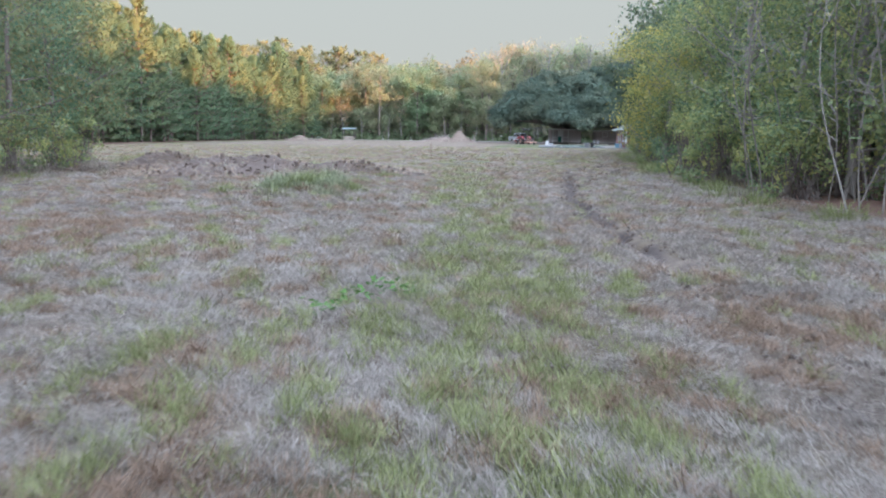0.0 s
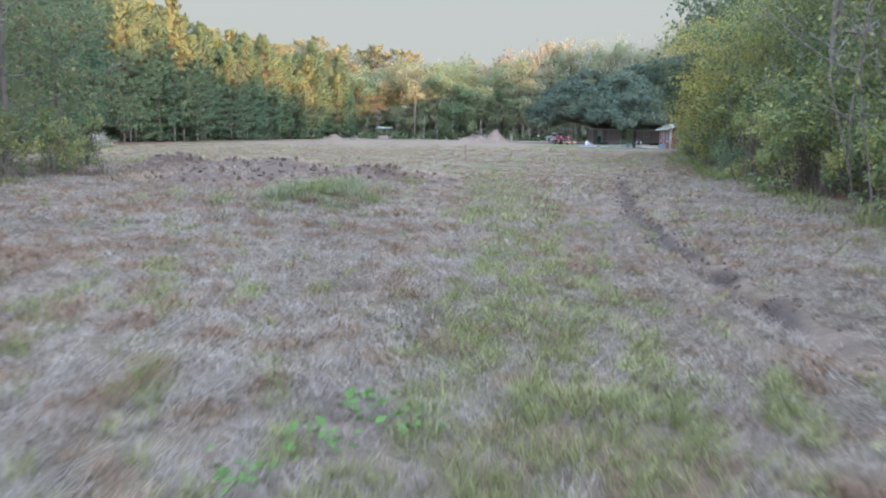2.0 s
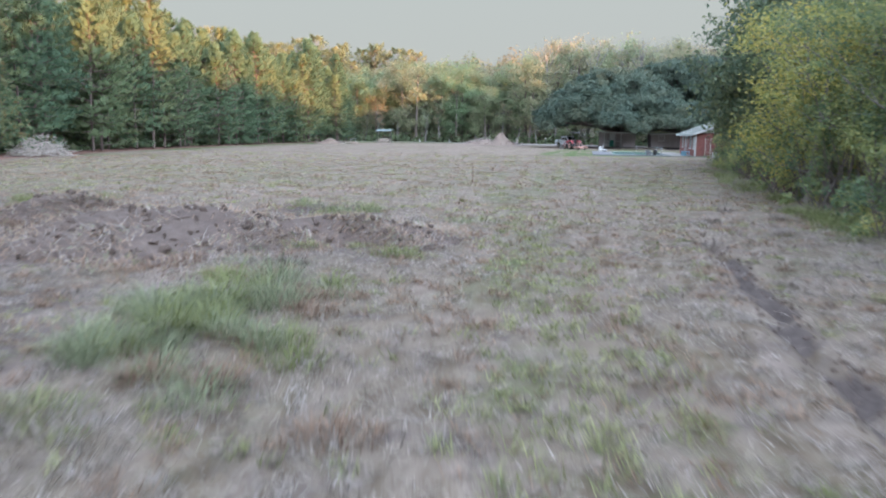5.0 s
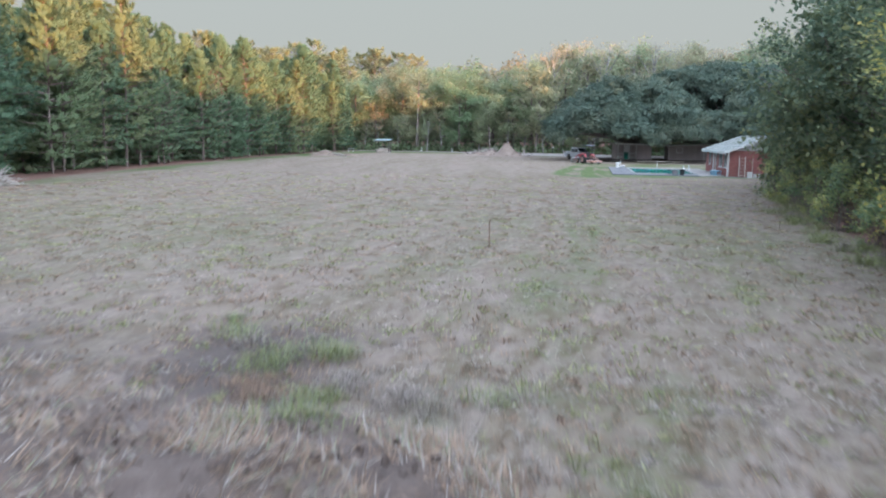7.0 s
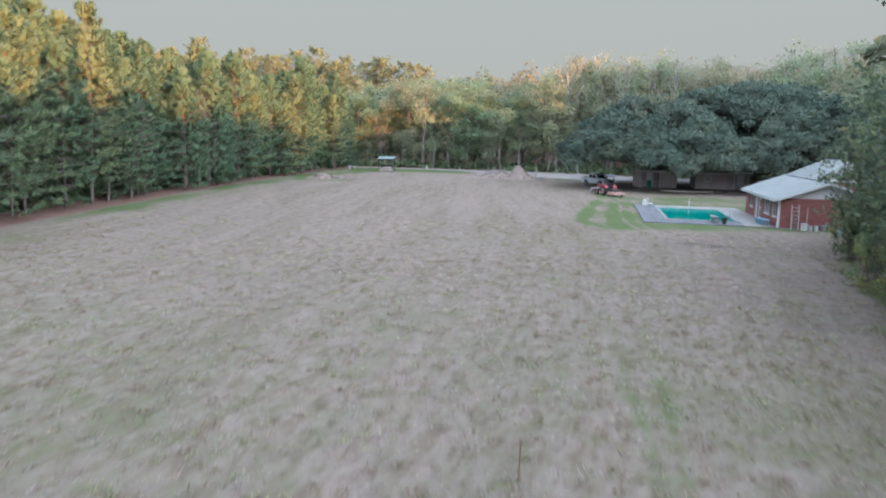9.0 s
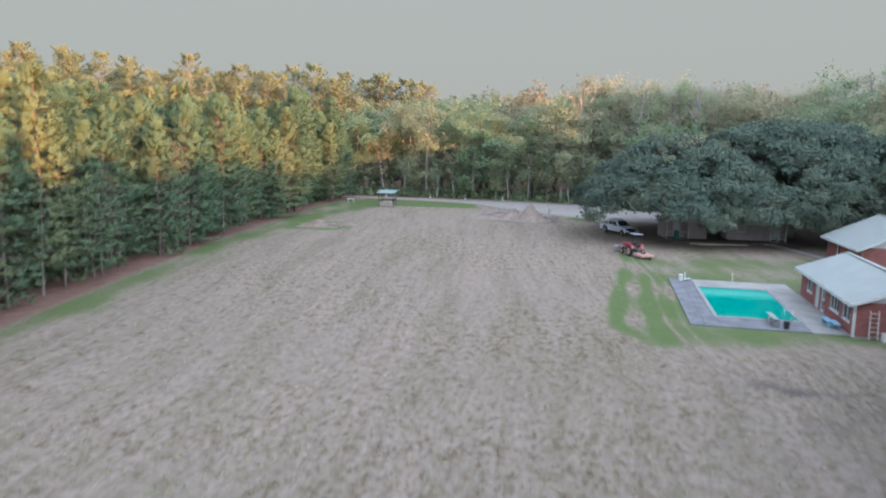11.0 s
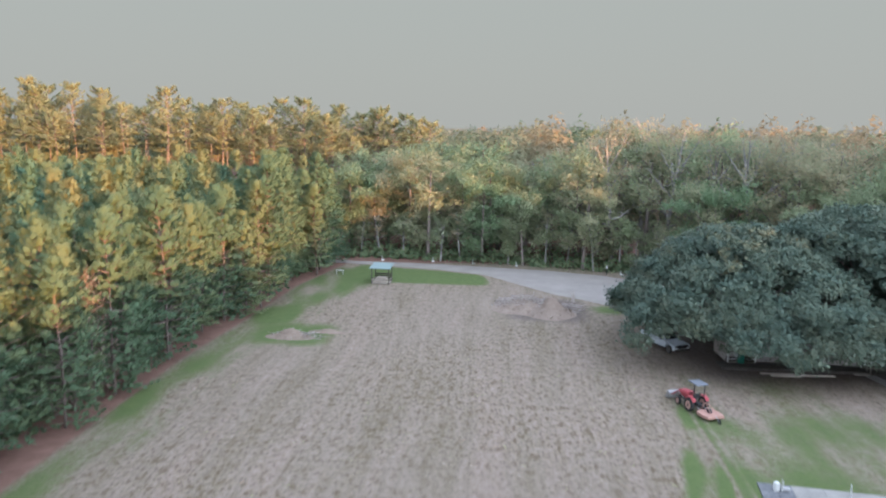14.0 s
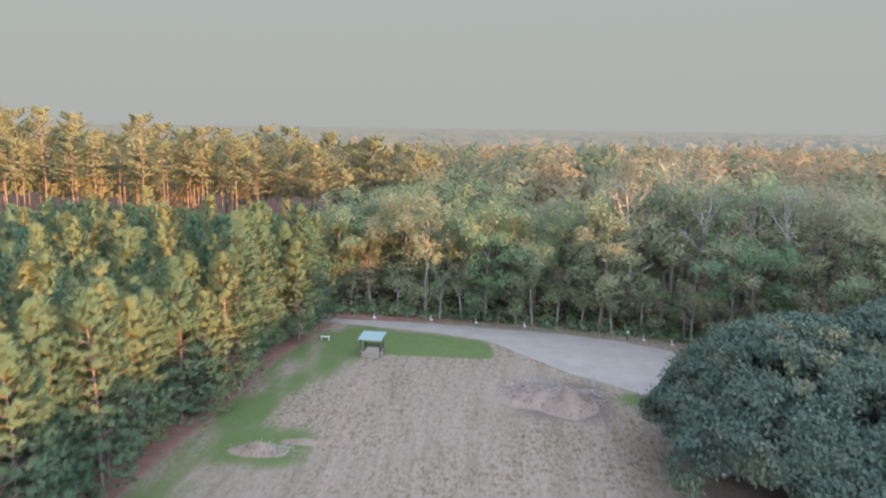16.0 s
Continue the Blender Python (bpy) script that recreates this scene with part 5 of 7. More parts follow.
def spoil_heap(x, y, rx, ry, H, seed, label, mat, name="spoil_heap", lumps=60):
    """A low heap of turned earth and clods."""
    rng = np.random.default_rng(seed)
    g = 60
    u = np.linspace(-1.15, 1.15, g)
    X, Y = np.meshgrid(u, u)
    d = np.sqrt(X ** 2 + Y ** 2) * (1 + 0.25 * (wave(X, Y, 3.0, seed) - 0.5))
    Z = H * np.clip(1 - d ** 1.6, -0.1, 1) * np.clip(1.25 - d, 0.25, 1) * (0.55 + 0.9 * wave(X * rx, Y * ry, 1.4, seed + 1)) + rng.uniform(-0.05, 0.05, X.shape) * (H > 0.2)
    Z = np.where(d > 1.02, -0.12, Z)
    V = np.stack([X.ravel() * rx, Y.ravel() * ry, Z.ravel()], 1)
    i = (np.arange(g - 1)[:, None] * g + np.arange(g - 1)[None, :]).ravel()
    root = thing(name, pose(x, y, 0), label, "earth heap")
    sheet("mound", V, np.stack([i, i + 1, i + g + 1, i + g], 1), mat, root)
    b = bmesh.new()
    for _ in range(lumps):
        a, f = rng.uniform(0, 6.28), rng.random() ** 0.6 * 0.9
        px, py = math.cos(a) * rx * f, math.sin(a) * ry * f
        s = min(0.16 if name != "spoil_heap" else 0.085, 0.014 + rng.exponential(0.030)) * (H / 0.6) ** 0.3
        gx, gy = int((px / rx + 1.15) / 2.3 * (g - 1)), int((py / ry + 1.15) / 2.3 * (g - 1))
        m = pose(px, py, Z[gy, gx] + s * 0.2, *rng.uniform(0, 360, 3)) @ Matrix.Diagonal((s * rng.uniform(0.8, 2.0), s, s * 0.7, 1))
        bmesh.ops.create_icosphere(b, subdivisions=1, radius=1.0, matrix=m)
    for v in b.verts:
        v.co += Vector(rng.normal(size=3) * 0.018)
    tagged(part("rubble", b, mat, root), kind="stuff")
    if name == "spoil_heap":
        for k, blade, long_ in ((5200, DEAD_BLADE, 0.38), (2400, STRAW_BLADE, 0.42), (1500, WEED_LEAF, 0.30)):
            a, f = rng.uniform(0, 6.28, k), np.sqrt(rng.random(k)) * 1.1
            P = np.stack([np.cos(a) * rx * f, np.sin(a) * ry * f], 1)
            # the growth stands in patches, with bare earth between
            P = P[wave(P[:, 0] + x, P[:, 1] + y, 2.6, seed + 3) + rng.uniform(-0.25, 0.25, k) > (0.42 if blade is not WEED_LEAF else 0.60)]
            k = len(P)
            gi = np.clip(((P / [rx, ry] + 1.15) / 2.3 * (g - 1)).astype(int), 0, g - 1)
            foot = np.column_stack([P, np.maximum(Z[gi[:, 1], gi[:, 0]], 0) + 0.01])
            b2 = 4.0 * wave(P[:, 0], P[:, 1], 1.5, seed + 5) + rng.normal(size=k) * 0.9
            ln = rng.uniform(0.08, long_, k)
            tip = foot + np.stack([np.cos(b2) * ln, np.sin(b2) * ln, ln * rng.uniform(0.05, 0.6, k)], 1)
            side = np.stack([-np.sin(b2), np.cos(b2), 0 * b2], 1) * 0.009
            up = rng.normal(size=(k, 3)) * 0.4 + [0, 0, 0.8]
            tagged(sheet("straw", np.stack([foot + side, foot - side, tip], 1).reshape(-1, 3), np.arange(3 * k).reshape(-1, 3), blade, root, tint=np.repeat(rng.random(k), 3), normals=up), kind="stuff")
    return root


def branch_heap(x, y, rx, ry, H, seed, label, count=160, mat=None):
    """A tangle of cut branches."""
    rng = np.random.default_rng(seed)
    sticks = []
    for _ in range(count):
        a, f = rng.uniform(0, 6.28), rng.random() ** 0.6
        p = np.array([math.cos(a) * rx * f, math.sin(a) * ry * f, rng.uniform(0.0, 1.0) * H * (1 - f * f) + 0.03])
        d = unit(np.array([rng.normal(), rng.normal(), rng.normal() * 0.35])) * rng.uniform(0.3, 0.9)
        q = np.maximum(p - d, [-99, -99, 0.0])
        r_ = rng.uniform(0.012, 0.04)
        sticks.append([(q, r_), (p + rng.normal(size=3) * 0.08, r_ * 0.8), (np.maximum(p + d, [-99, -99, 0.02]), r_ * 0.4)])
    ob = sheet("branch_heap", *tubes(sticks, 4), mat or BRUSH)
    ob.location = (x, y, 0)
    return tagged(ob, label, "brush pile", kind="stuff")


def field_things():
    spoil_heap(-6.4, 27.2, 3.4, 3.4, 0.44, 61, "low heap of red-brown turned earth and dead grass", SPOIL, lumps=420)
    spoil_heap(-9.6, 30.0, 2.8, 2.2, 0.36, 62, "low heap of dark turned earth in the field", SPOIL, lumps=260)
    spoil_heap(-3.2, 28.0, 2.6, 2.0, 0.34, 63, "low heap of dark earth with weeds", SPOIL, lumps=200)
    r = random.Random(66)
    # a mound of tall green weeds, greyer and drier tufts straggling on behind it
    for i in range(30):
        weed_clump(-3.2 + r.gauss(0, 0.65), 20.9 + r.gauss(0, 0.9), 900 + i, r.uniform(0.2, 0.5), r.uniform(0.18, 0.34), 80,
                   "tuft of green weeds and long grass beside the earth heap", (WEED_LEAF, GREEN_BLADE, WEED_LEAF)[i % 3])
    for i in range(74):
        f = r.random()
        weed_clump(-2.9 - 0.3 * f + r.gauss(0, 0.75), 18.0 + 14.5 * f + r.gauss(0, 0.6), 1600 + i, r.uniform(0.10, 0.28), r.uniform(0.2, 0.5), 90,
                   "tuft of green weeds and long grass beside the earth heap", (WEED_LEAF, STRAW_BLADE, DEAD_BLADE, GREEN_BLADE, STRAW_BLADE)[i % 5])
    # rough tufts that the mower left on both sides of the track
    for i in range(330):
        y = 8.5 + 20 * r.random()
        x = r.uniform(-9.5, -1.4) if i % 3 else r.uniform(1.2, 5.6)
        if x < -0.66 * (y - 3.5) - 1 or x > 0.66 * (y - 3.5) + 1 or abs(x - float(rut_line(y))) < 0.3:
            continue
        weed_clump(x, y, 1800 + i, r.uniform(0.05, 0.13), r.uniform(0.10, 0.24), 46, "rough dry tuft of grass left by the mower", (DEAD_BLADE, STRAW_BLADE, DEAD_BLADE, GREEN_BLADE)[i % 4], "dry_tuft")
    for i in range(150):
        weed_clump(-7 + r.gauss(0, 2.6), 27.8 + r.gauss(0, 1.5), 960 + i, r.uniform(0.12, 0.30), r.uniform(0.3, 0.7), 60, "tuft of dry dead grass on the earth heap", DEAD_BLADE if i % 3 else STRAW_BLADE, "dry_tuft")
    for x, y, h in [(4.1, 27.5, 0.5), (4.1, 23.9, 0.3), (6.0, 29, 0.35), (-5.4, 34.6, 0.32), (5.2, 31, 0.4), (6.4, 34, 0.45), (7.0, 32, 0.4)]:
        weed_clump(x, y, int(x * 10 + 1000), h * 0.7, h * 0.5, 60, "lone tuft of tall dry weeds in the field", STRAW_BLADE if x > 0 else WEED_LEAF, "weed_tuft")
    for i in range(900):
        y = 30 + 105 * r.random() ** 1.3
        x = r.uniform(-29, 9) if y > 80 else r.uniform(-0.62, 0.5) * (y - 2)
        if x < -28 or x > along(THICKET_EDGE, y) - 1 and y < 80:
            continue
        weed_clump(x, y, 3000 + i, r.uniform(0.05, 0.11), r.uniform(0.25, 0.7), 9, "small tuft of dry or green grass left by the mower", (STRAW_BLADE, GREEN_BLADE, STRAW_BLADE, DEAD_BLADE)[i % 4], "mown_tuft")
    # long grass along the thicket and under the corner trees
    for i in range(90):
        y = r.uniform(15, 76)
        x = float(along(THICKET_EDGE, y)) + r.uniform(-0.5, 0.9)
        weed_clump(x, y, 1100 + i, r.uniform(0.2, 0.5), r.uniform(0.3, 0.7), 60, "tuft of long grass along the thicket edge", GREEN_BLADE if r.random() < 0.8 else STRAW_BLADE, "grass_tuft")
    for i in range(34):
        x, y = -10.6 - r.random() * 4, 19 + r.random() * 15
        weed_clump(x, y, 1300 + i, r.uniform(0.3, 0.6), r.uniform(0.3, 0.6), 80, "tuft of long grass under the corner trees", GREEN_BLADE if r.random() < 0.5 else STRAW_BLADE, "grass_tuft")
    # broad-leaved green weeds in the track
    for i, (x, y) in enumerate([(-0.35, 9.3), (-0.2, 9.7), (-0.5, 9.0), (0.0, 9.5)]):
        rng = np.random.default_rng(1400 + i)
        C = np.stack([rng.normal(size=26) * 0.08, rng.normal(size=26) * 0.08, rng.uniform(0.03, 0.12, 26)], 1)
        V, F = leaves(rng, C, rng.normal(size=(26, 3)) * 0.4 + [0, 0, 1], 0.030, 0.016)
        ob = sheet("broadleaf_weed", V, F, GREEN_BROAD)
        ob.location = (x, y, float(ground_height(np.array([x]), np.array([y]))[0]) + 0.0)
        tagged(ob, "bright green broad-leaved weed in the grass", "weed", "weeds in the track", "stuff")
    for x, y, h in [(-4.0, 32.3, 0.3), (-3.4, 32.5, 0.34), (-3.0, 29.8, 0.4), (-2.7, 29.5, 0.32), (-5.0, 33.8, 0.3), (-0.7, 31.3, 0.25), (-3.7, 32.0, 0.26)]:
        for k in range(3):
            weed_clump(x + r.gauss(0, 0.2), y + r.gauss(0, 0.25), int(1500 + 10 * y + k), 1.1 * h, 0.36, 30, "tuft of green weeds and long grass beside the earth heap", GREEN_BLADE if k else WEED_LEAF)
    # clods turned up along the rut
    rng = np.random.default_rng(1450)
    b = bmesh.new()
    for i in range(420):
        y = 6 + 23 * rng.random()
        x = float(rut_line(np.array([y]))[0]) + rng.choice([-1, 1]) * rng.uniform(0.06, 0.30)
        q = rng.uniform(0.008, 0.026)
        m = pose(x, y, float(ground_height(np.array([x]), np.array([y]))[0]) + q * 0.3, *rng.uniform(0, 360, 3)) @ Matrix.Diagonal((q * rng.uniform(0.8, 2.2), q, q * 0.7, 1))
        bmesh.ops.create_icosphere(b, subdivisions=1, radius=1.0, matrix=m)
    for v in b.verts:
        v.co += Vector(rng.normal(size=3) * 0.006)
    me = bpy.data.meshes.new("clod")
    b.to_mesh(me)
    b.free()
    me.materials.append(SPOIL)
    tagged(new("clod", me), "dark lumps of earth turned up along the wheel rut", "clods", kind="stuff")
    # stake
    ob = thing("stake", pose(-0.72, 44.2, 0), "thin rusty metal stake standing in the field", "stake")
    part("rod", rod((0, 0, -0.2), (0.01, 0, 0.86), 0.014), RUST, ob)
    # pale heap of cut brush at the pines
    branch_heap(-33.0, 66.0, 2.2, 1.8, 1.5, 71, "pale heap of cut branches before the pines", 260, PALE_BRUSH)
    # dirt pile and brush by the drive
    spoil_heap(2.0, 151.0, 3.3, 3.4, 1.6, 72, "pale brown heap of dug sand and clods", DIRT, "dirt_pile", 420)
    spoil_heap(-1.5, 153.5, 3.6, 4.2, 1.0, 73, "grey heap of earth and roots beside the sand heap", DIRT, "dirt_pile", 420)
    branch_heap(-1.2, 154.6, 4.2, 3.6, 1.3, 74, "grey tangle of roots and cut branches", 460)
    branch_heap(4.2, 153.8, 2.6, 2.4, 0.5, 75, "loose grey branches beside the sand heap", 120)
    # splintered stump
    ob = thing("stump", pose(5.3, 157.6, 0), "splintered grey tree stump with a broken top", "stump")
    b = rod((0, 0, -0.1), (0.05, 0, 1.0), 0.22, 10, 0.15)
    rod((0.05, 0, 0.9), (0.12, 0.05, 1.7), 0.08, 6, 0.02, b)
    rod((0.0, 0.05, 0.9), (-0.35, 0.1, 1.45), 0.06, 6, 0.02, b)
    rod((0.05, -0.05, 0.7), (0.45, -0.1, 1.1), 0.05, 6, 0.02, b)
    part("trunk", b, BRUSH, ob)
    # debris at the pine strip
    spoil_heap(-27.0, 136.6, 2.9, 1.1, 0.75, 76, "long heap of pale brown earth and roots on the grass strip", DIRT, "debris_heap", 40)
    spoil_heap(-23.4, 139.0, 2.2, 0.65, 0.42, 77, "small brown earth heap on the grass strip", DIRT, "debris_heap", 24)
    branch_heap(-26.2, 136.9, 3.0, 1.0, 0.8, 78, "roots and broken branches on the earth heap", 120)


GREEN_BROAD = material("green_broad_leaf", [(0.10, 0.20, 0.06), (0.17, 0.29, 0.09)], 2.0, island=0.5, leaf=0.3, bump=0)
PALE_BRUSH = material("pale_brush", [(0.26, 0.23, 0.20), (0.38, 0.34, 0.30), (0.48, 0.44, 0.40)], 1.5, bump=0, island=0.6)


# ---- pool ----
YARD = -7.5  # turn of pool and house
YARD_AT = (10.75, 91.25)


def yard(x, y, z=0.0, rz=0.0):
    """A pose by metres along the deck's near side and its left side."""
    return pose(YARD_AT[0], YARD_AT[1], 0, 0, 0, YARD) @ pose(x, y, z, 0, 0, rz)


def pool():
    W, L, x0, x1, y0, y1, top = 10.0, 16.9, 2.05, 7.85, 2.85, 13.75, 0.08
    # concrete slabs round the basin, each its own piece with a joint
    deck = thing("pool_deck", yard(0, 0), "stained pale concrete deck round the swimming pool", "pool deck", kind="structure")
    cuts_x = [0, x0 / 2, x0, x0 + (x1 - x0) / 3, x0 + 2 * (x1 - x0) / 3, x1, W]
    cuts_y = [0, 1.5, y0, y0 + 2.65, y0 + 5.3, y0 + 7.95, y1, 15.2, L]
    for i in range(len(cuts_x) - 1):
        for j in range(len(cuts_y) - 1):
            cx, cy = (cuts_x[i] + cuts_x[i + 1]) / 2, (cuts_y[j] + cuts_y[j + 1]) / 2
            if x0 < cx < x1 and y0 < cy < y1:
                continue
            part("slab", box((cuts_x[i + 1] - cuts_x[i] - 0.012, cuts_y[j + 1] - cuts_y[j] - 0.012, 0.14), (cx, cy, top - 0.07), bev=0.008), STAINED_CONCRETE if cx < x0 or cy < y0 and cx < x1 else CONCRETE, deck)
    basin = thing("swimming_pool", yard(0, 0), "rectangular swimming pool of turquoise water", "swimming pool")
    b = box((x1 - x0 + 0.2, 0.3, 0.05), ((x0 + x1) / 2, y0 + 0.02, top + 0.02), bev=0.012)
    for s, a in (((x1 - x0 + 0.2, 0.3, 0.05), ((x0 + x1) / 2, y1 - 0.02, top + 0.02)), ((0.3, y1 - y0 - 0.3, 0.05), (x0 + 0.02, (y0 + y1) / 2, top + 0.02)), ((0.3, y1 - y0 - 0.3, 0.05), (x1 - 0.02, (y0 + y1) / 2, top + 0.02))):
        box(s, a, bev=0.012, bm=b)
    part("coping", b, COPING, basin, "pale stone pool rim")
    # the lining stands above the ground sheet, so that the water shows
    b = box((x1 - x0 - 0.05, y1 - y0 - 0.05, 0.02), ((x0 + x1) / 2, (y0 + y1) / 2, 0.055))
    part("lining", b, POOL_WALL, basin, "turquoise pool lining")
    b = bmesh.new()
    bmesh.ops.create_grid(b, x_segments=40, y_segments=60, size=0.5, matrix=pose((x0 + x1) / 2, (y0 + y1) / 2, 0.078) @ Matrix.Diagonal((x1 - x0 - 0.24, y1 - y0 - 0.24, 1, 1)))
    for v in b.verts:
        v.co.z += 0.0025 * noise.noise(v.co * 3.0)
    water = part("water", b, POOL_WATER, basin, "calm turquoise water", smooth=True)
    shallow = water.data.attributes.new("tint", "FLOAT", "POINT")
    shallow.data.foreach_set("value", [0.9 * min(1.0, max(0.0, (v.co.y - 8.6 + 0.5 * noise.noise(v.co)) / 2.4)) * (1.0 - 0.55 * min(1.0, max(0.0, (v.co.y - 12.2) / 1.0))) for v in water.data.vertices])
    # diving board at the near end
    board = thing("diving_board", yard(5.7, 1.3, top), "white diving board on a dark stand over the pool", "diving board")
    part("plank", box((0.40, 2.5, 0.05), (0, 0.75, 0.48), (-1.5, 0, 0), bev=0.015), COPING, board)
    b = box((0.45, 0.5, 0.42), (0, -0.25, 0.22), bev=0.02)
    part("stand", b, STAINED_CONCRETE, board)
    part("fulcrum", rod((-0.3, 0.7, 0.4), (0.3, 0.7, 0.4), 0.05), STEEL, board)
    for s in (-0.24, 0.24):
        part("leg", box((0.05, 0.08, 0.42), (s, 0.7, 0.21), bev=0.008), STEEL, board)
    can = thing("bin", yard(6.3, 0.55, top), "small black bin beside the diving board", "bin")
    part("body", rod((0, 0, 0), (0, 0, 0.52), 0.17, 16, 0.21), BLACK_TRIM, can)
    part("rim", ring(0.21, 0.016, (0, 0, 0.52), (0, 0, 0)), BLACK_TRIM, can)
    seat = thing("bench", yard(9.35, 2.4, top, 90), "low pale blue bench beside the pool house", "bench")
    for k in range(3):
        part("slat", box((1.5, 0.13, 0.035), (0, -0.15 + 0.15 * k, 0.42), bev=0.006), BLUE_PLASTIC, seat)
    for x in (-0.62, 0.62):
        part("leg", box((0.06, 0.40, 0.40), (x, 0, 0.20), bev=0.006), BLUE_PLASTIC, seat)
    # ladder rails, pump, post
    rail = thing("pool_ladder", yard(6.9, 3.05, top), "bent chrome handrail at the pool's near end", "pool ladder")
    for s in (-0.25, 0.25):
        b = bmesh.new()
        last = None
        for k in range(9):
            a = math.pi * k / 8
            p = (s, -0.35 + 0.35 * (1 - math.cos(a)), 0.05 + 0.75 * math.sin(a) ** 0.7)
            if last:
                rod(last, p, 0.022, 8, bm=b)
            last = p
        part("rail", b, CHROME, rail)
    post = thing("post", yard(5.4, 16.2, top), "short white standpipe at the end of the pool", "post")
    part("pipe", rod((0, 0, 0), (0, 0, 0.8), 0.03), WHITE_PAINT, post)
    part("cap", rod((0, 0, 0.8), (0, 0, 0.85), 0.042), WHITE_PAINT, post)
    pump = thing("pool_pump", yard(1.0, 16.0, top), "white pool pump with pipes on the deck corner", "pool pump")
    part("tank", rod((0, 0, 0), (0, 0, 0.5), 0.21, 14, 0.19), WHITE_PLASTIC, pump)
    part("dome", rod((0, 0, 0.5), (0, 0, 0.6), 0.19, 14, 0.09), WHITE_PLASTIC, pump)
    part("motor", rod((0.3, 0, 0.15), (0.8, 0, 0.15), 0.12, 12), STEEL, pump)
    part("pipe", rod((0.3, -0.2, 0.05), (0.3, -0.2, 0.8), 0.04), WHITE_PLASTIC, pump)


POOL_WATER = material("turquoise_water", [(0.000, 0.235, 0.185), (0.000, 0.268, 0.212), (0.040, 0.335, 0.270), (0.105, 0.400, 0.330)], 0.25, rough=0.06, bump=0.03, tint=0.8, spec=0.5)


# ---- houses ----
def brick_wall(parent, name, x0, x1, z1, depth, gaps=()):
    """A wall along local x, outer face at y=0, with openings (a, b, lo, hi) cut out of it, faced with bricks in courses."""
    edges = sorted({x0, x1, *[g[0] for g in gaps], *[g[1] for g in gaps]})
    b = bmesh.new()
    for a, c in zip(edges, edges[1:]):
        m = (a + c) / 2
        spans = [(0.0, z1)]
        for g in gaps:
            if g[0] < m < g[1]:
                spans = [(0.0, g[2]), (g[3], z1)]
        for lo, hi in spans:
            if hi - lo > 0.01:
                box((c - a, depth, hi - lo), (m, depth / 2 + 0.012, (lo + hi) / 2), bm=b)
    wall = part(name, b, MORTAR, parent)
    return wall


def brick_faces(wall, x0, x1, z1, gaps, length=0.40, high=0.133):
    """The bricks of a wall as low blocks, two bricks long and high, sharing two meshes."""
    def block(w):
        me = bpy.data.meshes.new("brick")
        b = box((w - 0.014, 0.024, high - 0.014), (0, 0, 0))
        b.to_mesh(me)
        b.free()
        me.materials.append(BRICK)
        return me
    full, half = block(length), block(length / 2)
    rows_ = int(z1 / high)
    for j in range(rows_):
        z = (j + 0.5) * high
        x = x0
        first = j % 2 == 1
        while x < x1 - 0.05:
            w = length / 2 if first or x + length > x1 + 1e-6 else length
            first = False
            m = x + w / 2
            if not any(g[0] - 0.05 < m < g[1] + 0.05 and g[2] - 0.03 < z < g[3] + 0.03 for g in gaps):
                o = new("brick", full if w == length else half)
                o.parent = wall
                o.location = (m, 0.006, z)
            x += w


def gable_roof(parent, x0, x1, y0, y1, eave, ridge, over=0.45, ribs=0.55):
    """Two ribbed metal planes, ridge along y, with fascia boards."""
    xm = (x0 + x1) / 2
    for s in (-1, 1):
        xe = xm + s * ((x1 - x0) / 2 + over)
        drop = (ridge - eave) / ((x1 - x0) / 2) * over
        ze = eave - drop
        run = math.hypot(xe - xm, ridge - ze)
        ang = math.degrees(math.atan2(ridge - ze, abs(xe - xm)))
        b = box((run, y1 - y0 + 2 * over, 0.05), ((xm + xe) / 2, (y0 + y1) / 2, (ridge + ze) / 2 + 0.03), (0, ang * s, 0))
        plane = part("roof_plane", b, ROOF_METAL, parent, "pale ribbed metal roof")
        k = int((y1 - y0 + 2 * over) / ribs)
        for i in range(k + 1):
            y = y0 - over + (y1 - y0 + 2 * over) * i / k
            part("rib", box((run, 0.035, 0.03), ((xm + xe) / 2, min(max(y, y0 - over + 0.02), y1 + over - 0.02), (ridge + ze) / 2 + 0.066), (0, ang * s, 0)), ROOF_METAL, plane)
        part("fascia", box((0.03, y1 - y0 + 2 * over, 0.18), (xe + 0.02 * s, (y0 + y1) / 2, ze - 0.06)), WHITE_PAINT, parent)
        for y in (y0 - over - 0.015, y1 + over + 0.015):
            part("rake_board", box((run, 0.03, 0.18), ((xm + xe) / 2, y, (ridge + ze) / 2 - 0.05), (0, ang * s, 0)), WHITE_PAINT, parent)
        part("soffit", box((over - 0.02, y1 - y0, 0.02), (xm + s * ((x1 - x0) / 2 + over / 2), (y0 + y1) / 2, ze - 0.0)), WHITE_PAINT, parent)
    part("ridge_cap", box((0.3, y1 - y0 + 2 * over, 0.04), (xm, (y0 + y1) / 2, ridge + 0.08), bev=0.01), ROOF_METAL, parent)


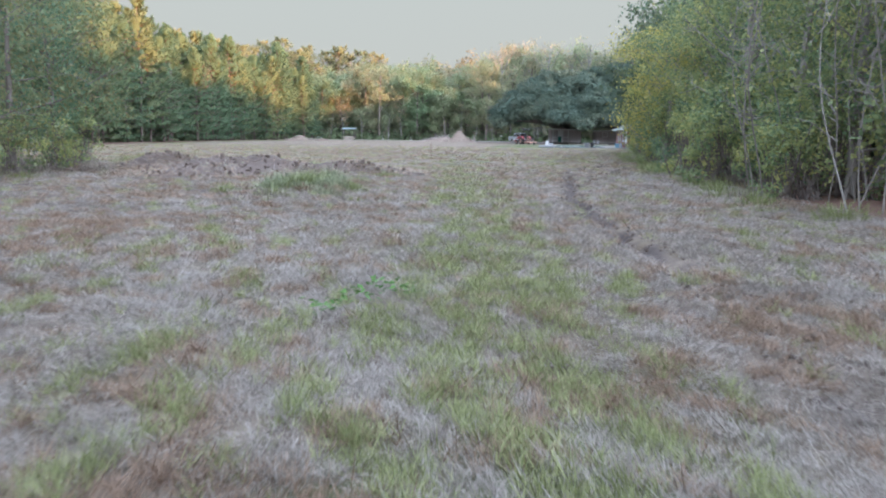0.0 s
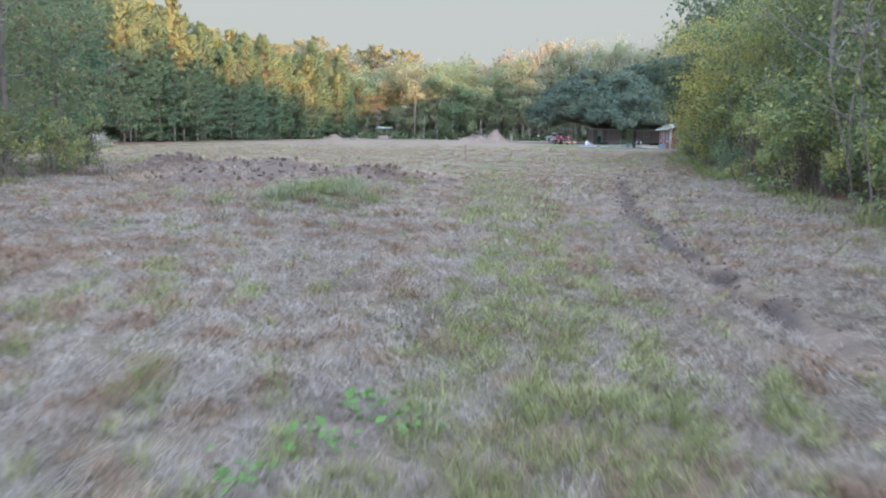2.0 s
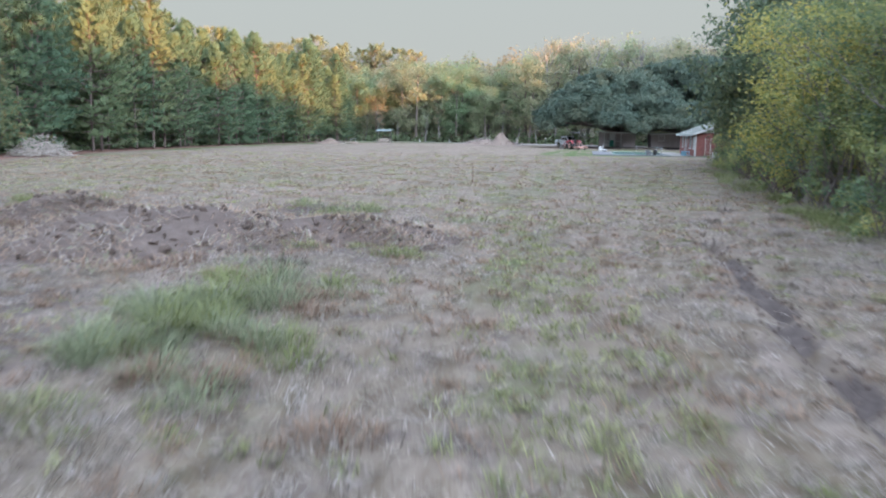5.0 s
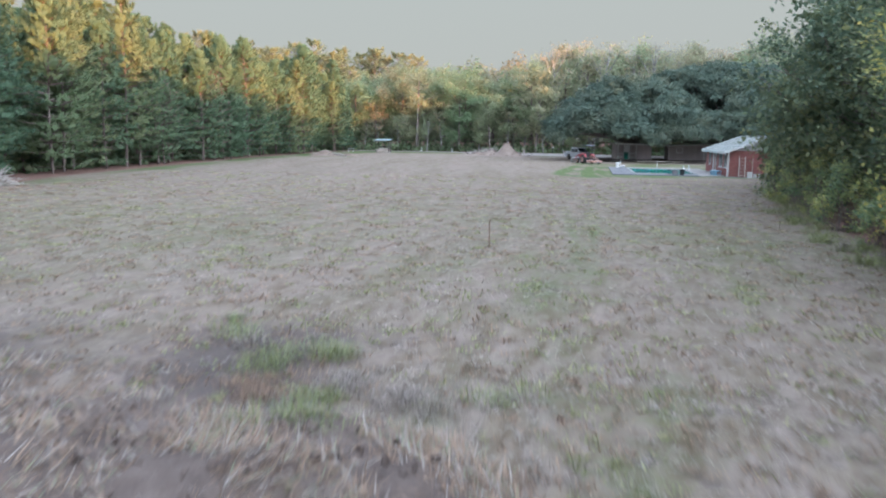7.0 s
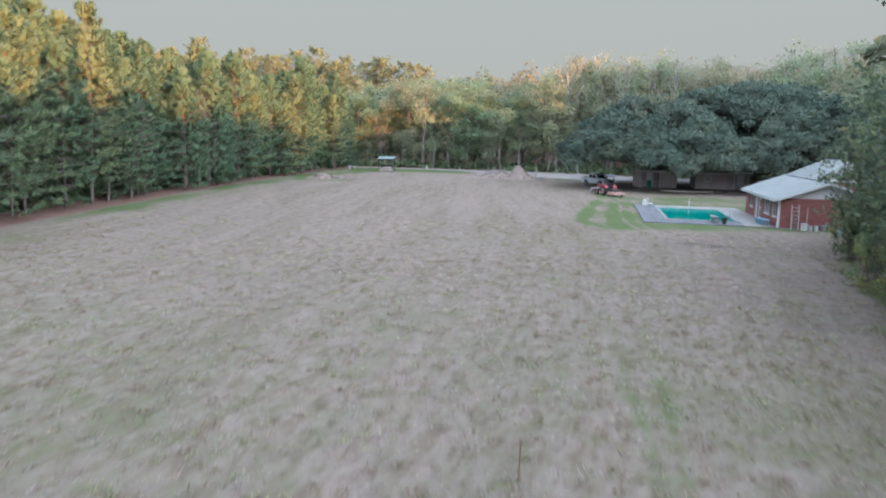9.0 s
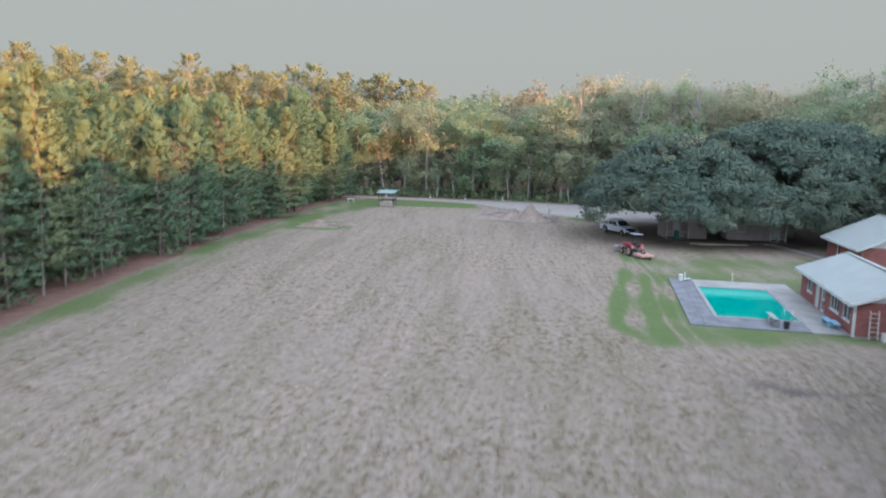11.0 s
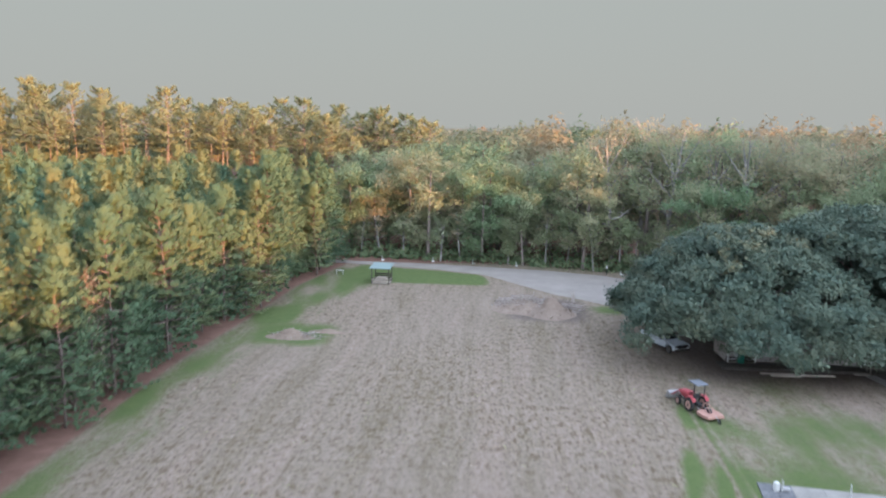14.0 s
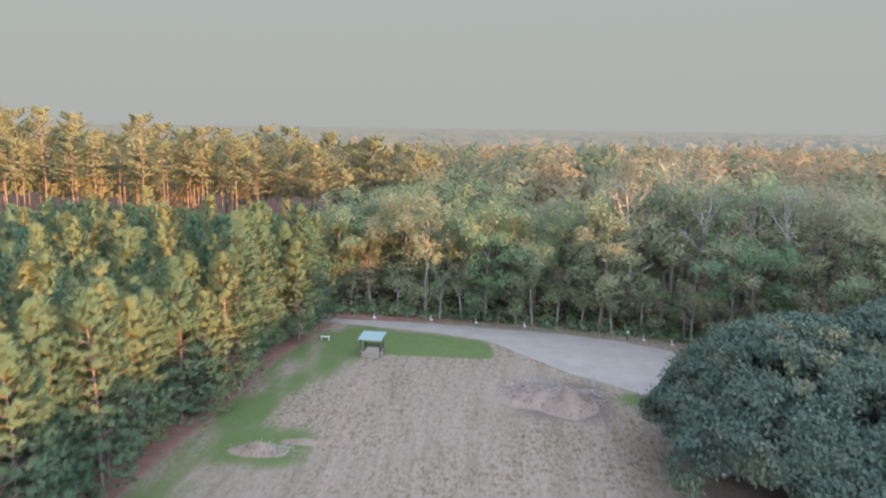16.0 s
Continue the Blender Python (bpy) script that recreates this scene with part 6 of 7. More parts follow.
def window(parent, w, h, m, bars=1, depth=0.12, trim=WHITE_PAINT):
    """A framed window: outer face at local y=0, middle at the pose."""
    win = part("window", box((w - 0.02, 0.02, h - 0.02), (0, depth * 0.6, 0)), DARK_GLASS, parent, "dark window glass")
    win.matrix_basis = m
    for s, a in (((w, 0.07, 0.07), (0, 0.02, h / 2 - 0.035)), ((w, 0.07, 0.07), (0, 0.02, -h / 2 + 0.035)), ((0.07, 0.07, h - 0.14), (-w / 2 + 0.035, 0.02, 0)), ((0.07, 0.07, h - 0.14), (w / 2 - 0.035, 0.02, 0))):
        part("frame", box(s, a, bev=0.006), trim, win)
    for i in range(bars):
        x = -w / 2 + w * (i + 1) / (bars + 1)
        part("mullion", box((0.04, 0.05, h - 0.14), (x, 0.03, 0)), trim, win)
    part("sill", box((w + 0.12, 0.12, 0.05), (0, -0.03, -h / 2 - 0.025), bev=0.006), trim, win)
    return win


def door(parent, w, h, m, mat, glass=False):
    d = part("door", box((w, 0.05, h), (0, 0.05, h / 2)), mat, parent, "white panelled door" if mat is WHITE_PAINT else "")
    d.matrix_basis = m
    for s, a in (((0.09, 0.12, h + 0.09), (-w / 2 - 0.045, 0.04, (h + 0.09) / 2)), ((0.09, 0.12, h + 0.09), (w / 2 + 0.045, 0.04, (h + 0.09) / 2)), ((w, 0.12, 0.09), (0, 0.04, h + 0.045))):
        part("frame", box(s, a, bev=0.006), WHITE_PAINT, d)
    for z in (0.3 * h, 0.72 * h):
        part("panel", box((w * 0.66, 0.02, h * 0.30), (0, 0.02, z), bev=0.006), DARK_GLASS if glass else mat, d)
    part("handle", rod((w * 0.4, 0.0, 1.0), (w * 0.4, -0.06, 1.0), 0.025), STEEL, d)
    return d


def house():
    """The pool house: red brick below a pale metal roof, white gable."""
    L, W, H, R = 12.6, 6.8, 2.42, 3.72
    root = thing("brick_house", yard(10.15, -0.35), "red brick pool house with white gable and pale metal roof", "house")
    # south gable wall along local x
    wall = brick_wall(root, "wall", 0, W, H, 0.2)
    FACES.append((wall, 0, W, H, []))
    b = prism([(0.0, H), (W, H), (W / 2, R - 0.1)], 0.14, "y", 0.085)
    part("gable", b, WHITE_PAINT, root, "white boarded gable")
    for i in range(7):
        z = H + 0.08 + i * 0.165
        half = (R - 0.12 - z) / (R - 0.1 - H) * W / 2
        if half > 0.15:
            part("board", box((2 * half, 0.02, 0.15), (W / 2, 0.006, z + 0.02), (4, 0, 0)), WHITE_PAINT, root)
    # west wall along the pool
    gaps = [(1.6, 3.0, 0.85, 2.05), (3.9, 4.85, 0.0, 2.08), (5.4, 6.3, 0.0, 2.08), (7.6, 9.6, 0.8, 2.05), (10.4, 11.9, 0.8, 2.05)]
    west = brick_wall(root, "wall", 0, L, H, 0.2, gaps)
    west.matrix_basis = pose(0, L + 0.2, 0, 0, 0, -90)
    FACES.append((west, 0, L, H, gaps))
    for a, c, lo, hi in gaps:
        m = pose(0.03, L + 0.2 - (a + c) / 2, (lo + hi) / 2, 0, 0, -90)
        if lo > 0:
            window(root, c - a, hi - lo, m, 2 if c - a > 1.6 else 1)
        else:
            door(root, c - a - 0.16, hi - 0.08, pose(0.03, L + 0.2 - (a + c) / 2, 0, 0, 0, -90), WHITE_PAINT, glass=a > 5)
    for s, m in (((0.2, L, H), (W - 0.1, L / 2 + 0.2, H / 2)), ((W, 0.2, H), (W / 2, L + 0.3, H / 2))):
        part("wall", box(s, m), MORTAR, root)
    part("corner_post", box((0.16, 0.16, H), (-0.05, -0.05, H / 2), bev=0.01), WHITE_PAINT, root)
    part("slab", box((W + 0.3, L + 0.7, 0.1), (W / 2, L / 2 + 0.2, 0.045)), CONCRETE, root)
    gable_roof(root, 0, W, 0, L + 0.4, H + 0.03, R)
    b = rod((-0.42, -0.4, H - 0.16), (-0.42, L + 0.8, H - 0.16), 0.06, 8)
    part("gutter", b, WHITE_PAINT, root)
    # main house behind
    L2, W2, H2, R2 = 9.0, 10.0, 2.6, 4.9
    main = thing("brick_house", pose(32.4, 113.6, 0, 0, 0, -5), "red brick main house with a broad pale metal roof", "house")
    gaps2 = [(2.6, 3.5, 0.9, 2.0)]
    w2 = brick_wall(main, "wall", 0, L2, H2, 0.2, gaps2)
    w2.matrix_basis = pose(0, L2, 0, 0, 0, -90)
    FACES.append((w2, 0, L2, H2, gaps2))
    window(main, 0.9, 1.1, pose(0.03, L2 - 3.05, 1.45, 0, 0, -90), 0)
    w3 = brick_wall(main, "wall", 0.2, W2, H2, 0.2)
    w3.matrix_basis = pose(0, 0.0, 0)
    FACES.append((w3, 0.2, W2, H2, []))
    part("gable", prism([(0.0, H2), (W2, H2), (W2 / 2, R2 - 0.1)], 0.14, "y", 0.085), WHITE_PAINT, main, "white boarded gable")
    for s, m in (((0.2, L2, H2), (W2 - 0.1, L2 / 2 + 0.2, H2 / 2)), ((W2, 0.2, H2), (W2 / 2, L2 + 0.1, H2 / 2))):
        part("wall", box(s, m), MORTAR, main)
    gable_roof(main, 0, W2, 0, L2 + 0.2, H2 + 0.03, R2, over=0.6)


FACES = []


def house_clutter():
    """The things leaning and standing along the brick gable wall."""
    def at(x, y, rz=0.0):
        return yard(10.15 + x, -0.35 + y, 0, rz)
    # step ladder
    ob = thing("step_ladder", at(1.15, -0.28), "pale aluminium step ladder leaning on the brick wall", "ladder")
    for s in (-0.26, 0.26):
        part("rail", box((0.05, 0.025, 1.95), (s, 0.1, 0.96), (-6, 0, 0), bev=0.004), ALUMINIUM, ob)
        part("rail", box((0.04, 0.02, 1.9), (s, 0.18, 0.93), (-3, 0, 0), bev=0.004), ALUMINIUM, ob)
    for i in range(6):
        z = 0.22 + i * 0.3
        part("step", box((0.5, 0.09, 0.025), (0, 0.0 + z * 0.105, z), bev=0.004), ALUMINIUM, ob)
    ob = thing("pole", at(2.0, -0.1), "thin wooden pole leaning on the brick wall", "pole")
    part("shaft", rod((0, -0.15, 0), (0.05, 0.06, 1.75), 0.03), WOOD_PALE, ob)
    # crates, cans, tarp
    for x, y, r_, h, mat, label in [(2.2, -0.5, 0.16, 0.36, WHITE_PLASTIC, "white plastic bucket by the wall"), (2.65, -0.45, 0.16, 0.38, WHITE_PLASTIC, "white plastic bucket by the wall"),
                                    (3.15, -0.5, 0.2, 0.45, STEEL, "grey metal can by the wall"), (4.4, -0.55, 0.17, 0.40, WHITE_PLASTIC, "white plastic bucket by the wall"), (3.75, -0.7, 0.14, 0.28, RUST, "small rusty can by the wall")]:
        ob = thing("bucket", at(x, y), label, "bucket", "clutter by the brick wall")
        part("body", rod((0, 0, 0), (0, 0, h), r_ * 0.88, 14, r_), mat, ob)
        part("rim", ring(r_, 0.012, (0, 0, h), (0, 0, 0), 16, 6), mat, ob)
        last = None
        b = bmesh.new()
        for k in range(7):
            a = math.pi * k / 6
            p = (r_ * math.cos(a), 0.05 * math.sin(a), h + 0.12 * math.sin(a))
            if last:
                rod(last, p, 0.006, 5, bm=b)
            last = p
        part("handle", b, STEEL, ob)
    for x, y, s, mat, label in [(1.75, -0.55, (0.4, 0.35, 0.5), WHITE_PLASTIC, "white storage box by the wall"), (3.6, -0.35, (0.5, 0.4, 0.6), WOOD_GREY, "grey wooden crate by the wall"), (5.6, -0.6, (0.6, 0.5, 0.45), BLACK_TRIM, "dark plastic tub by the wall")]:
        ob = thing("storage_box", at(x, y), label, "box", "clutter by the brick wall")
        part("body", box(s, (0, 0, s[2] / 2), bev=0.02), mat, ob)
        part("lid", box((s[0] + 0.04, s[1] + 0.04, 0.05), (0, 0, s[2] + 0.02), bev=0.015), mat, ob)
    # blue and white tarpaulin over a heap
    b = bmesh.new()
    bmesh.ops.create_grid(b, x_segments=18, y_segments=14, size=0.5, matrix=Matrix.Diagonal((1.5, 1.1, 1, 1)))
    for v in b.verts:
        f = max(0.0, 1 - (v.co.x / 0.72) ** 2) * max(0.0, 1 - (v.co.y / 0.54) ** 2)
        v.co.z = 0.02 + 0.85 * f ** 0.6 * (0.8 + 0.5 * noise.noise(v.co * 3.1)) + 0.06 * noise.noise(v.co * 9)
        v.co.z = max(v.co.z, 0.012)
    ob = thing("tarpaulin", at(5.0, -0.75), "crumpled blue and white tarpaulin over a heap", "tarpaulin")
    part("cloth", b, BLUE_PLASTIC, ob, smooth=True)
    # bench on the deck by the pool house wall
    ob = thing("bench", yard(9.6, 1.6, 0.08), "low blue plastic bench on the pool deck", "bench")
    part("seat", box((0.45, 1.3, 0.06), (0, 0, 0.42), bev=0.02), BLUE_PLASTIC, ob)
    for y in (-0.5, 0.5):
        for x in (-0.16, 0.16):
            part("leg", box((0.05, 0.05, 0.40), (x, y, 0.2), bev=0.006), BLUE_PLASTIC, ob)


# ---- cabins and yard deck ----
def cabin(name, m, w, d, h0, h1, label, porch, windows):
    """A small plank cabin on blocks with a slightly sloped flat roof; porch: (from, to) along its front."""
    root = thing(name, m, label, "cabin", "cabins under the oaks")
    base = 0.25
    for x in (0.3, w / 2, w - 0.3):
        for y in (0.3, d - 0.3):
            part("block", box((0.4, 0.4, base + 0.1), (x, y, base / 2 - 0.10), bev=0.01), CONCRETE, root)
    part("floor", box((w, d, 0.12), (w / 2, d / 2, base + 0.0)), WOOD_DARK, root)
    a, c = porch
    # planks of the front, the sides and the back
    def planks(x0, x1, y, hz):
        n_ = max(1, int((x1 - x0) / 0.3))
        for i in range(n_):
            x = x0 + (i + 0.5) * (x1 - x0) / n_
            part("plank", box(((x1 - x0) / n_ - 0.01, 0.04, hz), (x, y, base + 0.06 + hz / 2)), SIDING, root)
    if a > 0.1:
        planks(0, a, 0.0, h0)
    planks(a, c, 1.4, h0)
    if c < w - 0.1:
        planks(c, w, 0.0, h0)
    for x in (0.03, w - 0.03):
        part("side_wall", box((0.05, d, h0), (x, d / 2, base + 0.06 + h0 / 2)), SIDING, root)
    part("back_wall", box((w, 0.05, h0), (w / 2, d - 0.03, base + 0.06 + h0 / 2)), SIDING, root)
    ang = math.degrees(math.atan2(h1 - h0, w))
    part("roof", box((w + 0.7, d + 0.8, 0.10), (w / 2, d / 2 - 0.1, base + 0.12 + (h0 + h1) / 2 + 0.03), (0, -ang, 0)), ROOF_METAL, root, "thin grey metal roof")
    part("fascia", box((w + 0.7, 0.04, 0.18), (w / 2, -0.52, base + 0.05 + (h0 + h1) / 2), (0, -ang, 0)), CABIN_TRIM, root)
    for x in np.linspace(a + 0.06, c - 0.06, 3):
        part("porch_post", box((0.10, 0.10, h0), (float(x), -0.3, base + 0.06 + h0 / 2), bev=0.006), CABIN_TRIM, root)
    for z in (0.35, 0.9):
        part("porch_rail", box((c - a, 0.05, 0.07), ((a + c) / 2, -0.3, base + z)), CABIN_TRIM, root)
    part("porch_floor", box((c - a, 0.5, 0.08), ((a + c) / 2, -0.25, base + 0.02)), WOOD_GREY, root)
    door(root, 0.85, 2.0, pose((a + c) / 2 + 0.3, 1.33, base + 0.06), CABIN_TRIM)
    for x, z, ww, hh in windows:
        window(root, ww, hh, pose(x, -0.05, z), 0, trim=CABIN_TRIM)


def cabins():
    cabin("cabin", pose(18.1, 133.4, 0, 0, 0, 2), 5.2, 3.6, 2.25, 2.15, "small brown plank cabin with a white-posted porch under oaks", (0.1, 2.9), [])
    cabin("cabin", pose(25.8, 133.6, 0, 0, 0, -4), 7.0, 3.8, 2.05, 2.3, "small brown plank cabin with white-framed window under oaks", (5.0, 6.9), [(1.6, 1.72, 0.95, 0.8)])
    can = thing("bin", pose(19.4, 132.75, 0.27), "green plastic wheeled bin beside the cabin porch", "bin")
    part("body", prism([(-0.25, 0.08), (0.25, 0.08), (0.3, 1.0), (-0.3, 1.0)], 0.55, "x", 0, 0.02), GREEN_PLASTIC, can)
    part("lid", box((0.6, 0.68, 0.06), (0, 0, 1.03), bev=0.02), GREEN_PLASTIC, can)
    for s in (-0.24, 0.24):
        part("wheel", rod((s, 0.25, 0.1), (s + 0.05, 0.25, 0.1), 0.1, 14), RUBBER, can)
    deck = thing("yard_deck", pose(17.2, 131.5, 0, 0, 0, 1), "low dark weathered plank deck before the cabins", "deck")
    for i in range(9):
        part("board", box((16.0, 0.19, 0.04), (8.0, 0.1 + i * 0.2, 0.24), bev=0.004), WOOD_DARK, deck)
    for i in range(40):
        part("skirt_board", box((0.37, 0.03, 0.24), (0.2 + i * 0.4, -0.02, 0.10)), WOOD_DARK, deck)
    for i in range(5):
        part("post", box((0.14, 0.14, 0.26), (0.3 + i * 3.85, 1.6, 0.09)), WOOD_DARK, deck)
    part("step", box((1.3, 0.34, 0.13), (13.0, -0.22, 0.06), bev=0.01), WOOD_GREY, deck)
    for y in (-0.38, 0.3):
        part("rail_post", box((0.09, 0.09, 0.98), (13.75, y, 0.47), bev=0.006), WOOD_GREY, deck)
    part("handrail", box((0.07, 0.95, 0.06), (13.75, -0.04, 0.98), bev=0.008), WOOD_GREY, deck)
    for x0, y, ln in [(20.6, 130.6, 3.4), (24.2, 130.5, 3.2), (21.4, 130.1, 2.8)]:
        tie = thing("timber", pose(x0 + ln / 2, y, 0, 0, 0, 1), "pale squared timber lying on the ground", "timber", "timbers before the deck")
        part("beam", box((ln, 0.18, 0.18), (0, 0, 0.08), bev=0.012), WOOD_PALE, tie)
    path = tagged(part("pavement", box((1.1, 14, 0.06), (0, 0, 0.012), bev=0.01), CONCRETE, None), "narrow concrete garden path", "path", kind="structure")
    path.matrix_basis = pose(32.4, 124.5, 0, 0, 0, 12)


# ---- shed, signs ----
def wood_shed():
    ob = thing("open_shed", pose(-21.9, 166.0, 0, 0, 0, -4), "small open wooden shed with green metal roof and firewood", "shed")
    w, d = 2.5, 2.2
    for x in (-w / 2, w / 2):
        for y in (-d / 2, d / 2):
            part("post", box((0.12, 0.12, 2.35 + (0.25 if y > 0 else 0)), (x, y, 1.17 + (0.12 if y > 0 else 0)), bev=0.008), WOOD_DARK, ob)
    for i in range(8):
        x = -w / 2 - 0.3 + (w + 0.6) * (i + 0.5) / 8
        part("roof_sheet", box(((w + 0.6) / 8 - 0.006, d + 0.9, 0.03), (x, 0, 2.52), (6, 0, 0)), GREEN_METAL, ob, "green metal roofing sheet")
    for y in (-d / 2, d / 2):
        part("beam", box((w + 0.5, 0.10, 0.16), (0, y, 2.31 + (0.22 if y > 0 else 0))), WOOD_GREY, ob)
    for z in (0.20, 0.62):
        part("side_board", box((w, 0.04, 0.16), (0, -d / 2 - 0.07, z)), WOOD_PALE, ob)
        for x in (-w / 2, w / 2):
            part("side_board", box((0.04, d, 0.16), (x, 0, z)), WOOD_GREY, ob)
    for z in (0.2, 0.5, 0.8, 1.1):
        part("back_board", box((w, 0.04, 0.2), (0, d / 2 + 0.08, z)), WOOD_DARK, ob)
    part("floor", box((w, d, 0.08), (0, 0, 0.06)), WOOD_GREY, ob)
    pile = thing("firewood", pose(-21.9, 166.0, 0.10, 0, 0, -4), "stack of pale split logs inside the open shed", "firewood", kind="stuff")
    r = random.Random(88)
    b = bmesh.new()
    for j in range(5):
        for i in range(13 - j):
            x = -1.0 + i * 0.16 + j * 0.08
            rod((x, -0.7 + r.uniform(-0.1, 0.1), 0.08 + j * 0.15), (x + r.uniform(-0.03, 0.03), 0.6 + r.uniform(-0.1, 0.1), 0.08 + j * 0.15), 0.075, 6, bm=b)
    part("logs", b, WOOD_PALE, pile)
    # white bench-like box by the pines
    ob = thing("wooden_trestle", pose(-29.4, 171.2, 0, 0, 0, 10), "small white wooden trestle at the edge of the pines", "trestle")
    part("top", box((1.3, 0.35, 0.08), (0, 0, 0.62), bev=0.01), WHITE_PAINT, ob)
    for x in (-0.5, 0.5):
        part("leg", box((0.1, 0.3, 0.6), (x, 0, 0.3), bev=0.008), WHITE_PAINT, ob)
    # white stakes and stones along the woods
    r = random.Random(90)
    for x, y in [(-25.0, 184.2), (-16.2, 184.2), (-9.3, 183.2), (-2.0, 182.2), (14.5, 177.3), (18.0, 175.6)]:
        ob = thing("marker_post", pose(x, y, 0, 0, 0, r.uniform(0, 90)), "short white marker post at the foot of the woods", "post", "marker posts")
        part("post", box((0.12, 0.12, 0.75), (0, 0, 0.37), bev=0.01), WHITE_PAINT, ob)
        part("foot", box((0.5, 0.4, 0.16), (0.05, -0.1, 0.07), bev=0.05), WHITE_PAINT, ob)
    ob = thing("mailbox", pose(12.2, 176.8, 0, 0, 0, -15), "white mailbox on a dark post beside the drive", "mailbox")
    part("post", box((0.12, 0.12, 1.15), (0, 0, 0.57), bev=0.008), BLACK_TRIM, ob)
    b = prism([(-0.13, 0), (0.13, 0), (0.13, 0.16), (0.09, 0.25), (0, 0.29), (-0.09, 0.25), (-0.13, 0.16)], 0.52, "y", 0, 0.01)
    bx = part("box", b, WHITE_PAINT, ob)
    bx.location = (0, 0, 1.15)
    part("flag", box((0.02, 0.05, 0.2), (0.15, 0.1, 1.4)), RED_PAINT, ob)


# ---- vehicles ----
def wheel(parent, x, y, r_, w, rim_mat=None):
    m = pose(x, y, r_)
    t = part("wheel", ring(r_ * 0.74, r_ * 0.26, (0, 0, 0), (0, 90, 0), 24, 10, flat=w / (r_ * 0.52)), RUBBER, parent, "black rubber tyre", smooth=True)
    t.matrix_basis = m
    b = rod((-w * 0.42, 0, 0), (w * 0.42, 0, 0), r_ * 0.58, 18)
    part("rim", b, rim_mat or CHROME, t)
    b = rod((-w * 0.47, 0, 0), (w * 0.47, 0, 0), r_ * 0.2, 12)
    part("hub", b, BLACK_TRIM, t)
    return t


def pickup():
    """A crew-cab pickup; front towards local -y."""
    ob = thing("pickup_truck", pose(13.2, 138.3, 0, 0, 0, 27), "silver-blue crew-cab pickup truck parked beneath the oak", "truck")
    lower = [(-2.82, 0.48), (-2.86, 0.85), (-2.70, 1.05), (-1.15, 1.14), (2.78, 1.14), (2.82, 0.62), (2.70, 0.48), (2.25, 0.48), (2.15, 0.80), (1.85, 0.96), (1.5, 0.96), (1.2, 0.80), (1.1, 0.48),
             (-1.30, 0.48), (-1.40, 0.80), (-1.70, 0.96), (-2.05, 0.96), (-2.35, 0.80), (-2.45, 0.48)]
    part("body", prism(lower, 1.94, "x", 0, 0.03), CAR_PAINT, ob)
    cab = [(-1.20, 1.13), (-0.45, 1.78), (-0.2, 1.88), (1.05, 1.90), (1.20, 1.84), (1.36, 1.13)]
    b = prism(cab, 1.7, "x", 0)
    for v in b.verts:
        if v.co.z > 1.5:
            v.co.x *= 0.86
    bmesh.ops.bevel(b, geom=list(b.edges), offset=0.03, segments=2, affect="EDGES")
    part("cab", b, CAR_PAINT, ob)
    # bed: open box behind the cab
    part("bed_floor", box((1.5, 1.35, 0.02), (0, 2.06, 1.145)), BLACK_TRIM, ob)
    for s in (-0.9, 0.9):
        part("bed_rail", box((0.1, 1.4, 0.12), (s, 2.07, 1.19), bev=0.02), CAR_PAINT, ob)
    part("tailgate", box((1.75, 0.07, 0.16), (0, 2.77, 1.2), bev=0.02), CAR_PAINT, ob)
    # glass
    part("windscreen", box((1.42, 0.02, 0.82), (0, -0.845, 1.475), (-49.0, 0, 0)), DARK_GLASS, ob, "dark windscreen")
    part("rear_window", box((1.36, 0.02, 0.52), (0, 1.295, 1.5), (13.0, 0, 0)), DARK_GLASS, ob)
    for s in (-1, 1):
        for y0, y1 in ((-0.62, 0.22), (0.32, 1.05)):
            g = prism([(y0 - (0.18 if y0 < 0 else 0), 1.2), (y1, 1.2), (y1 - (0.08 if y0 > 0 else 0), 1.72), (y0 + (0.30 if y0 < 0 else 0), 1.72)], 0.02, "x", 0)
            gl = part("side_window", g, DARK_GLASS, ob)
            gl.matrix_basis = pose(0.80 * s, 0, 0, 0, 0, 0) @ Matrix.Translation((0, 0, 1.2)) @ pose(0, 0, 0, 0, -13 * s, 0) @ Matrix.Translation((0.055 * s, 0, -1.2))
            part("door_handle", box((0.03, 0.16, 0.03), (0.985 * s, y1 - 0.15, 1.02), bev=0.006), BLACK_TRIM, ob)
        part("mirror", box((0.22, 0.12, 0.2), (1.06 * s, -0.72, 1.28), bev=0.03), BLACK_TRIM, ob)
        part("headlight", box((0.38, 0.06, 0.22), (0.72 * s, -2.84, 0.88), bev=0.02), CHROME, ob, "clear headlight")
        part("tail_light", box((0.12, 0.05, 0.35), (0.88 * s, 2.82, 0.95), bev=0.01), RED_PAINT, ob)
        part("running_board", box((0.18, 2.2, 0.06), (0.98 * s, 0.0, 0.42), bev=0.01), BLACK_TRIM, ob)
    part("grille", box((1.05, 0.06, 0.34), (0, -2.85, 0.86), bev=0.02), BLACK_TRIM, ob, "black grille")
    part("bumper", box((1.92, 0.2, 0.24), (0, -2.88, 0.56), bev=0.04), CHROME, ob)
    part("bumper", box((1.86, 0.16, 0.2), (0, 2.88, 0.58), bev=0.04), CHROME, ob)
    for s in (-0.84, 0.84):
        for y in (-1.88, 1.68):
            wheel(ob, s, y, 0.40, 0.27)


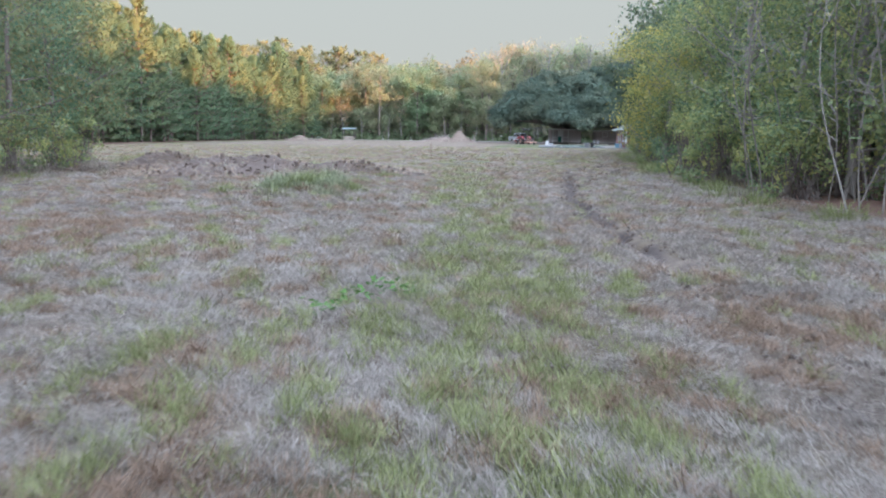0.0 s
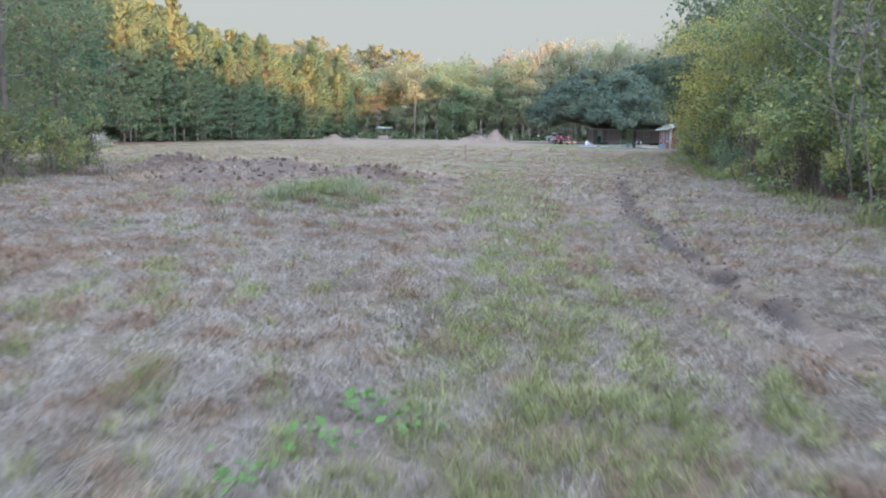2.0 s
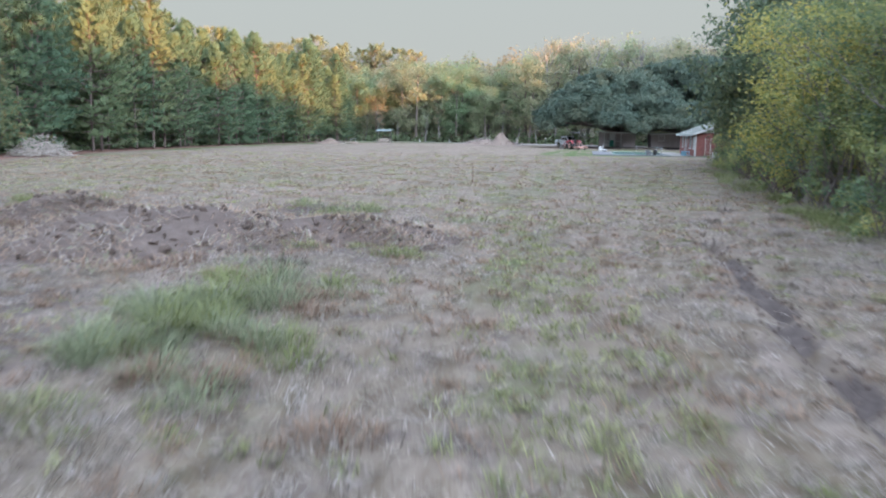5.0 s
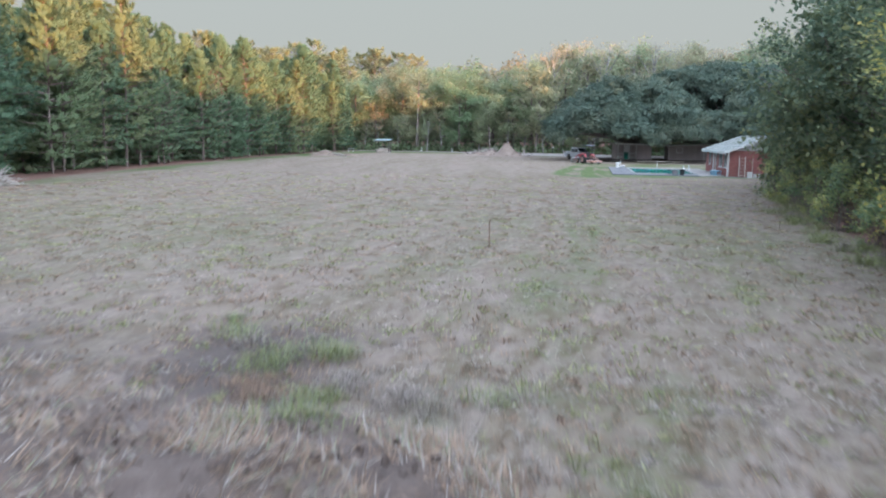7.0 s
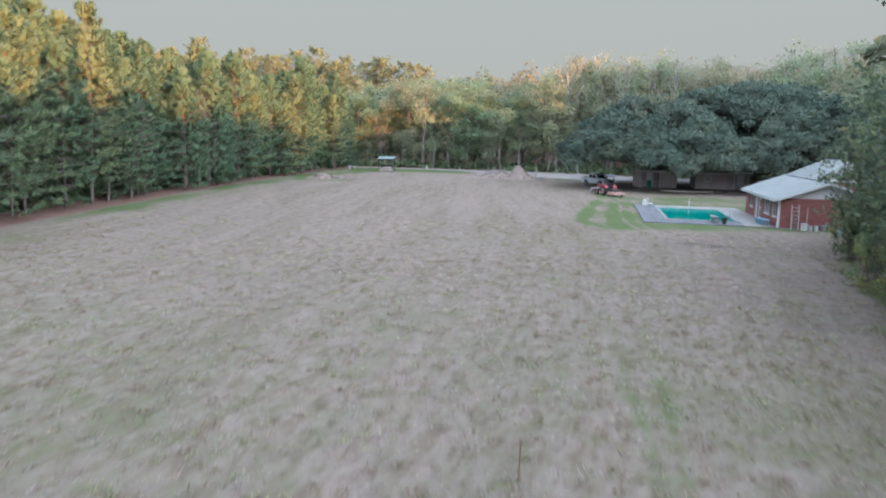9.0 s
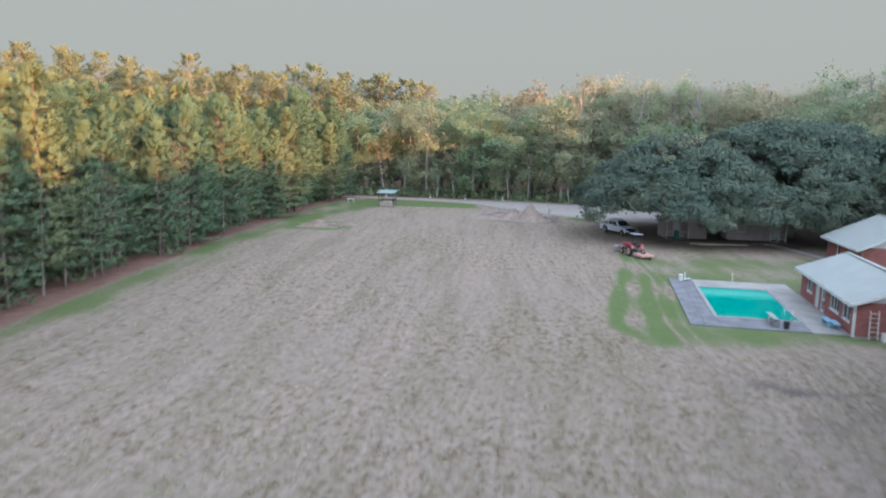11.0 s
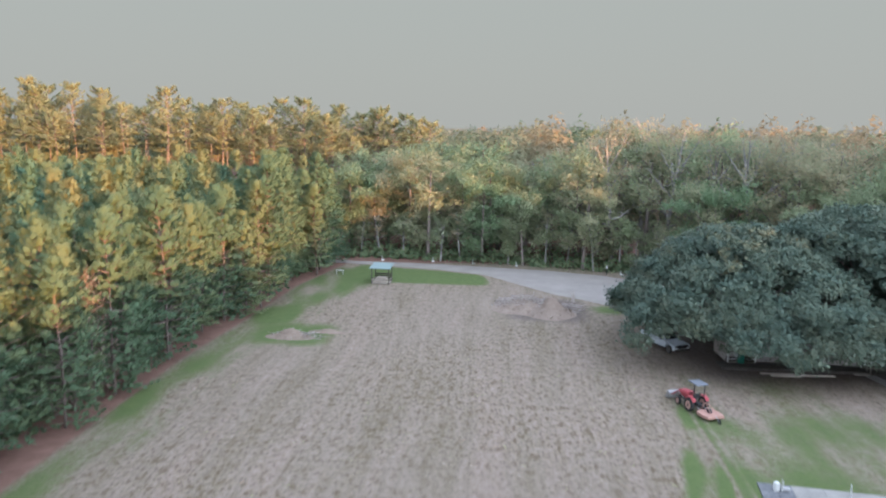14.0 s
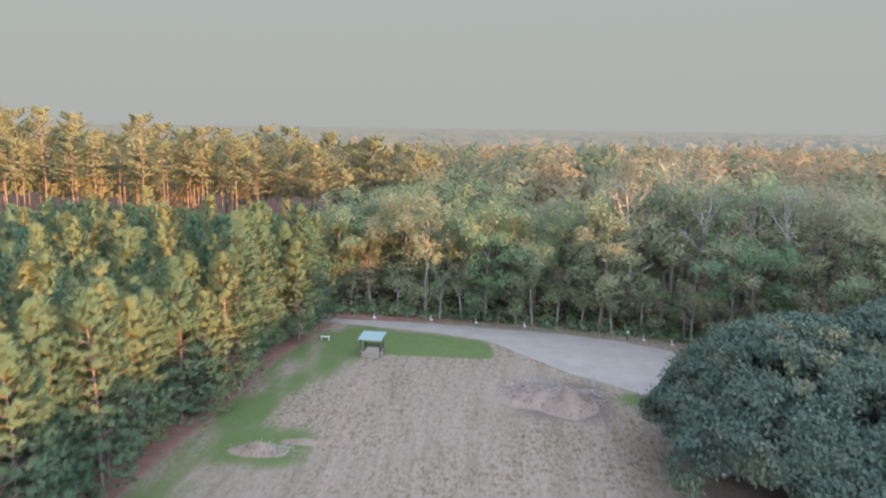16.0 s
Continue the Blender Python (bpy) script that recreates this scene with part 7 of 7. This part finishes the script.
def tractor():
    """A compact red tractor, front towards local y, with loader, canopy and a mower deck behind."""
    ob = thing("tractor", pose(11.95, 120.9, 0, 0, 0, 22), "small faded red tractor with loader bucket, canopy and mower", "tractor")
    part("hood", prism([(0.3, 0.75), (1.55, 0.75), (1.6, 1.05), (1.45, 1.22), (0.3, 1.32)], 0.62, "x", 0, 0.04), RED_PAINT, ob)
    part("chassis", box((0.4, 2.6, 0.3), (0, 0.3, 0.6), bev=0.03), BLACK_TRIM, ob)
    part("grille", box((0.5, 0.03, 0.35), (0, 1.6, 0.95), bev=0.01), BLACK_TRIM, ob)
    part("seat", prism([(-0.55, 0.95), (-0.1, 0.95), (-0.1, 1.05), (-0.45, 1.08), (-0.55, 1.5), (-0.63, 1.5)], 0.5, "x", 0, 0.02), BLACK_TRIM, ob)
    part("steering_wheel", ring(0.19, 0.018, (0, 0.12, 1.36), (35, 0, 0), 18, 6), BLACK_TRIM, ob)
    part("steering_column", rod((0, 0.3, 1.2), (0, 0.12, 1.36), 0.03), BLACK_TRIM, ob)
    for s in (-1, 1):
        part("fender", prism([(-1.05, 0.95), (-0.95, 1.2), (-0.5, 1.3), (-0.1, 1.2), (0.05, 0.95), (-0.1, 1.12), (-0.5, 1.22), (-0.9, 1.13)], 0.32, "x", 0.62 * s), RED_PAINT, ob)
        wheel(ob, 0.68 * s, -0.5, 0.58, 0.36, FADED_RED)
        wheel(ob, 0.58 * s, 1.15, 0.36, 0.24, FADED_RED)
        part("roll_bar", box((0.07, 0.07, 1.35), (0.5 * s, -0.75, 1.65), bev=0.01), BLACK_TRIM, ob)
        # loader arms
        b = rod((0.42 * s, 0.35, 1.25), (0.42 * s, 1.5, 1.05), 0.06, 6)
        rod((0.42 * s, 1.5, 1.05), (0.42 * s, 2.3, 0.4), 0.06, 6, bm=b)
        part("loader_arm", b, RED_PAINT, ob)
        part("cylinder", rod((0.42 * s, 0.7, 0.75), (0.42 * s, 1.4, 1.0), 0.035), STEEL, ob)
        part("headlight", box((0.12, 0.03, 0.08), (0.2 * s, 1.58, 1.12), bev=0.01), CHROME, ob)
    part("roll_bar_top", box((1.07, 0.07, 0.07), (0, -0.75, 2.3), bev=0.01), BLACK_TRIM, ob)
    part("canopy", prism([(-1.15, 2.34), (0.10, 2.38), (0.14, 2.41), (0.05, 2.45), (-1.08, 2.44), (-1.2, 2.39)], 1.05, "x", 0, 0.015), GREY_CANOPY, ob, "grey flat canopy")
    part("bucket", prism([(2.25, 0.15), (2.75, 0.08), (2.78, 0.12), (2.35, 0.2), (2.28, 0.6), (2.5, 0.72), (2.45, 0.76), (2.2, 0.65)], 1.5, "x", 0), STEEL, ob, "worn steel loader bucket")
    for s in (-0.75, 0.75):
        part("bucket_side", prism([(2.25, 0.15), (2.75, 0.08), (2.5, 0.72), (2.25, 0.62)], 0.03, "x", s), STEEL, ob)
    # rotary mower behind
    mower = thing("mower_deck", pose(11.95, 120.9, 0, 0, 0, 22) @ pose(0, -2.2, 0), "faded orange rotary mower hitched behind the tractor", "mower")
    part("deck", prism([(-0.75, -0.85), (0.75, -0.85), (0.85, -0.2), (0.8, 0.55), (0.35, 0.8), (-0.35, 0.8), (-0.8, 0.55), (-0.85, -0.2)], 0.24, "z", 0.36, 0.02), FADED_RED, mower)
    part("gearbox", box((0.28, 0.32, 0.26), (0, 0, 0.6), bev=0.03), BLACK_TRIM, mower)
    part("drive_shaft", rod((0, 0.1, 0.6), (0, 1.25, 0.7), 0.05), BLACK_TRIM, mower)
    for s in (-1, 1):
        part("hitch_arm", rod((0.35 * s, 0.7, 0.45), (0.3 * s, 1.3, 0.55), 0.035), STEEL, mower)
        part("brace", rod((0.3 * s, 0.7, 0.5), (0.08 * s, 0.5, 1.15), 0.03), FADED_RED, mower)
        part("brace", rod((0.08 * s, 0.5, 1.15), (0.3 * s, -0.7, 0.5), 0.025), FADED_RED, mower)
    t = part("tail_wheel", ring(0.14, 0.05, (0, 0, 0), (0, 90, 0), 16, 8), RUBBER, mower)
    t.matrix_basis = pose(0, -1.25, 0.19)
    part("wheel_fork", rod((0, -0.8, 0.45), (0, -1.25, 0.22), 0.035), STEEL, mower)


def plant_tufts():
    for (name, label, mat), parts_ in TUFTS.items():
        V = np.concatenate(parts_)
        F = (np.arange(0, len(V), 5)[:, None, None] + np.array([[0, 1, 2], [0, 2, 4], [4, 2, 3]])).reshape(-1, 3)
        N = np.repeat(np.random.default_rng(len(V)).normal(size=(len(V) // 5, 3)) * 0.45 + [0, 0, 0.8], 3, axis=0)
        tagged(sheet(name, V[F.ravel()], np.arange(F.size).reshape(-1, 3), bpy.data.materials[mat], normals=N), label, "weeds", kind="stuff")


pool()
house()
house_clutter()
cabins()
wood_shed()
pickup()
tractor()
field_things()
plant_tufts()
grass()

# ---- bricks, last ----
for face in FACES:
    brick_faces(*face)
